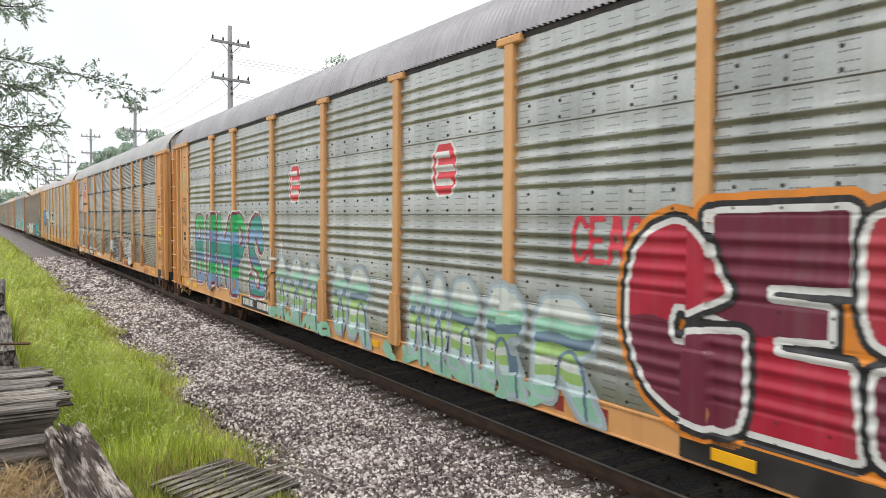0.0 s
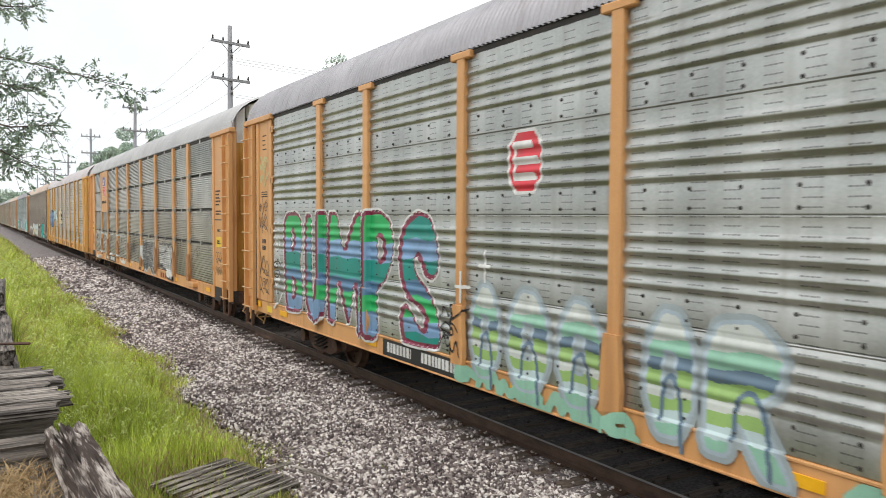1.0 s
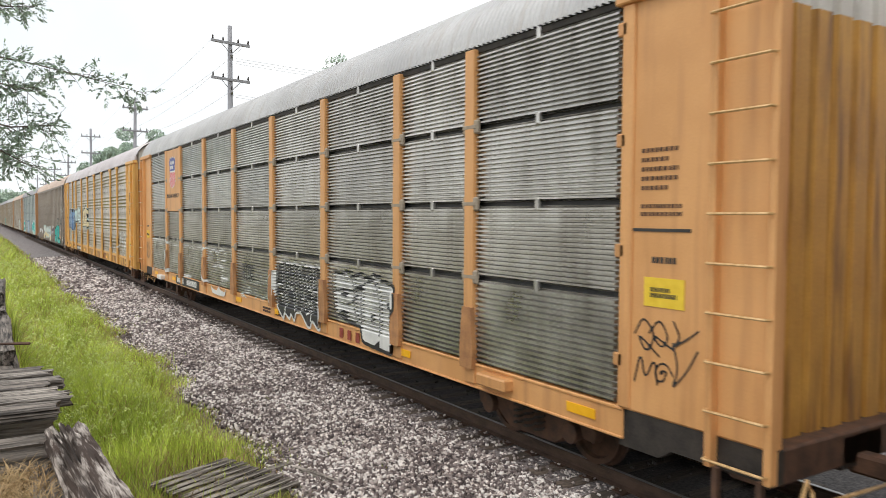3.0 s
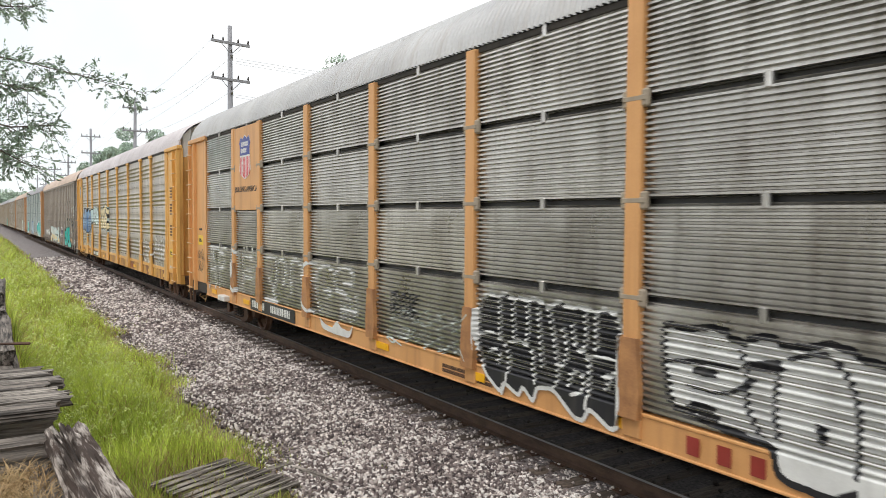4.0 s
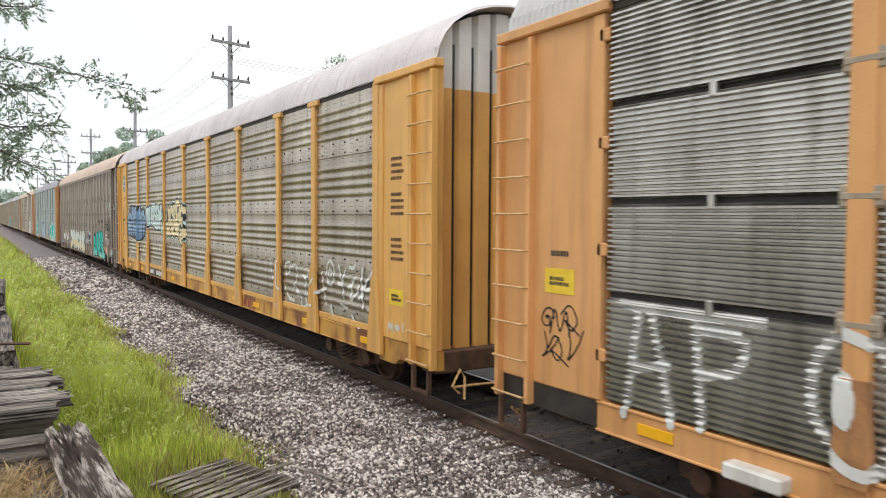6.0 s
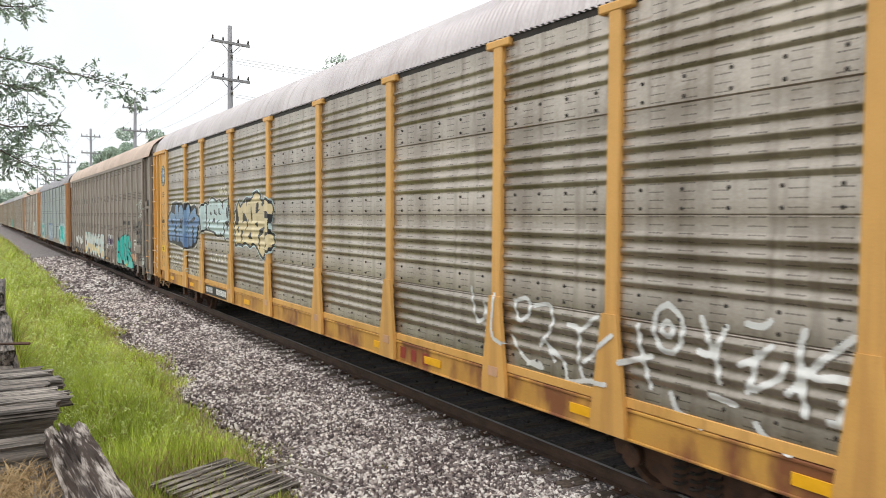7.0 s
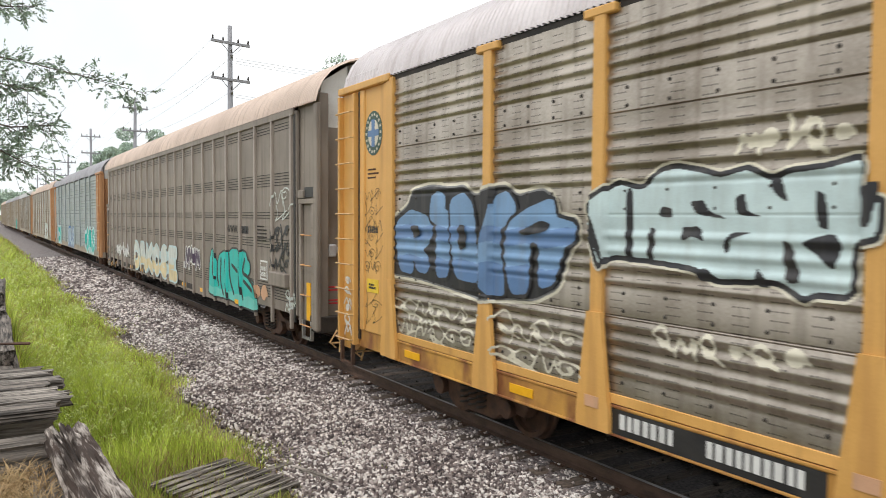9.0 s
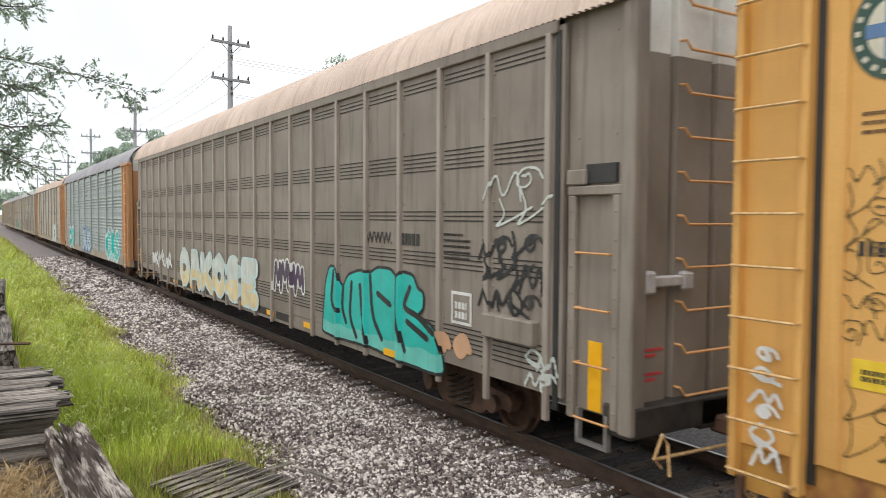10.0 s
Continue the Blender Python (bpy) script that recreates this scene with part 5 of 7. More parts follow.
def paint(car, strokes, radius, material, surf, lift, zlo=0.72, zhi=5.0, name="graffiti", cell=(0.024, 0.0125), parent=None, bands=None, shift=(0, 0), closed=False):
    """A coat of paint that follows the pressed sheet: everything within radius of the strokes, or, for closed outlines,
    all that they enclose, let out (or, below zero, taken in) by radius."""
    seg = np.concatenate([np.concatenate([s[:-1], s[1:]], 1) for s in strokes])
    seg = seg + np.array([shift[0], shift[1], shift[0], shift[1]])
    a, b = seg[:, :2], seg[:, 2:]
    reach = abs(radius)
    lo, hi = np.minimum(a, b).min(0) - reach - 0.05, np.maximum(a, b).max(0) + reach + 0.05
    ys = np.arange(math.floor(lo[0] / cell[0]), math.ceil(hi[0] / cell[0]) + 1) * cell[0]
    zs = np.arange(math.floor(max(lo[1], zlo) / cell[1]), math.ceil(min(hi[1], zhi) / cell[1])) * cell[1]
    gy, gz = np.meshgrid(ys, zs, indexing="ij")
    best = np.full(gy.shape, 1e9)
    by, bz = np.zeros_like(gy), np.zeros_like(gz)
    for (ay, az), (cy, cz) in zip(a, b):
        dy, dz = cy - ay, cz - az
        i0, i1 = np.searchsorted(ys, min(ay, cy) - reach - 0.08), np.searchsorted(ys, max(ay, cy) + reach + 0.08)
        if i1 <= i0:
            continue
        sy, sz = gy[i0:i1], gz[i0:i1]
        t = np.clip(((sy - ay) * dy + (sz - az) * dz) / max(dy * dy + dz * dz, 1e-9), 0, 1)
        qy, qz = sy - ay - t * dy, sz - az - t * dz
        d = np.hypot(qy, qz)
        m = d < best[i0:i1]
        best[i0:i1][m], by[i0:i1][m], bz[i0:i1][m] = d[m], qy[m], qz[m]
    side = np.ones_like(best)
    if closed:
        odd = np.zeros(best.shape, bool)
        for (ay, az), (cy, cz) in zip(a, b):
            if az != cz:
                odd ^= ((az > gz) != (cz > gz)) & (gy < (cy - ay) * (gz - az) / (cz - az) + ay)
        side = np.where(odd, -1.0, 1.0)
    sd = best * side - radius
    inside = (sd[:-1, :-1] + sd[1:, :-1] + sd[1:, 1:] + sd[:-1, 1:]) / 4 < 0
    # draw stray corners in to the edge
    pull = side * np.where(sd > 0, np.minimum(sd, 0.03), 0) / np.maximum(best, 1e-6)
    py, pz = gy - by * pull, gz - bz * pull
    x = surf(py, pz) - lift
    v = np.stack([x, py, pz], -1).reshape(-1, 3)
    idx = np.arange(gy.size).reshape(gy.shape)
    made = None
    for z0, z1, mt in (bands or [(-1, 9, material)]):
        mid = (gz[:-1, :-1] + gz[1:, 1:]) / 2
        wob = 0.02 * np.sin(gy[:-1, :-1] * 9)
        sel = inside & (mid + wob >= z0) & (mid + wob < z1)
        f = np.stack([idx[:-1, :-1][sel], idx[:-1, 1:][sel], idx[1:, 1:][sel], idx[1:, :-1][sel]], -1)
        if not len(f):
            continue
        used, inv = np.unique(f, return_inverse=True)
        ob = tagged(part(name, mesh_from(name, v[used], inv.reshape(f.shape)), mt, parent or car, ""), kind="stuff")
        made = made or ob
    return made


def piece(car, surf, letters, coats, label):
    """Letter by letter, coats from the widest to the narrowest, each a little over the last."""
    for i, strokes in enumerate(letters):
        first = None
        for k, (radius, material, extra) in enumerate(coats):
            ob = paint(car, strokes, radius, material, surf, 0.005 + 0.0016 * k + 0.0045 * (i % 6), name="graffiti_letter" if first is None else "paint_coat", parent=first, **extra)
            if first is None:
                first = ob
                tagged(first, label)


def glyph(y0, z0, *outlines, soft=0.14):
    """The outline of a painted letter, then those of its holes, corners softened; points run right of y0 and up from z0."""
    out = []
    for line in outlines:
        p = [np.array((y0 - u, z0 + v)) for u, v in line]
        for _ in range(2):
            p = [q for c, d in zip(p, p[1:] + p[:1]) for q in (c * (1 - soft) + d * soft, c * soft + d * (1 - soft))]
        out.append(np.array(p + p[:1]))
    return out


def hand_lines(y0, z0, *lines):
    """Loose spray-can lines; points run right of y0 and up from z0."""
    return [np.array([(q[0], q[1]) for q in rounded([(y0 - u, z0 + v) for u, v in line])]) for line in lines]


def ticks(outline, step, size):
    """Short slanting strokes along an outline."""
    out, left = [], 0.0
    for a, b in zip(outline, outline[1:]):
        d = np.hypot(*(b - a))
        while left < d:
            c = a + (b - a) * left / max(d, 1e-6)
            out.append(np.array([c + np.array((-size, size * 0.7)), c + np.array((size, -size * 0.7))]))
            left += step
        left -= d
    return out


def area_piece(car, surf, glyphs, coats, label, base=0.005):
    """Painted letters given by their outlines: coats let out or taken in, each a little over the last."""
    tops = []
    for i, outlines in enumerate(glyphs):
        first = None
        for k, (radius, material, extra) in enumerate(coats):
            ob = paint(car, outlines, radius, material, surf, base + 0.0016 * k + 0.0045 * (i % 6), name="graffiti_letter" if first is None else "paint_coat",
                       parent=first, closed=True, **extra)
            if first is None:
                first = ob
                tagged(first, label)
        tops.append(first)
    return tops


def marks(car, surf, glyphs, material, lift, parent=None):
    """Small solid shapes painted over a piece."""
    for outlines in glyphs:
        paint(car, outlines, 0.0, material, surf, lift, name="paint_mark", closed=True, parent=parent)


def words(text, y_left, z, width, height, gap, slant=0.0, wave=0.0):
    """The same as lettering, with each letter's strokes by themselves."""
    return [[q + np.array([-i * (width + gap), wave * math.sin(i * 2.1)]) for q in lettering(ch, y_left, z, width, height, gap, slant)] for i, ch in enumerate(text)]


def plate(car, y0, y1, z0, z1, material, x=FACE - 0.004, name="plate", label="", thick=0.004, parent=None):
    return part(name, box((x - thick, min(y0, y1), z0), (x + 0.002, max(y0, y1), z1)), material, parent or car, label)


def bars(car, y0, y1, z0, z1, material, x=FACE - 0.006, rows=3, seed=1, name="marking", gap=0.25):
    """Unreadable lettering: a block of short bars."""
    rng = random.Random(seed)
    bm = bmesh.new()
    h = (z1 - z0) / rows
    for r in range(rows):
        y, end = y0, y1 + (y0 - y1) * rng.choice((0, 0, 0.25))
        while y > end + 0.01:
            w = min(h * rng.uniform(0.5, 0.75), y - end)
            add_box(bm, (x - 0.002, y - w * 0.68, z0 + r * h), (x + 0.003, y, z0 + (r + 1 - gap) * h))
            y -= w
    return tagged(part(name, bm, material, car), kind="stuff")


def writing(car, text, y_left, z, size, material, x, name="lettering", squeeze=1.0):
    """Raised flat letters on a car's side."""
    cu = bpy.data.curves.new("lettering", "FONT")
    cu.body, cu.size, cu.extrude, cu.resolution_u = text, size, 0.002, 2
    tmp = bpy.data.objects.new("lettering", cu)
    scene.collection.objects.link(tmp)
    me = bpy.data.meshes.new_from_object(tmp)
    bpy.data.objects.remove(tmp)
    for v in me.vertices:
        v.co = Vector((x - v.co.z - 0.001, y_left - v.co.x * squeeze, z + v.co.y))
    me.materials.clear()
    me.materials.append(None)
    return part(name, me, material, car)


def reflectors(car, ys, x=FACE - 0.006, z=0.80):
    for y in ys:
        part("reflector", REFLECTOR, REFLECT, car, "yellow reflective strip", pose(x - FACE + 0.001, y, z))


REFLECTOR = mesh_bm("reflector", box((FACE - 0.012, -0.22, 0), (FACE + 0.001, 0.22, 0.11), 0.003))


def paint_a():
    s = side_surface("ribbed", "small")
    bump = [
        glyph(10.97, 0.95, [(-0, 1.87), (0.21, 2.04), (0.77, 2.05), (1, 1.88), (1.05, 1.48), (0.93, 1.03), (1.04, 0.77), (1.08, 0.33), (1.01, 0.05), (0.11, -0)], [(0.46, 1.72), (0.61, 1.6), (0.58, 1.37), (0.46, 1.29)], [(0.48, 0.72), (0.66, 0.6), (0.64, 0.39), (0.48, 0.3)]),
        glyph(9.79, 0.88, [(-0, 2.08), (0.35, 2.08), (0.36, 0.71), (0.53, 0.41), (0.73, 0.59), (0.7, 2.13), (1.1, 2.13), (1.05, 0.62), (0.94, 0.12), (0.62, -0), (0.23, 0.09), (0.01, 0.41)]),
        glyph(8.69, 0.91, [(0.03, 2.09), (0.42, 2.09), (0.71, 1.37), (1.16, 2.07), (1.55, 2.09), (1.61, -0), (1.29, 0.02), (1.17, 0.96), (0.93, 0.03), (0.45, 0.93), (0.37, 0.05), (0, 0.11)]),
        glyph(7.14, 0.88, [(-0, 2.12), (0.53, 2.15), (0.89, 1.99), (1.02, 1.64), (0.95, 1.31), (0.71, 0.99), (0.44, 0.86), (0.51, 0.09), (0.29, 0), (0, 0.1)], [(0.45, 1.75), (0.64, 1.69), (0.7, 1.42), (0.49, 1.31)]),
        glyph(5.97, 1.02, [(0.57, 1.99), (0.89, 1.92), (1.08, 1.67), (1.16, 1.34), (1.13, 1.11), (0.99, 1.01), (0.79, 1.05), (0.67, 1.24), (0.54, 1.35), (0.46, 1.23), (0.55, 1.05), (0.88, 0.85), (1.11, 0.6), (1.23, 0.23), (1.16, 0.04), (0.53, 0), (0.13, 0.01), (0.04, 0.31), (0.08, 0.5), (0.21, 0.59), (0.35, 0.53), (0.61, 0.29), (0.73, 0.25), (0.81, 0.38), (0.76, 0.49), (0.6, 0.58), (0.26, 0.69), (0.07, 0.94), (-0, 1.31), (0.06, 1.63), (0.23, 1.85)])]
    stripes = [(-1, 0.9, S_TEAL), (0.9, 1.2, S_TEAL), (1.2, 1.42, S_BLUE3), (1.42, 1.75, S_GREEN), (1.75, 1.98, S_BLUE2), (1.98, 2.3, S_TEAL), (2.3, 2.6, S_BLUE3), (2.6, 9, S_TEAL)]
    greens = [(-1, 0.95, S_TEAL), (0.95, 1.35, S_BLUE3), (1.35, 1.62, S_GREEN), (1.62, 1.85, S_BLUE2), (1.85, 2.2, S_TEAL), (2.2, 2.5, S_BLUE3), (2.5, 9, S_GREEN)]
    for k, letter in enumerate(bump):
        top = area_piece(car_a, s, [letter], [(0.05, S_WHITE, {}), (0.015, S_WINE2, {}), (-0.055, S_TEAL, {"bands": stripes if k == 4 else greens, "shift": (-0.045, 0.0)})],
                         "tall green and wine block-letter graffiti with white outline")[0]
        paint(car_a, ticks(letter[0], 0.13, 0.022), 0.008, S_WHITE, s, 0.0105, name="dashed_line", parent=top, cell=(0.012, 0.0125))
    paint(car_a, rows_of(82, 11.55, 11.22, 0.9, 2.5, 4, 1), 0.025, S_WHITE, s, 0.006, name="tag")
    paint(car_a, rows_of(84, 11.58, 11.2, 1.5, 2.0, 2, 1) + rows_of(185, 4.7, 4.2, 1.05, 1.75, 3, 2), 0.014, S_BLACK, s, 0.008, name="tag")
    for y, z in ((4.15, 2.0), (3.85, 1.55), (3.7, 2.3), (11.5, 2.6), (5.3, 1.25)):
        paint(car_a, [np.array([(y, z - 0.2), (y, z + 0.2)]), np.array([(y - 0.12, z), (y + 0.12, z)])], 0.022, S_WHITE, s, 0.006, name="paint_star")
    arch = [[(0.0, 0.05), (0.02, 0.75), (0.2, 1.15), (0.5, 1.24), (0.8, 1.1), (0.95, 0.7), (1.0, 0.0), (0.72, -0.06), (0.66, 0.35), (0.4, 0.38), (0.3, 0.0)],
            [(0.4, 0.62), (0.62, 0.62), (0.55, 0.9), (0.45, 0.9)]]
    ring = [[(0.0, 0.4), (0.08, 0.9), (0.35, 1.2), (0.7, 1.18), (0.97, 0.85), (1.0, 0.35), (0.75, 0.02), (0.3, 0.0)], [(0.38, 0.4), (0.6, 0.38), (0.63, 0.8), (0.4, 0.82)]]
    leg = [[(0.0, 0.0), (0.0, 0.9), (0.15, 1.2), (0.6, 1.24), (0.92, 1.0), (0.85, 0.66), (0.62, 0.52), (1.05, -0.12), (0.72, -0.1), (0.38, 0.36), (0.34, 0.0)]]
    bands = [(-1, 1.0, S_MINT), (1.0, 1.12, S_PALE), (1.12, 1.24, S_LIME), (1.24, 1.34, S_WHITE2), (1.34, 1.5, S_LIME), (1.5, 1.62, S_SLATE2), (1.62, 1.78, S_MINT), (1.78, 9, S_WHITE2)]
    for y, w, tall in ((4.0, 0.62, 1.0), (3.22, 0.78, 1.0), (2.3, 0.7, 0.97), (1.02, 0.6, 1.0), (0.32, 0.85, 0.97), (-1.78, 0.52, 1.0), (-2.34, 0.5, 1.03), (-2.9, 0.75, 1.0), (-3.75, 0.85, 1.0), (-4.7, 1.15, 0.97)):
        shape = (arch, ring, leg)[int(abs(y) * 7) % 3]
        letter = glyph(y, 0.86, *[[(u * w, v * tall) for u, v in line] for line in shape])
        top = area_piece(car_a, s, [letter], [(0.075, S_HAZE, {}), (0.02, S_SKY, {}), (-0.02, S_LIME, {"bands": bands})], "pale blue and lime bubble-letter graffiti")[0]
        paint(car_a, hand_lines(y - w * 0.36, 0.82, [(0.0, 0.2), (0.03, 0.55), (w * 0.2, 0.66), (w * 0.36, 0.5), (w * 0.45, -0.05)]), 0.026, S_SLATE2, s, 0.0125, name="paint_line", parent=top)
    paint(car_a, scribble(5, 4.3, 1.0, 0.70, 0.98, 7) + scribble(6, -1, -5, 0.70, 0.98, 8), 0.06, S_MINT, s, 0.006, name="paint_spill", zhi=1.0)
    paint(car_a, lettering("CEAR", -5.35, 2.47, 0.2, 0.45, 0.07), 0.035, S_PINK, s, 0.006, name="tag")
    letter_e = glyph(-7.12, 1.11, [(0, 1.89), (1.27, 1.92), (1.28, 1.27), (0.6, 1.25), (0.61, 1.16), (1.12, 1.15), (1.13, 0.86), (0.67, 0.83), (0.68, 0.73), (1.29, 0.72), (1.38, 0), (0.37, 0), (0.41, 0.85), (0.02, 0.95)], soft=0.04)
    letter_s = glyph(-8.45, 1.09, [(0.27, 1.93), (0.06, 1.86), (-0, 1.71), (0.01, 1.13), (0.09, 0.93), (0.31, 0.84), (0.31, 0.78), (0.08, 0.72), (0.12, 0.1), (0.33, 0), (0.68, 0.07), (0.62, 1.95)])
    letter_c = glyph(-6.16, 1.06, [(0.57, 1.86), (0.81, 1.8), (0.97, 1.65), (1.07, 1.41), (1.21, 1.21), (0.77, 0.99), (0.7, 1.05), (0.61, 1.05), (0.55, 0.87), (0.6, 0.73), (0.71, 0.73), (0.78, 0.86), (1.35, 0.92), (1.36, 0.66), (1.36, 0.27), (1.3, 0.07), (1.17, 0), (0.9, 0.01), (0.58, 0.06), (0.3, 0.21), (0.12, 0.45), (-0, 0.77), (0, 1.23), (0.09, 1.57), (0.3, 1.77)], soft=0.12)
    halo = paint(car_a, letter_e + letter_s, 0.15, S_ORANGE, s, 0.0065, zlo=0.95, closed=True, name="paint_halo")
    tagged(halo, "orange spray halo round the crimson letters", kind="stuff")
    paint(car_a, letter_c, 0.15, S_ORANGE, s, 0.007, zlo=0.95, closed=True, name="paint_coat", parent=halo)
    edges = [(0.085, S_BLACK, {"zlo": 0.72}), (0.03, S_WHITE, {"zlo": 0.72})]
    fills = ([(-1, 1.95, S_RED), (1.95, 9, S_WINE)], [(-1, 1.9, S_WINE), (1.9, 9, S_RED)], [(-1, 1.98, S_WINE), (1.98, 9, S_RED)])
    plate(car_a, -6.85, -11.6, 0.73, 1.0, BLACK, FACE - 0.02, "sill_paint", "black painted stretch of the sill")
    for lift, letter, fill in zip((0, 1, 2), (letter_e, letter_s, letter_c), fills):
        first = None
        for k, (radius, material, extra) in enumerate(edges + [(-0.03, S_RED, {"zlo": 0.72, "bands": fill})]):
            ob = paint(car_a, letter, radius, material, s, 0.009 + 0.0016 * k + 0.0062 * lift, name="graffiti_letter" if first is None else "paint_coat", parent=first, closed=True, **extra)
            first = first or tagged(ob, "huge crimson and wine graffiti letter with white outline")
    for y in (2.91, -2.73):
        def rows(half_w, half_h, cut):
            lines = []
            for k in range(25):
                v = -half_h + 2 * half_h * k / 24
                w = half_w - max(0.0, abs(v) - (half_h - cut)) * 0.8
                lines.append(np.array([(y + w, 3.59 + v), (y - w, 3.59 + v)]))
            return lines
        emb = paint(car_a, rows(0.31, 0.37, 0.16), 0.02, S_WHITE, s, 0.005, name="emblem")
        tagged(emb, "red octagonal emblem with white bands")
        paint(car_a, rows(0.27, 0.33, 0.15), 0.02, S_DECAL_RED, s, 0.007, name="field", parent=emb)
        white = []
        for k, w in enumerate((0.17, 0.23, 0.2)):
            zz = 3.79 - k * 0.19
            white += [np.array([(y + 0.2, zz + dz), (y + 0.2 - 2 * w + 0.03 * i, zz + dz)]) for i, dz in enumerate((-0.02, 0.02))]
        paint(car_a, white + [np.array([(y + 0.19, 3.39), (y + 0.19, 3.81)])], 0.028, S_WHITE, s, 0.009, name="marking", parent=emb)
    reflectors(car_a, (10.95, 6.9, 2.9, -0.6, -3.93, -10.8))
    part("reflector", REFLECTOR, REFLECT, car_a, "yellow reflective strip", pose(-0.034, -7.43, 0.8))
    num = plate(car_a, 6.45, 4.15, 0.725, 0.98, BLACK, FACE - 0.006, "number_board", "black number board with white marks")
    bars(num, 6.3, 5.55, 0.79, 0.95, S_WHITE, FACE - 0.012, 1, 3, gap=0.05)
    bars(num, 5.25, 4.3, 0.79, 0.95, S_WHITE, FACE - 0.012, 1, 4, gap=0.05)
    for k in range(3):
        part("marking", box((FACE - 0.004 - 0.004, -5.24 - k * 0.34, 0.77), (FACE - 0.004 + 0.002, -5.10 - k * 0.34, 0.94)), S_RUSTRED, car_a)
    bars(car_a, 2.25, 2.1, 0.8, 0.95, BLACK, FACE - 0.004, 1, 8)
    # corner door
    bars(car_a, 12.25, 12.0, 4.4, 4.8, BLACK, FACE - 0.004, 4, 11, gap=0.75)
    bars(car_a, 12.35, 11.95, 3.35, 3.5, BLACK, FACE - 0.004, 3, 12, gap=0.6)
    bars(car_a, 12.3, 12.05, 2.16, 2.46, BLACK, FACE - 0.004, 2, 13, gap=0.35)
    paint(car_a, rows_of(14, 12.5, 11.95, 2.6, 3.3, 2, 3), 0.011, S_BLACK, s, 0.004, name="tag", cell=(0.012, 0.012))
    paint(car_a, rows_of(15, 12.45, 11.95, 3.6, 4.3, 2, 2), 0.026, S_PALEGREEN, s, 0.004, name="tag", cell=(0.012, 0.012))
    paint(car_a, rows_of(16, 12.5, 11.85, 1.2, 2.0, 2, 3), 0.011, S_BLACK, s, 0.004, name="tag", cell=(0.012, 0.012))
    plate(car_a, 12.05, 11.7, 0.78, 0.92, LABEL_YELLOW, FACE + 0.01, "label_plate", "yellow printed label")
    plate(car_a, 12.75, 12.45, 0.84, 0.98, REFLECT, FACE + 0.01, "reflector", "yellow reflective strip")


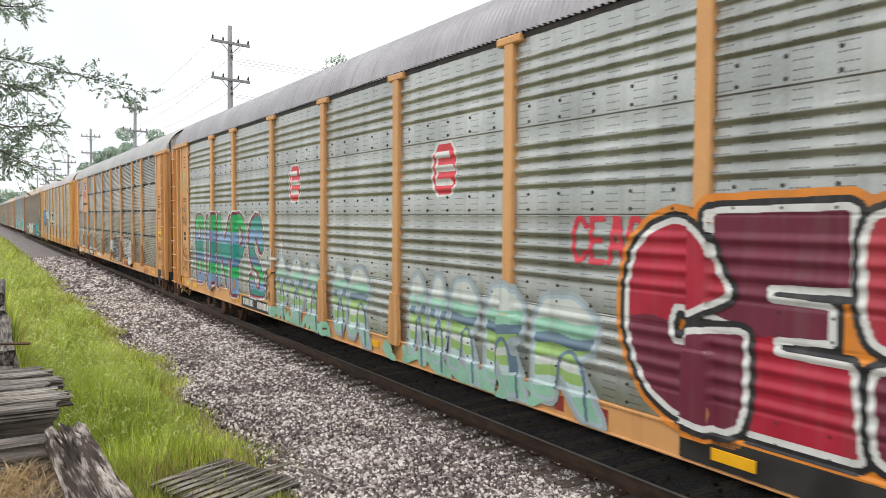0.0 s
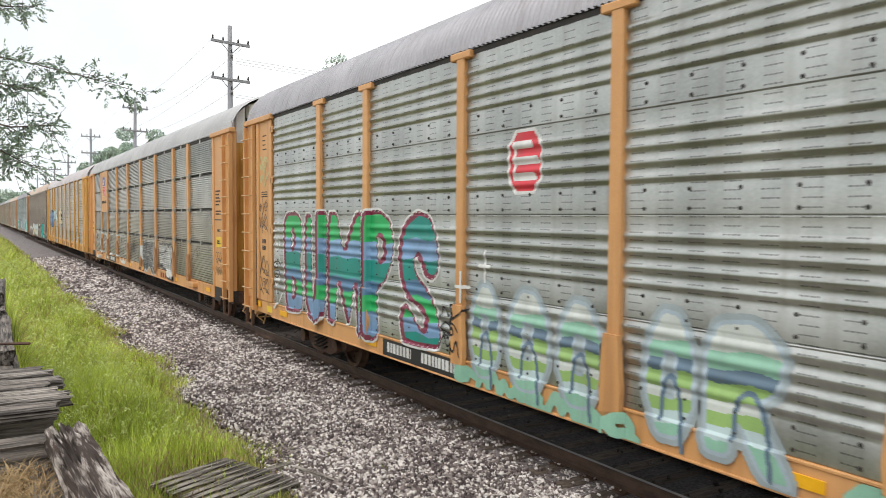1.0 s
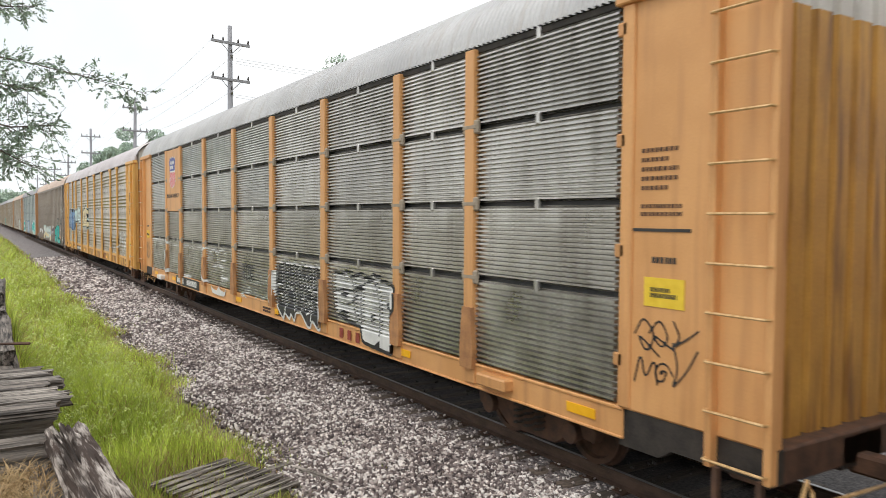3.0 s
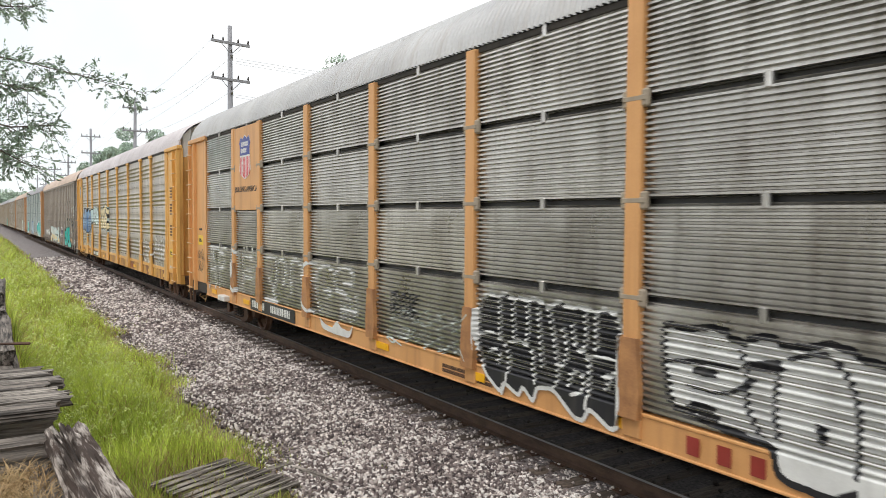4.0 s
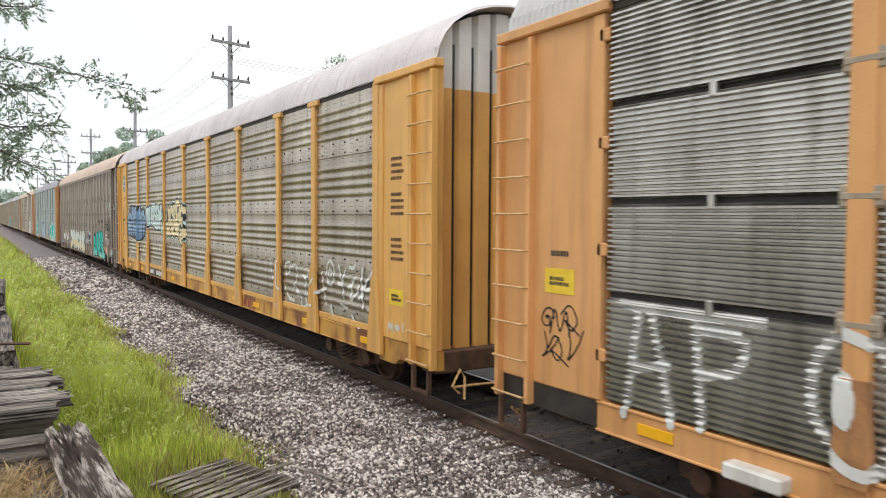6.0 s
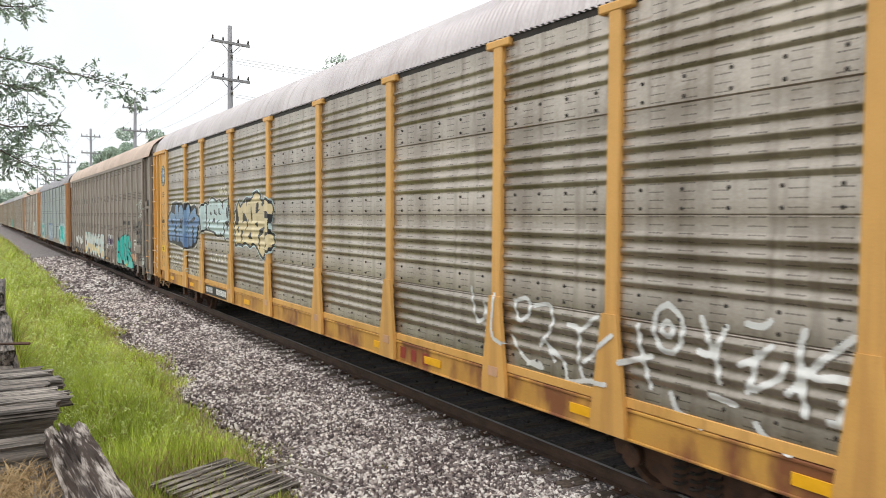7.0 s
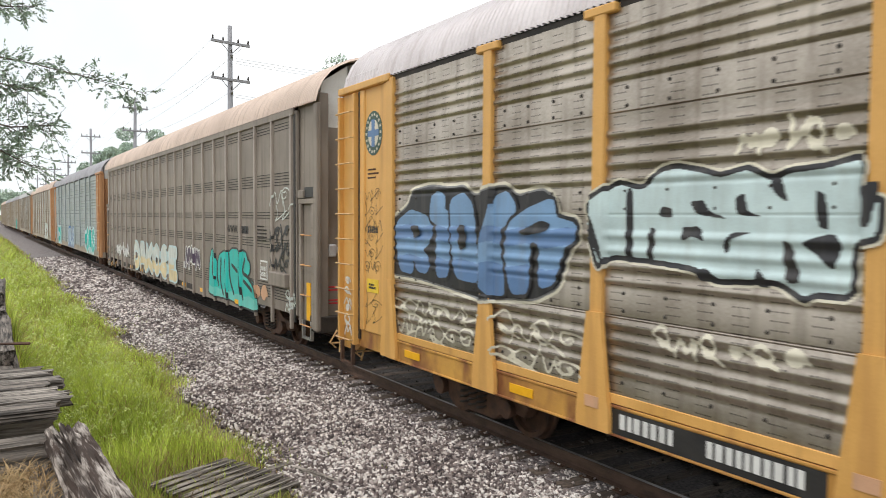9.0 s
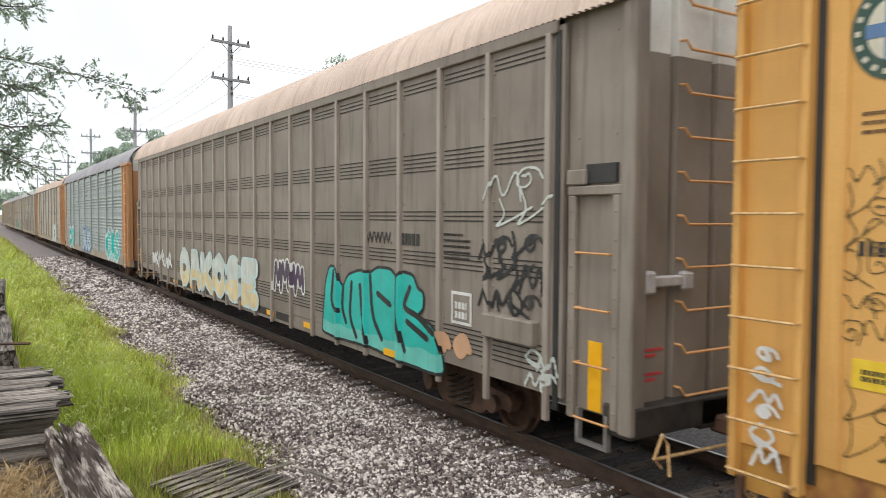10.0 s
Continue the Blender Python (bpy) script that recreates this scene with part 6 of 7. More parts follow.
def paint_b():
    s = side_surface("fine", "small")
    blot = glyph(-1.55, 0.75, [(-0, 0.88), (0.04, 1.11), (0.22, 1.22), (0.4, 1.16), (0.57, 1.26), (0.72, 1.17), (0.86, 1.22), (1, 1.19), (1.16, 1.24), (1.34, 1.15), (1.48, 1.19), (1.58, 1.26), (1.72, 1.17), (1.9, 1.22), (2.02, 1.19), (2.11, 1.17), (2.28, 1.24), (2.42, 1.19), (2.5, 0.99), (2.52, 0.71), (2.55, 0.28), (2.48, 0.05), (2.4, -0), (2.08, 0.16), (1.99, 0), (1.84, 0.01), (1.5, 0.25), (1.22, 0.21), (1.15, 0.02), (0.96, 0.17), (0.88, 0.04), (0.59, 0.15), (0.51, 0.01), (0.2, 0.19), (0, 0.5)])
    top = area_piece(car_b, s, [blot], [(0.03, S_WHITE, {}), (-0.02, S_BLACK, {})], "black bubble-letter graffiti with white edges")[0]
    paint(car_b, hand_lines(-1.55, 0.74,
        [(0, 0.67), (0.32, 0.75), (0.54, 0.66), (0.67, 0.51), (0.64, 0.2), (0.55, -0)],
        [(0.24, 0.49), (0.41, 0.55), (0.5, 0.47), (0.42, 0.37)],
        [(0.45, 1.17), (0.47, 0.9), (0.46, 0.65)],
        [(0.72, 1.17), (0.74, 0.93), (0.76, 0.73)],
        [(0.67, 0.66), (0.91, 0.73), (1.14, 0.59), (1.11, 0.42), (1.18, 0.26)],
        [(1, 1.19), (1.02, 0.86), (0.99, 0.74)],
        [(1.2, 1.14), (1.24, 0.78), (1.29, 0.46)],
        [(1.38, 1.16), (1.49, 0.82), (1.57, 0.41), (1.5, 0.26)],
        [(1.62, 0.95), (1.72, 0.76), (1.66, 0.54), (1.53, 0.51)],
        [(1.78, 1.03), (1.82, 0.78), (1.98, 0.73), (2, 1.01), (1.97, 1.16)],
        [(2.14, 1.19), (2.15, 0.79)],
        [(1.98, 0.7), (2.3, 0.74), (2.51, 0.71)],
        [(2.04, 0.72), (2.07, 0.42), (2.02, 0.15)],
        [(1.74, 0.34), (1.76, 0.48), (1.89, 0.53), (1.98, 0.45), (1.96, 0.31), (1.8, 0.25)],
        [(2.25, 0.51), (2.3, 0.57), (2.36, 0.51), (2.3, 0.42)],
        [(2.36, 0.53), (2.54, 0.72)]), 0.024, S_WHITE, s, 0.011, name="paint_line", parent=top)
    white = glyph(-4.6, 0.78, [(-0, 1.14), (0.23, 1.11), (0.58, 1.18), (0.83, 1.05), (0.92, 1.12), (1.06, 1.17), (1.21, 1.1), (1.46, 1.13), (1.62, 1.19), (1.94, 1.07), (2.24, 1.05), (2.39, 1.06), (2.4, 0.72), (2.26, 0.62), (2.2, 0.36), (2.28, 0), (1.88, 0.02), (1.23, 0.05), (1.17, 0.3), (0.88, 0.3), (0.64, 0.34), (0.11, 0.39), (0.01, 0.79)])
    top = area_piece(car_b, s, [white], [(0.05, S_BLACK, {}), (-0.01, S_WHITE, {})], "white bubble-letter graffiti with black edges")[0]
    marks(car_b, s, [
        glyph(-4.91, 1.5, [(0, 0.08), (0.23, 0.11), (0.32, 0.01), (0.06, -0)]),
        glyph(-4.87, 1.11, [(0.02, 0.16), (0.28, 0.17), (0.39, 0), (0, 0.03)]),
        glyph(-5.47, 1.66, [(0, 0.06), (0.3, 0.12), (0.38, 0.06), (0.31, 0.01), (0.03, 0)]),
        glyph(-6.1, 1.15, [(0, 0.2), (0.09, 0.19), (0.11, 0.03), (0.02, -0)]),
        glyph(-6.67, 1.45, [(0, 0.14), (0.19, 0.12), (0.32, 0.02), (0.18, -0), (0.01, 0)]),
        glyph(-6.74, 1.14, [(-0, 0.23), (0.11, 0.23), (0.12, 0), (0.01, 0.03)]),
        glyph(-5.94, 0.75, [(-0, 0.2), (0.11, 0.09), (0.31, 0.06), (0.53, 0.2), (0.52, 0.04), (0.18, 0)])], S_BLACK, 0.011, top)
    paint(car_b, hand_lines(-4.61, 1,
        [(1.17, 0.68), (1.13, 0.39), (1.18, 0.12)],
        [(1.27, 0.81), (1.55, 0.9), (1.71, 0.79), (1.83, 0.52), (1.83, -0)],
        [(-0, 0.58), (0.49, 0.65), (0.78, 0.64)],
        [(0.28, 0.39), (0.67, 0.38), (0.94, 0.56)],
        [(0.82, 0.8), (0.89, 0.58), (0.87, 0.34), (1.03, 0.11)]), 0.022, S_BLACK, s, 0.011, name="paint_line", parent=top)
    paint(car_b, hand_lines(11.39, 0.96,
        [(0.25, 1.06), (0.09, -0)],
        [(0.41, 1.03), (0.68, 0.03)],
        [(0.15, 0.47), (0.61, 0.57)],
        [(0.92, 1), (1.01, 0.08)],
        [(0.92, 0.97), (1.47, 0.97), (1.38, 0.63), (0.98, 0.55)],
        [(2.28, 1.13), (2.6, 1.04), (2.69, 0.56), (2.58, 0.08), (2.3, 0.12), (2.01, 0.46), (2.05, 0.92), (2.28, 1.13)],
        [(3.06, 1.2), (3.02, 0.61), (3.05, 0.15)],
        [(3.21, 0.99), (3.71, 0.97)],
        [(3.21, 0.67), (3.71, 0.67)],
        [(3.22, 0.48), (3.72, 0.48)],
        [(3.69, 1.2), (3.68, 0.93)],
        [(0, 1.11), (0.67, 1.09), (1.59, 1.1)]), 0.05, S_WHITE, s, 0.006, name="tag")
    marks(car_b, s, [glyph(9.18, 1.35, [(0, 0.48), (0.17, 0.44), (0.22, 0.19), (0.16, -0), (0.05, 0.04)])], S_WHITE, 0.006)
    paint(car_b, hand_lines(6.79, 1.06,
        [(-0, 0.93), (0.71, 0.99), (0.83, 0.75), (0.71, 0.37), (0.52, 0.27)],
        [(0.25, 0.53), (0.46, 0.33), (0.78, 0.01)],
        [(0.95, 0.9), (1.19, 1), (1.36, 0.67), (1.2, 0.43)],
        [(1.68, 0.9), (1.62, 0.56), (1.66, 0.3)],
        [(1.68, 0.94), (1.94, 1.01), (2.18, 0.86), (2.24, 0.58)],
        [(0.05, 0), (0.84, 0.02)],
        [(2.14, 0.95), (2.33, 0.78), (2.24, 0.26)]), 0.045, S_WHITE, s, 0.006, name="tag")
    paint(car_b, hand_lines(4.45, 1.07,
        [(0.43, 0.58), (0.63, 0.79), (0.9, 0.92), (1.2, 0.94), (1.4, 0.85), (1.51, 0.73), (1.48, 0.52)],
        [(0.69, 0.76), (0.6, 0.54), (0.64, 0.32), (0.85, 0.06)],
        [(1.06, 0.47), (1.27, 0.53), (1.35, 0.44), (1.14, 0.35)],
        [(1.47, 0.78), (1.72, 0.95), (2.02, 0.96), (2.25, 0.87), (2.2, 0.64), (1.97, 0.68), (1.88, 0.69)],
        [(1.51, 0.52), (1.8, 0.52), (2.04, 0.41)],
        [(2.04, 0.41), (1.92, 0.52), (1.7, 0.53)],
        [(1.8, 0.32), (1.78, 0.05)],
        [(1.95, 0.3), (1.99, 0.08)],
        [(2.15, 0.39), (2.16, 0.04)],
        [(2.36, 0.48), (2.4, 0.25), (2.32, 0.06)],
        [(1.8, 0.19), (2.32, 0.2)],
        [(0.08, 0.84), (0.25, 0.95), (0.59, 0.93)],
        [(0.03, 0.77), (-0, 0.27), (0.18, 0.05), (0.53, -0)]), 0.042, S_WHITE, s, 0.006, name="tag")
    marks(car_b, s, [glyph(3.62, 0.79, [(0, 0.25), (0.25, 0.14), (0.6, 0.11), (0.79, 0.27), (0.98, 0.16), (1.33, 0.13), (1.49, 0.29), (1.39, 0.07), (1.28, 0.01), (0.67, -0), (0.14, 0.03)])], S_WHITE, 0.006)
    paint(car_b, rows_of(31, 0.9, -1.2, 1.0, 1.6, 2, 6), 0.014, S_WHITE2, s, 0.006, name="tag")
    paint(car_b, lettering("ROK", 0.8, 1.4, 0.22, 0.35, 0.08), 0.03, S_BLACK, s, 0.008, name="tag")
    board = part("emblem_board", box((FACE - 0.04, 7.13, 3.06), (FACE + 0.03, 8.92, 5.06), 0.01), YELLOW, car_b, "orange board with a shield emblem")
    y0, z0, x = 8.03, 4.33, FACE - 0.044
    shield = [(0.0, 0.52), (0.17, 0.43), (0.3, 0.5), (0.42, 0.36), (0.36, 0.2), (0.38, -0.1), (0.42, -0.32), (0.3, -0.44), (0.0, -0.53)]
    outline = shield + [(-u, v) for u, v in shield[-2:0:-1]]
    em = part("shield", prism_yz([(y0 + u, z0 + v) for u, v in outline], x - 0.004, x), S_WHITE, board, "blue, white and red shield emblem")
    top = [(u * 0.97, v * 0.97) for u, v in outline if v > 0.0]
    top_r = [(u * 0.97, v * 0.97) for u, v in shield if v >= 0.2]
    top_all = top_r + [(0.36, 0.04), (-0.36, 0.04)] + [(-u, v) for u, v in top_r[::-1][:-1]]
    part("field", prism_yz([(y0 + u, z0 + v) for u, v in top_all], x - 0.008, x - 0.003), S_NAVY, board)
    for k in range(7):
        u = -0.33 + k * 0.11
        low = -0.5 + 0.2 * abs(u) if abs(u) < 0.3 else -0.42
        part("stripe", prism_yz([(y0 + u - 0.026, z0 + 0.0), (y0 + u + 0.026, z0 + 0.0), (y0 + u + 0.026, z0 + low), (y0 + u - 0.026, z0 + low)], x - 0.008, x - 0.003), S_DECAL_RED, board)
    bars(board, y0 + 0.26, y0 - 0.28, z0 + 0.25, z0 + 0.36, S_WHITE, x - 0.008, 1, 41, gap=0.05)
    bars(board, y0 + 0.28, y0 - 0.3, z0 + 0.1, z0 + 0.21, S_WHITE, x - 0.008, 1, 42, gap=0.05)
    writing(board, "BUILDING AMERICA", 8.83, 3.5, 0.19, BLACK, x, squeeze=0.98)
    reflectors(car_b, (10.9, 8.1, 3.1, 1.1, -1.5, -4.1, -7.2, -11.1))
    num = plate(car_b, 7.75, 4.9, 0.725, 1.0, BLACK, FACE - 0.016, "number_board", "black number board with white marks")
    bars(num, 7.6, 6.75, 0.79, 0.96, S_WHITE, FACE - 0.021, 1, 3, gap=0.05)
    bars(num, 6.35, 5.15, 0.79, 0.96, S_WHITE, FACE - 0.021, 1, 4, gap=0.05)
    for k in range(3):
        part("marking", box((FACE - 0.018 - 0.004, -5.04 - k * 0.33, 0.77), (FACE - 0.018 + 0.002, -4.90 - k * 0.33, 0.94)), S_RUSTRED, car_b)
    part("valve_box", box((FACE - 0.16, 9.5, 0.72), (FACE + 0.02, 10.05, 0.86), 0.02), WHITE, car_b, "paint-splashed metal box")
    part("valve_box", box((FACE - 0.14, -9.9, 0.8), (FACE + 0.02, -9.3, 0.95), 0.02), YELLOW, car_b)
    bars(car_b, -0.7, -1.9, 0.77, 0.9, RUST, FACE - 0.004, 2, 44)
    for sgn, y in ((1, 12.3), (-1, -12.2)):
        plate(car_b, y + 0.24, y - 0.24, 2.08, 2.36, LABEL_YELLOW, FACE - 0.004, "label_plate", "yellow printed label")
        bars(car_b, y + 0.16, y - 0.16, 2.17, 2.28, BLACK, FACE - 0.009, 2, 45)
        bars(car_b, y + 0.15, y - 0.15, 2.5, 2.58, BLACK, FACE - 0.004, 1, 46)
        paint(car_b, rows_of(47 + sgn, y + 0.3, y - 0.3, 1.3, 2.0, 2, 3), 0.011, S_BLACK, s, 0.004, name="tag", cell=(0.012, 0.012))
    bars(car_b, -11.9, -12.35, 3.2, 3.65, RUST, FACE - 0.004, 5, 48, gap=0.55)
    bars(car_b, -11.9, -12.4, 2.95, 3.1, RUST, FACE - 0.004, 2, 49, gap=0.5)
    plate(car_b, -11.75, -12.5, 2.80, 2.83, BLACK, FACE - 0.004, "seam")


def paint_c():
    s = side_surface("ribbed", "wide")
    blues = [(-1, 2.35, S_BLUE), (2.35, 2.6, S_BLUE3), (2.6, 2.8, S_BLUE), (2.8, 9, S_BLUE3)]
    top = area_piece(car_c, s, [glyph(11.66, 1.9, [(0, 0.91), (0.62, 1.17), (0.75, 1.39), (1.24, 1.45), (1.8, 1.4), (2.1, 1.42), (2.35, 1.28), (2.76, 1.37), (3.01, 1.39), (3.25, 1.26), (3.69, 1.33), (3.87, 1.25), (3.97, 1.01), (4.26, 0.99), (4.29, 0.81), (4.14, 0.68), (3.99, 0.27), (3.58, 0.09), (2.95, 0.05), (2.51, 0), (2.03, 0.05), (1.49, 0.1), (0.89, 0.15), (0.09, 0.16), (0.15, 0.52)])],
                     [(0.085, S_CREAM2, {}), (0.045, S_GREY_EDGE, {}), (0.02, S_BLACK, {})], "black cloud behind blue bubble letters with pale outline")[0]
    area_piece(car_c, s, [
        glyph(11.44, 2.1, [(-0, 0.71), (0.47, 0.92), (0.91, 0.83), (1.1, 0.71), (1.03, 0.51), (0.82, 0.36), (1.01, 0.16), (0.92, 0.03), (0.67, 0.05), (0.48, 0.42), (0.55, 0), (0.15, 0.02)]),
        glyph(10.41, 2.1, [(0.05, 1.11), (0.22, 1.17), (0.39, 1.1), (0.36, 0.93), (0.51, 0.86), (0.48, 0.02), (0.18, -0), (0.21, 0.72), (-0, 0.81)]),
        glyph(9.86, 2.09, [(-0, 1.06), (0.3, 1.15), (0.5, 1), (0.57, 0.62), (0.67, -0), (0.12, 0.03), (0.01, 0.6)]),
        glyph(9.1, 1.97, [(0.27, 1.2), (0.49, 1.26), (0.65, 1.11), (0.62, 0.91), (0.37, 0.86), (0.34, 0.64), (0.46, 0.02), (0.22, 0), (-0, 0.09), (0.03, 0.68), (0.16, 0.93)]),
        glyph(8.63, 2.02, [(0.07, 0.83), (0.45, 1), (0.87, 1.11), (0.92, 0.89), (1.23, 0.83), (1.23, 0.69), (1.05, 0.58), (0.89, 0.17), (0.65, 0.11), (0.68, 0.62), (0.46, 0.66), (0.44, 0.03), (0.13, -0), (-0, 0.47)])], [(0.075, S_BLACK, {}), (0.03, S_BLUE, {"bands": blues})], "blue bubble-letter graffiti", 0.0115)
    marks(car_c, s, [
        glyph(10.93, 2.61, [(0, 0.19), (0.25, 0.19), (0.28, 0.06), (0.09, 0)]),
        glyph(9.67, 2.47, [(0, 0.36), (0.18, 0.35), (0.23, 0.08), (0.03, 0)]),
        glyph(8.36, 2.71, [(-0, 0.05), (0.4, 0.19), (0.57, 0.15), (0.51, 0.06), (0.11, 0)])], S_BLACK, 0.04, top)
    top = area_piece(car_c, s, [glyph(7.26, 2.27, [(0, 0.82), (0.48, 1.04), (0.79, 0.96), (1, 1.13), (1.2, 1.16), (1.47, 1.11), (1.69, 1.05), (1.96, 1.11), (2.18, 1), (2.33, 1.06), (2.62, 1.08), (2.89, 1.14), (2.95, 1.06), (2.91, 0.83), (3.11, 0.81), (3.08, 0.51), (2.88, 0.46), (2.89, 0.13), (2.81, 0.05), (2.59, 0.06), (2.48, 0), (2.23, 0.13), (1.98, 0.11), (1.64, 0.09), (1.41, 0.19), (1.02, 0.22), (0.4, 0.25), (0.26, 0.12), (0.11, 0.5)])],
                     [(0.04, S_CREAM2, {}), (0.015, S_BLACK, {}), (-0.035, S_PALE, {})], "pale aqua graffiti letters with black edges")[0]
    marks(car_c, s, [
        glyph(7.21, 2.39, [(0, 0.54), (0.1, 0.57), (0.25, 0.25), (0.31, 0), (0.11, 0.31)]),
        glyph(6.67, 2.47, [(0, 0.74), (0.09, 0.77), (0.1, 0), (-0, 0.03)]),
        glyph(6.27, 2.93, [(0.06, 0.12), (0.18, 0.09), (0.18, 0), (0, 0.02)]),
        glyph(5.9, 2.92, [(0, 0.16), (0.15, 0.18), (0.23, 0.07), (0.44, 0), (0.08, 0.04)]),
        glyph(5.42, 2.94, [(0, 0.18), (0.09, 0.21), (0.12, 0.05), (0.29, 0), (0.01, 0.02)]),
        glyph(5.99, 2.71, [(0, 0.14), (0.21, 0.15), (0.27, 0), (0.14, 0.06), (0.02, -0)]),
        glyph(5.55, 2.6, [(0, 0.09), (0.09, 0.21), (0.31, 0.22), (0.09, 0.15), (0.06, 0)]),
        glyph(5.1, 3.05, [(0, 0.22), (0.1, 0.22), (0.17, 0), (0.03, 0.09)]),
        glyph(4.98, 2.41, [(-0, 0.35), (0.08, 0.33), (0.18, 0.01), (0.04, -0)]),
        glyph(4.72, 2.84, [(0, 0.32), (0.09, 0.29), (0.13, 0), (0.03, 0.03)]),
        glyph(4.84, 2.52, [(0, 0.22), (0.27, 0.31), (0.36, 0.23), (0.29, 0), (0.19, 0.1)]),
        glyph(5.23, 2.36, [(-0, 0.18), (0.11, 0.09), (0.16, 0), (0.04, 0)]),
        glyph(4.38, 2.87, [(-0, 0.01), (0.06, 0.32), (0.19, 0.34), (0.12, 0)]),
        glyph(5.83, 2.36, [(-0, 0.1), (0.13, 0.13), (0.29, 0.02), (0.05, 0)]),
        glyph(6.39, 2.49, [(0.02, 0.35), (0.1, 0.35), (0.08, -0), (-0, 0.02)])], S_BLACK, 0.012, top)
    top = area_piece(car_c, s, [glyph(4.07, 1.93, [(0.04, 1.09), (0.21, 1.15), (0.4, 1.41), (0.56, 1.23), (0.74, 1.34), (0.92, 1.36), (0.95, 1.44), (1.44, 1.41), (1.53, 1.53), (1.82, 1.59), (2.06, 1.5), (2.14, 1.36), (2.34, 1.35), (2.59, 1.4), (2.74, 1.37), (2.91, 1.24), (2.98, 1.14), (2.84, 0.95), (2.76, 0.78), (2.81, 0.63), (3.01, 0.59), (3.04, 0.34), (2.9, 0.33), (2.74, 0.18), (2.56, 0.2), (2.37, 0.13), (2.25, 0), (2.02, 0.09), (1.79, 0.25), (1.56, 0.33), (1.31, 0.23), (0.98, 0.33), (0.69, 0.25), (0.39, 0.28), (0.1, 0.22), (0.12, 0.56), (0, 0.73)])],
                     [(0.04, S_PALE, {}), (0.012, S_BLACK, {}), (-0.05, S_CREAM, {})], "cream graffiti letters with black spiky edges")[0]
    marks(car_c, s, [
        glyph(3.94, 2.65, [(0.07, 0.46), (0.2, 0.49), (0.34, 0.06), (0.1, 0.05), (0, 0), (0.04, 0.2)]),
        glyph(3.73, 2.47, [(0.04, 0.2), (0.15, 0.21), (0.08, 0), (-0, 0.09)]),
        glyph(3.35, 2.74, [(-0, 0), (0.03, 0.2), (0.14, 0.28), (0.35, 0.12), (0.42, 0.04), (0.18, 0.06)]),
        glyph(3.46, 2.29, [(0, 0.28), (0.18, 0.29), (0.08, 0), (0.01, -0)]),
        glyph(2.89, 2.38, [(-0, 0), (0.12, 0.19), (0.35, 0)]),
        glyph(3.11, 2.53, [(-0, 0), (0.14, 0.22), (0.28, 0.37), (0.21, 0.17)]),
        glyph(3.08, 3.11, [(-0, 0.2), (0.45, 0.21), (0.36, 0.15), (0.11, 0.15), (0.08, 0)]),
        glyph(2.7, 2.75, [(0.03, 0.47), (0.13, 0.11), (0.06, -0), (0, 0.16)]),
        glyph(2.33, 2.98, [(0, 0.01), (0, 0.15), (0.08, 0.25), (0.19, 0.27), (0.22, 0.17), (0.14, 0.08), (0.35, 0.12), (0.09, -0)]),
        glyph(2.38, 2.67, [(0, 0.07), (0.23, 0.13), (0.2, 0.01), (0.12, 0)]),
        glyph(2.17, 2.15, [(-0, 0.33), (0.18, 0.49), (0.55, 0.57), (0.36, 0.4), (0.12, 0.29), (0.14, 0.01), (0.09, 0)]),
        glyph(1.75, 2.36, [(-0, 0.01), (0.04, 0.11), (0.27, 0.21), (0.54, 0.21), (0.36, 0.14), (0.18, 0.09), (0.09, -0)]),
        glyph(1.7, 2.87, [(0, 0), (0.16, 0.16), (0.32, 0.17), (0.48, 0.06), (0.43, -0)]),
        glyph(1.58, 2.19, [(-0, -0), (0.22, 0.17), (0.18, 0.08), (0.07, 0.01)]),
        glyph(1.93, 3.12, [(0, 0.1), (0.38, 0.19), (0.2, 0.09), (0.03, -0)])], S_BLACK, 0.012, top)
    paint(car_c, rows_of(51, 11.5, 9.3, 1.12, 1.78, 2, 6) + rows_of(52, 8.8, 7.3, 1.12, 1.78, 2, 4), 0.018, S_CREAM2, s, 0.006, name="tag")
    paint(car_c, scribble(53, 6.3, 4.7, 1.65, 1.95, 6), 0.022, S_CREAM2, s, 0.006, name="tag")
    paint(car_c, scribble(58, 5.4, 4.4, 3.45, 3.75, 5), 0.025, S_CREAM2, s, 0.006, name="tag")
    paint(car_c, hand_lines(-6.45, 1.1,
        [(0, 0.91), (0.11, 0.44), (0.33, 0.55), (0.28, 0.78), (0.4, 0.4)],
        [(0.6, 0.88), (0.54, 0.34), (0.76, 0.28)],
        [(0.92, 0.83), (0.99, 0.55), (1.24, 0.72), (1.17, 0.89), (0.99, 0.84)],
        [(1.29, 0.8), (1.58, 0.86), (1.64, 0.62), (1.36, 0.31), (1.48, 0.46), (1.65, 0.21)],
        [(0.87, 0.39), (1.12, 0.13), (1.48, 0.08), (1.36, 0.16), (1.18, 0.1)],
        [(1.59, 0.34), (1.82, 0.24), (1.87, 0.04)],
        [(1.86, 0.65), (2.07, 0.64), (2.03, 0.27), (2.13, 0.09)],
        [(2.07, 0.61), (2.32, 0.8)],
        [(2.13, 0.28), (2.61, 0.64)],
        [(1.82, -0), (2.24, 0.1), (2.53, 0.12)]), 0.028, S_WHITE, s, 0.006, name="tag")
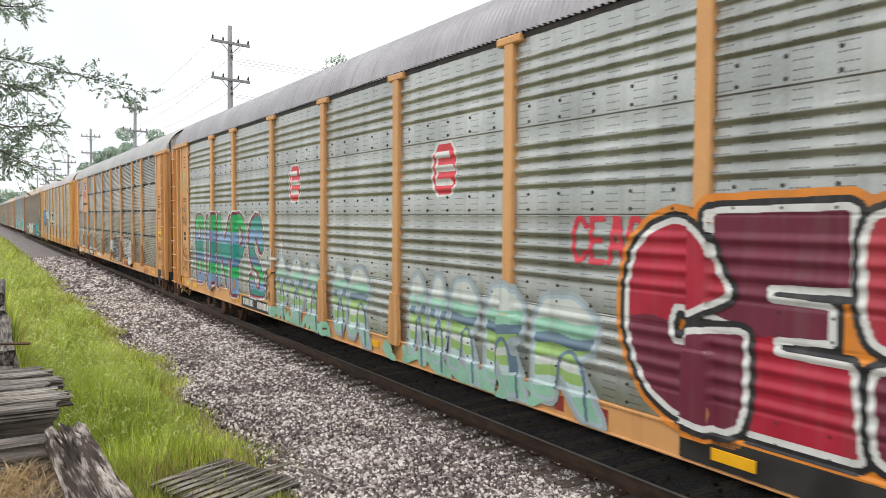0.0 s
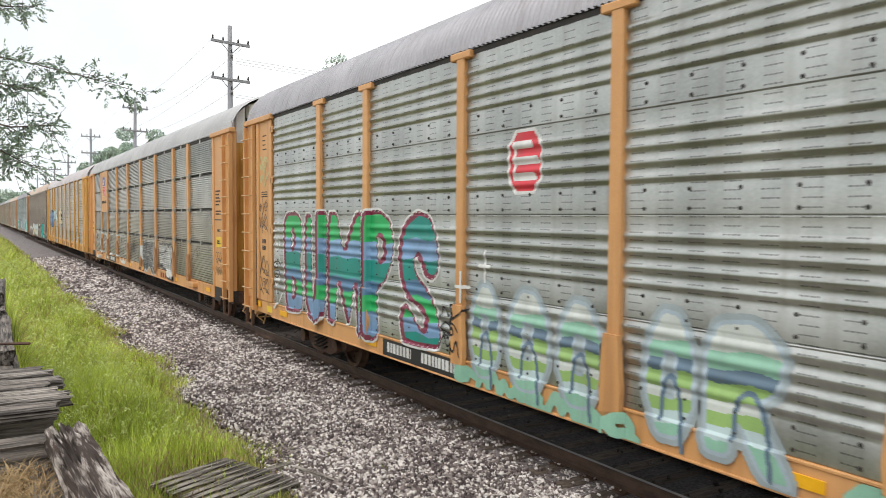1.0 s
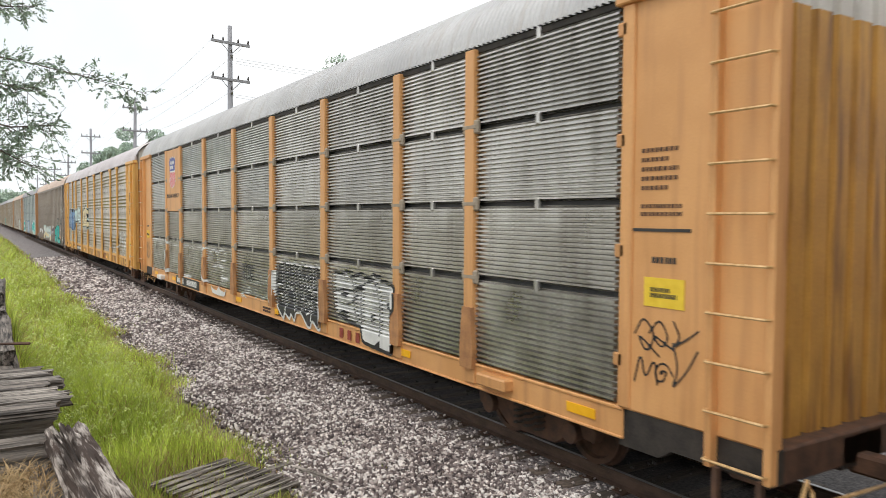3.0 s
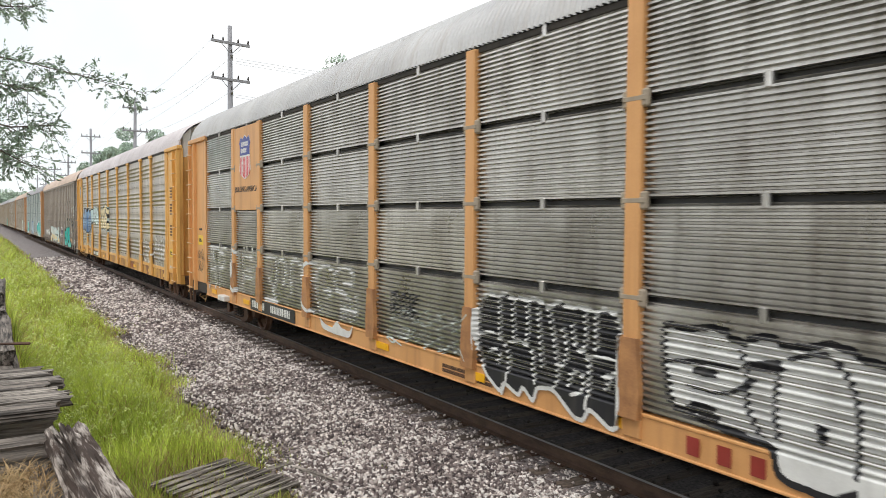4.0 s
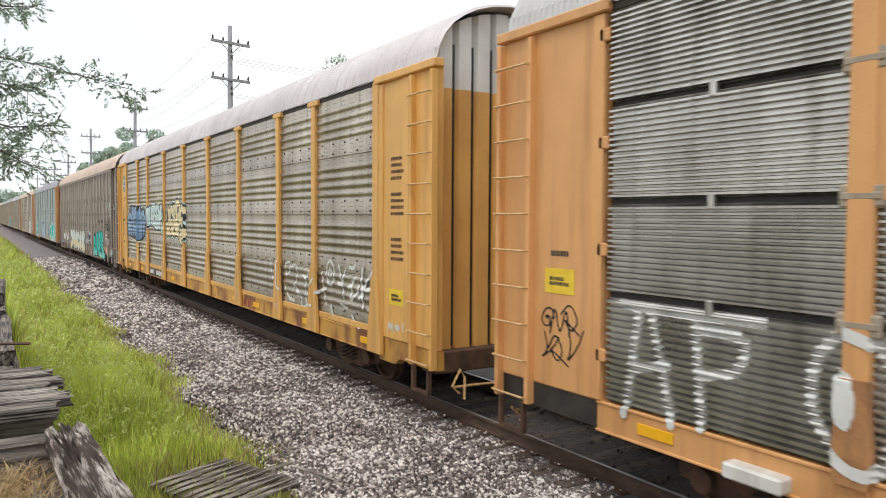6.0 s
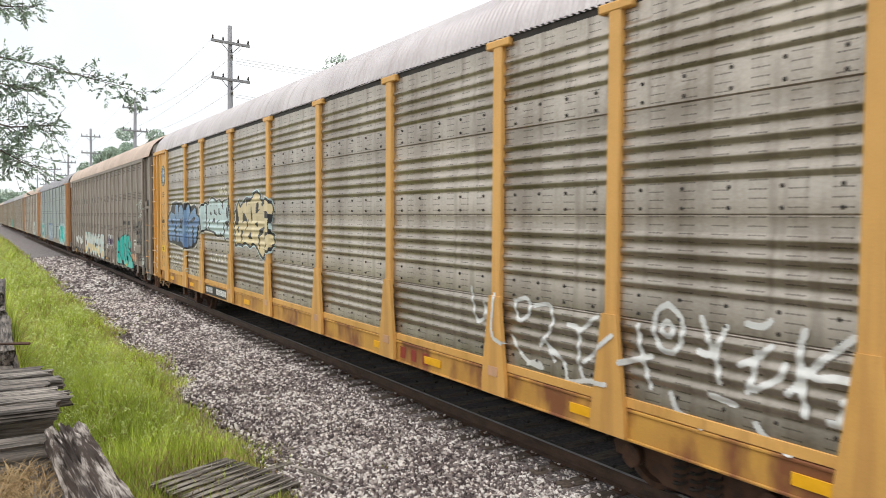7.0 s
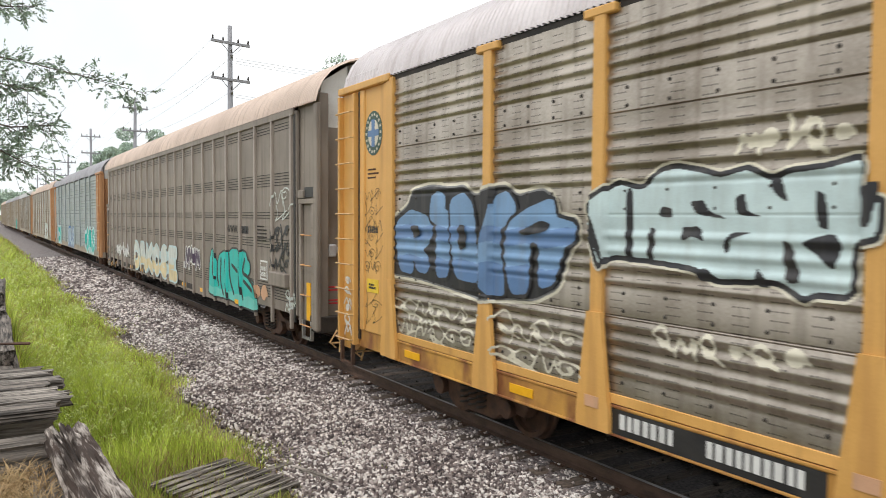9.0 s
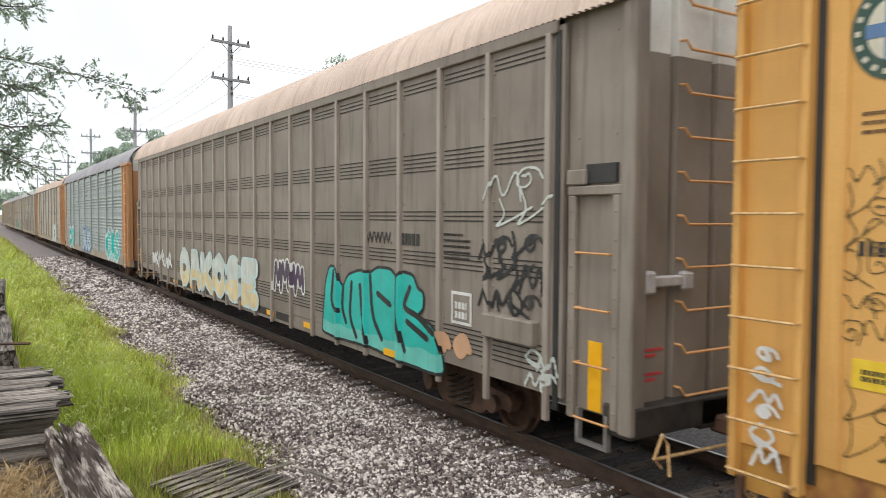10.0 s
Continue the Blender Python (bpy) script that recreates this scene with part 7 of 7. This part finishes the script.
    paint(car_c, hand_lines(-9.16, 1.29,
        [(0.54, 0.83), (0.7, 0.73), (0.72, 0.56), (0.63, 0.37), (0.47, 0.38), (0.36, 0.54), (0.4, 0.76), (0.54, 0.83)],
        [(0.46, 0.61), (0.54, 0.68), (0.62, 0.58), (0.54, 0.51), (0.46, 0.58)],
        [(0.17, 0.58), (0.21, 0.34), (0.35, 0)],
        [(-0, 0.19), (0.34, 0.3)],
        [(0.92, 0.75), (1.04, 0.46)],
        [(1.18, 0.7), (1.04, 0.41), (0.89, 0.44)],
        [(1.07, 0.47), (1.12, 0.2)],
        [(1.38, 0.75), (1.54, 0.74), (1.6, 0.8)],
        [(1.32, 0.39), (1.48, 0.47), (1.61, 0.59)],
        [(1.48, 0.52), (1.45, 0.31), (1.39, 0.17)],
        [(1.46, 0.2), (1.71, 0.35), (1.73, 0.46)]), 0.032, S_WHITE, s, 0.006, name="tag")
    paint(car_c, hand_lines(-9.76, 1.05,
        [(1.3, 1), (1.25, 0.82), (1.32, 0.33)],
        [(1.17, 0.47), (1.39, 0.74), (1.69, 1)],
        [(1.4, 0.64), (1.62, 0.68), (1.85, 0.63), (1.62, 0.49)],
        [(1.52, 0.32), (1.71, 0.31), (1.76, 0.42), (1.62, 0.44), (1.6, 0.34)],
        [(-0, 0.23), (0.08, 0.07), (0.23, 0.04), (0.35, 0.01)],
        [(0.89, 0.16), (0.99, 0.05), (1.21, 0)],
        [(0.45, 0.31), (0.69, 0.28)]), 0.034, S_WHITE, s, 0.016, name="tag")
    for y in POSTS[1:-1]:
        plate(car_c, y + 0.1, y - 0.1, 0.95, 1.07, S_PEACH, FACE - 0.079, "label_plate", "small faded label on the post foot")
    reflectors(car_c, (10.9, 8.3, 3.0, -1.3, -3.9, -5.5, -8.6, -11.2))
    num = plate(car_c, 6.85, 4.55, 0.725, 0.98, BLACK, FACE - 0.006, "number_board", "black number board with white marks")
    bars(num, 6.7, 6.0, 0.79, 0.95, S_WHITE, FACE - 0.012, 1, 3, gap=0.05)
    bars(num, 5.65, 4.7, 0.79, 0.95, S_WHITE, FACE - 0.012, 1, 4, gap=0.05)
    for k in range(3):
        part("marking", box((FACE - 0.004 - 0.004, -4.70 - k * 0.33, 0.77), (FACE - 0.004 + 0.002, -4.56 - k * 0.33, 0.94)), S_RUSTRED, car_c)
    part("strip", box((FACE - 0.012, -11.6, 1.03), (FACE + 0.04, 11.6, 1.13), 0.004), YELLOW_B, car_c, "yellow strip above the sill")
    y0, z0, x = 12.18, 4.28, FACE - 0.004
    disc = [(y0 + 0.3 * math.cos(k * 0.2618), z0 + 0.36 * math.sin(k * 0.2618)) for k in range(24)]
    em = part("emblem", prism_yz(disc, x - 0.004, x + 0.004), S_DGREEN, car_c, "round dark green emblem with a cross")
    part("disc", prism_yz([(y0 + (a - y0) * 0.62, z0 + (b - z0) * 0.62) for a, b in disc], x - 0.007, x - 0.003), S_CREAM2, em)
    part("cross_bar", box((x - 0.011, y0 - 0.19, z0 - 0.05), (x - 0.006, y0 + 0.19, z0 + 0.05)), S_BLUE, em)
    part("cross_bar", box((x - 0.012, y0 - 0.055, z0 - 0.22), (x - 0.0065, y0 + 0.055, z0 + 0.22)), S_BLUE, em)
    for k in range(18):
        a = k * 0.349
        part("ring_mark", RINGMARK, S_CREAM2, em, "", pose(x - 0.004 - FACE, y0 + 0.25 * math.cos(a), z0 + 0.3 * math.sin(a), math.degrees(a), 0, 0))
    paint(car_c, rows_of(57, 12.5, 11.95, 1.98, 3.4, 6, 3) + rows_of(97, 12.5, 11.95, 1.15, 1.65, 2, 2), 0.0075, S_OLIVE, s, 0.004, name="tag", cell=(0.012, 0.012))
    bars(car_c, 12.38, 12.0, 2.66, 2.78, BLACK, FACE - 0.004, 1, 61, gap=0.1)
    bars(car_c, 12.38, 12.0, 3.55, 3.75, RUST, FACE - 0.004, 3, 62, gap=0.6)
    plate(car_c, 12.4, 12.0, 1.68, 1.9, LABEL_YELLOW, FACE - 0.004, "label_plate", "yellow printed label")
    bars(car_c, 12.33, 12.08, 1.74, 1.84, BLACK, FACE - 0.009, 2, 63)
    plate(car_c, -12.0, -12.5, 1.55, 1.8, LABEL_YELLOW, FACE - 0.004, "label_plate", "yellow printed label")
    bars(car_c, -12.08, -12.4, 1.62, 1.74, RUST, FACE - 0.009, 2, 64)
    for z in (3.75, 3.2, 2.5):
        bars(car_c, -12.05, -12.5, z - 0.25, z + 0.15, RUST, FACE - 0.004, 4, int(z * 10), gap=0.5)
    paint(car_c, scribble(65, -11.95, -12.6, 1.1, 1.35, 3), 0.018, S_WHITE, s, 0.004, name="tag", cell=(0.012, 0.012))
    paint(car_c, rows_of(66, 13.16, 12.99, 0.9, 1.9, 6, 1), 0.018, S_WHITE, s, 0.04, name="tag", cell=(0.012, 0.012))


def paint_d():
    s = side_surface("flat", "")
    top = area_piece(car_d, s, [glyph(-5.62, 0.7, [(0.05, 0.35), (0.16, 1), (0.34, 1.3), (0.67, 1.29), (0.76, 1.05), (0.93, 0.96), (1.12, 1.19), (1.57, 1.3), (1.99, 1.28), (2.25, 1.39), (2.68, 1.39), (2.9, 1.26), (3.08, 1.37), (3.39, 1.34), (3.5, 1.16), (3.68, 1.11), (3.68, 0.9), (3.47, 0.75), (3.95, 0.65), (4.18, 0.36), (4.26, 0.05), (3.96, -0), (2.87, 0.02), (2, 0.09), (0.76, 0.05), (-0, 0.08)])],
                     [(0.05, S_BLACK, {"zlo": 0.6}), (0.0, S_AQUA, {"zlo": 0.6, "bands": [(-1, 0.98, S_AQUALIGHT), (0.98, 9, S_AQUA)]})], "turquoise bubble-letter graffiti with black edges")[0]
    paint(car_d, hand_lines(-6.01, 0.84,
        [(0.13, 1.09), (0, 0.46), (0.37, 0.4)],
        [(0.54, 0.82), (0.49, 0.46), (0.66, 0.23)],
        [(0.89, 0.94), (0.8, 0.34), (1.07, 0.03)],
        [(1.22, 0.92), (1.29, 0.4), (1.5, -0)],
        [(1.6, 1.1), (1.67, 0.45), (2.01, 0.12)],
        [(1.87, 0.84), (2.29, 0.7)],
        [(2.51, 1.12), (2.48, 0.54), (2.75, 0.05)],
        [(2.91, 1.02), (2.69, 0.7), (3.17, 0.62), (3.56, 0.42)],
        [(2.83, 0.5), (3.41, 0.32)]), 0.05, S_BLACK, s, 0.011, name="paint_line", zlo=0.6, parent=top)
    paint(car_d, scribble(71, -9.6, -10.6, 0.95, 1.4, 2), 0.06, S_PEACH, s, 0.005, name="paint_spill", zlo=0.6)
    piece(car_d, s, [scribble(72, -3.0, -4.7, 1.35, 2.15, 4)], [(0.10, S_WHITE, {}), (0.055, S_VIOLET, {})], "white and violet hand-drawn tag")
    mix = words("OAKOSE", 5.6, 0.95, 0.95, 0.75, 0.35)
    piece(car_d, s, mix, [(0.24, S_PALE, {"zlo": 0.6}), (0.17, S_CREAM, {"zlo": 0.6, "bands": [(-1, 1.3, S_CREAM), (1.3, 9, S_WHITE2)]})], "cream and aqua bubble-letter graffiti")
    paint(car_d, scribble(73, 9.9, 6.9, 1.1, 1.75, 6), 0.06, S_WHITE, s, 0.006, name="tag")
    writing(car_d, "WWW.", -7.45, 2.5, 0.27, BLACK, FACE + 0.01)
    bars(car_d, -8.55, -9.45, 2.5, 2.68, BLACK, FACE + 0.01, 1, 74, gap=0.02)
    bars(car_d, -9.85, -10.5, 2.35, 2.75, DARK, FACE + 0.01, 5, 75, gap=0.6)
    y = -10.3
    sq = part("marking", box((FACE + 0.006, y - 0.24, 1.48), (FACE + 0.014, y + 0.24, 1.92)), S_WHITE, car_d, "white square stencil")
    part("field", box((FACE + 0.003, y - 0.2, 1.52), (FACE + 0.01, y + 0.2, 1.88)), BROWN, sq)
    bars(sq, y + 0.14, y - 0.14, 1.56, 1.82, S_WHITE, FACE + 0.002, 2, 76, gap=0.3)
    paint(car_d, rows_of(77, -10.8, -11.9, 1.75, 2.75, 3, 4), 0.024, S_BLACK, s, 0.006, name="tag")
    paint(car_d, rows_of(78, -11.0, -11.9, 2.75, 3.6, 2, 2), 0.016, S_WHITE2, s, 0.008, name="tag", cell=(0.012, 0.012))
    paint(car_d, rows_of(79, -11.75, -12.2, 0.95, 1.4, 2, 2), 0.02, S_WHITE2, s, 0.008, name="tag")
    part("door_box", box((FACE - 0.1, -11.9, 1.42), (FACE + 0.05, -10.9, 1.72), 0.02), BROWN, car_d, "ledge box on the side wall")
    for yy in (6.5, 4.2, 2.0, -0.5, -2.7, -4.9, -8.3):
        part("reflector", REFLECTOR, REFLECT, car_d, "yellow reflective strip", pose(0.014, yy, 0.72))
    part("latch", add_box(add_box(box((-1.1, -13.22, 2.2), (-0.5, -13.13, 2.32), 0.02), (-1.2, -13.25, 2.13), (-1.02, -13.13, 2.38), 0.03), (-0.6, -13.24, 2.15), (-0.42, -13.13, 2.36), 0.03), GREY_STEEL, car_d, "grey steel door latch")
    for k, z in enumerate((1.52, 1.46, 1.26, 1.2)):
        part("marking", box((-1.25, -13.137, z), (-0.8 - 0.1 * (k % 2), -13.128, z + 0.03)), S_DECAL_RED, car_d, "red stencil line")
    seam = mesh_bm("rivets", add_rivet_column(bmesh.new()))
    for y in (-12.35, -13.12, 12.35, 13.12):
        tagged(part("rivets", seam, BROWN_LIGHT, car_d, "", pose(0.088, y, 0.15)), kind="stuff")


RINGMARK = mesh_bm("ring_mark", box((FACE - 0.004, -0.02, -0.02), (FACE + 0.002, 0.02, 0.02)))
S_BLUE2 = spray("dusky_blue_spray_paint", (0.09, 0.2, 0.34))
S_BLUE3 = spray("light_blue_spray_paint", (0.19, 0.33, 0.53))
S_WINE2 = spray("magenta_wine_spray_paint", (0.22, 0.02, 0.06))
S_MINT = spray("mint_spray_paint", (0.3, 0.56, 0.42))
S_WHITE2 = spray("off_white_spray_paint", (0.62, 0.66, 0.62))
S_GREY_EDGE = spray("dim_grey_spray_paint", (0.2, 0.2, 0.2))
S_HAZE = spray("misty_blue_spray_paint", (0.36, 0.42, 0.44))
S_SLATE2 = spray("grey_blue_spray_paint", (0.13, 0.2, 0.27))
S_RUSTRED = spray("rust_red_marking", (0.3, 0.04, 0.03))
S_PALEGREEN = spray("pale_green_spray_paint", (0.56, 0.5, 0.22))
S_CREAM2 = spray("pale_cream_spray_paint", (0.66, 0.62, 0.5))
S_DGREEN = spray("dark_green_decal", (0.03, 0.08, 0.06))
S_OLIVE = spray("olive_brown_marker", (0.16, 0.1, 0.03))
S_AQUALIGHT = spray("light_turquoise_spray_paint", (0.15, 0.57, 0.5))
S_PEACH = spray("peach_spray_paint", (0.62, 0.36, 0.22))
S_VIOLET = spray("dark_violet_spray_paint", (0.07, 0.04, 0.09))


def paint_far():
    s = side_surface("ribbed", "")
    piece(car_e, s, words("OAS", -7.2, 1.0, 0.9, 1.0, 0.35), [(0.3, S_PALE, {}), (0.15, S_AQUA, {})], "pale turquoise graffiti letters")
    piece(car_e, s, words("OR", 9.5, 1.0, 0.9, 0.9, 0.35), [(0.3, S_PALE, {}), (0.15, S_AQUA, {})], "pale turquoise graffiti letters")
    piece(car_e, s, words("BUS", 2.5, 1.0, 0.9, 0.9, 0.35), [(0.28, S_BLUE, {}), (0.14, S_SKY, {})], "blue graffiti letters")
    piece(car_f, s, words("AEO", -5.0, 1.0, 0.9, 0.9, 0.35), [(0.28, S_WHITE2, {})], "white graffiti letters")
    piece(car_h, s, words("SOK", -5.0, 1.0, 1.0, 0.9, 0.35), [(0.3, S_AQUA, {})], "turquoise graffiti letters")


paint_a()
paint_b()
paint_c()
paint_d()
paint_far()


def motions():
    """The train rolls past, gathering a little speed."""
    def gone(t):
        return 7.71 * t + 0.067 * (t - 5) ** 2 / 2
    steps = [0.5 * k for k in range(21)]
    for car, yc in CARS:
        walk(car, [(t, pose(RAIL_X, yc - gone(t), RAIL_TOP)) for t in steps])
    for wheel, y in WHEELS:
        walk(wheel, [(k / 15, pose(0, y, 0.42, math.degrees(gone(k / 15) / 0.42))) for k in range(151)])


motions()
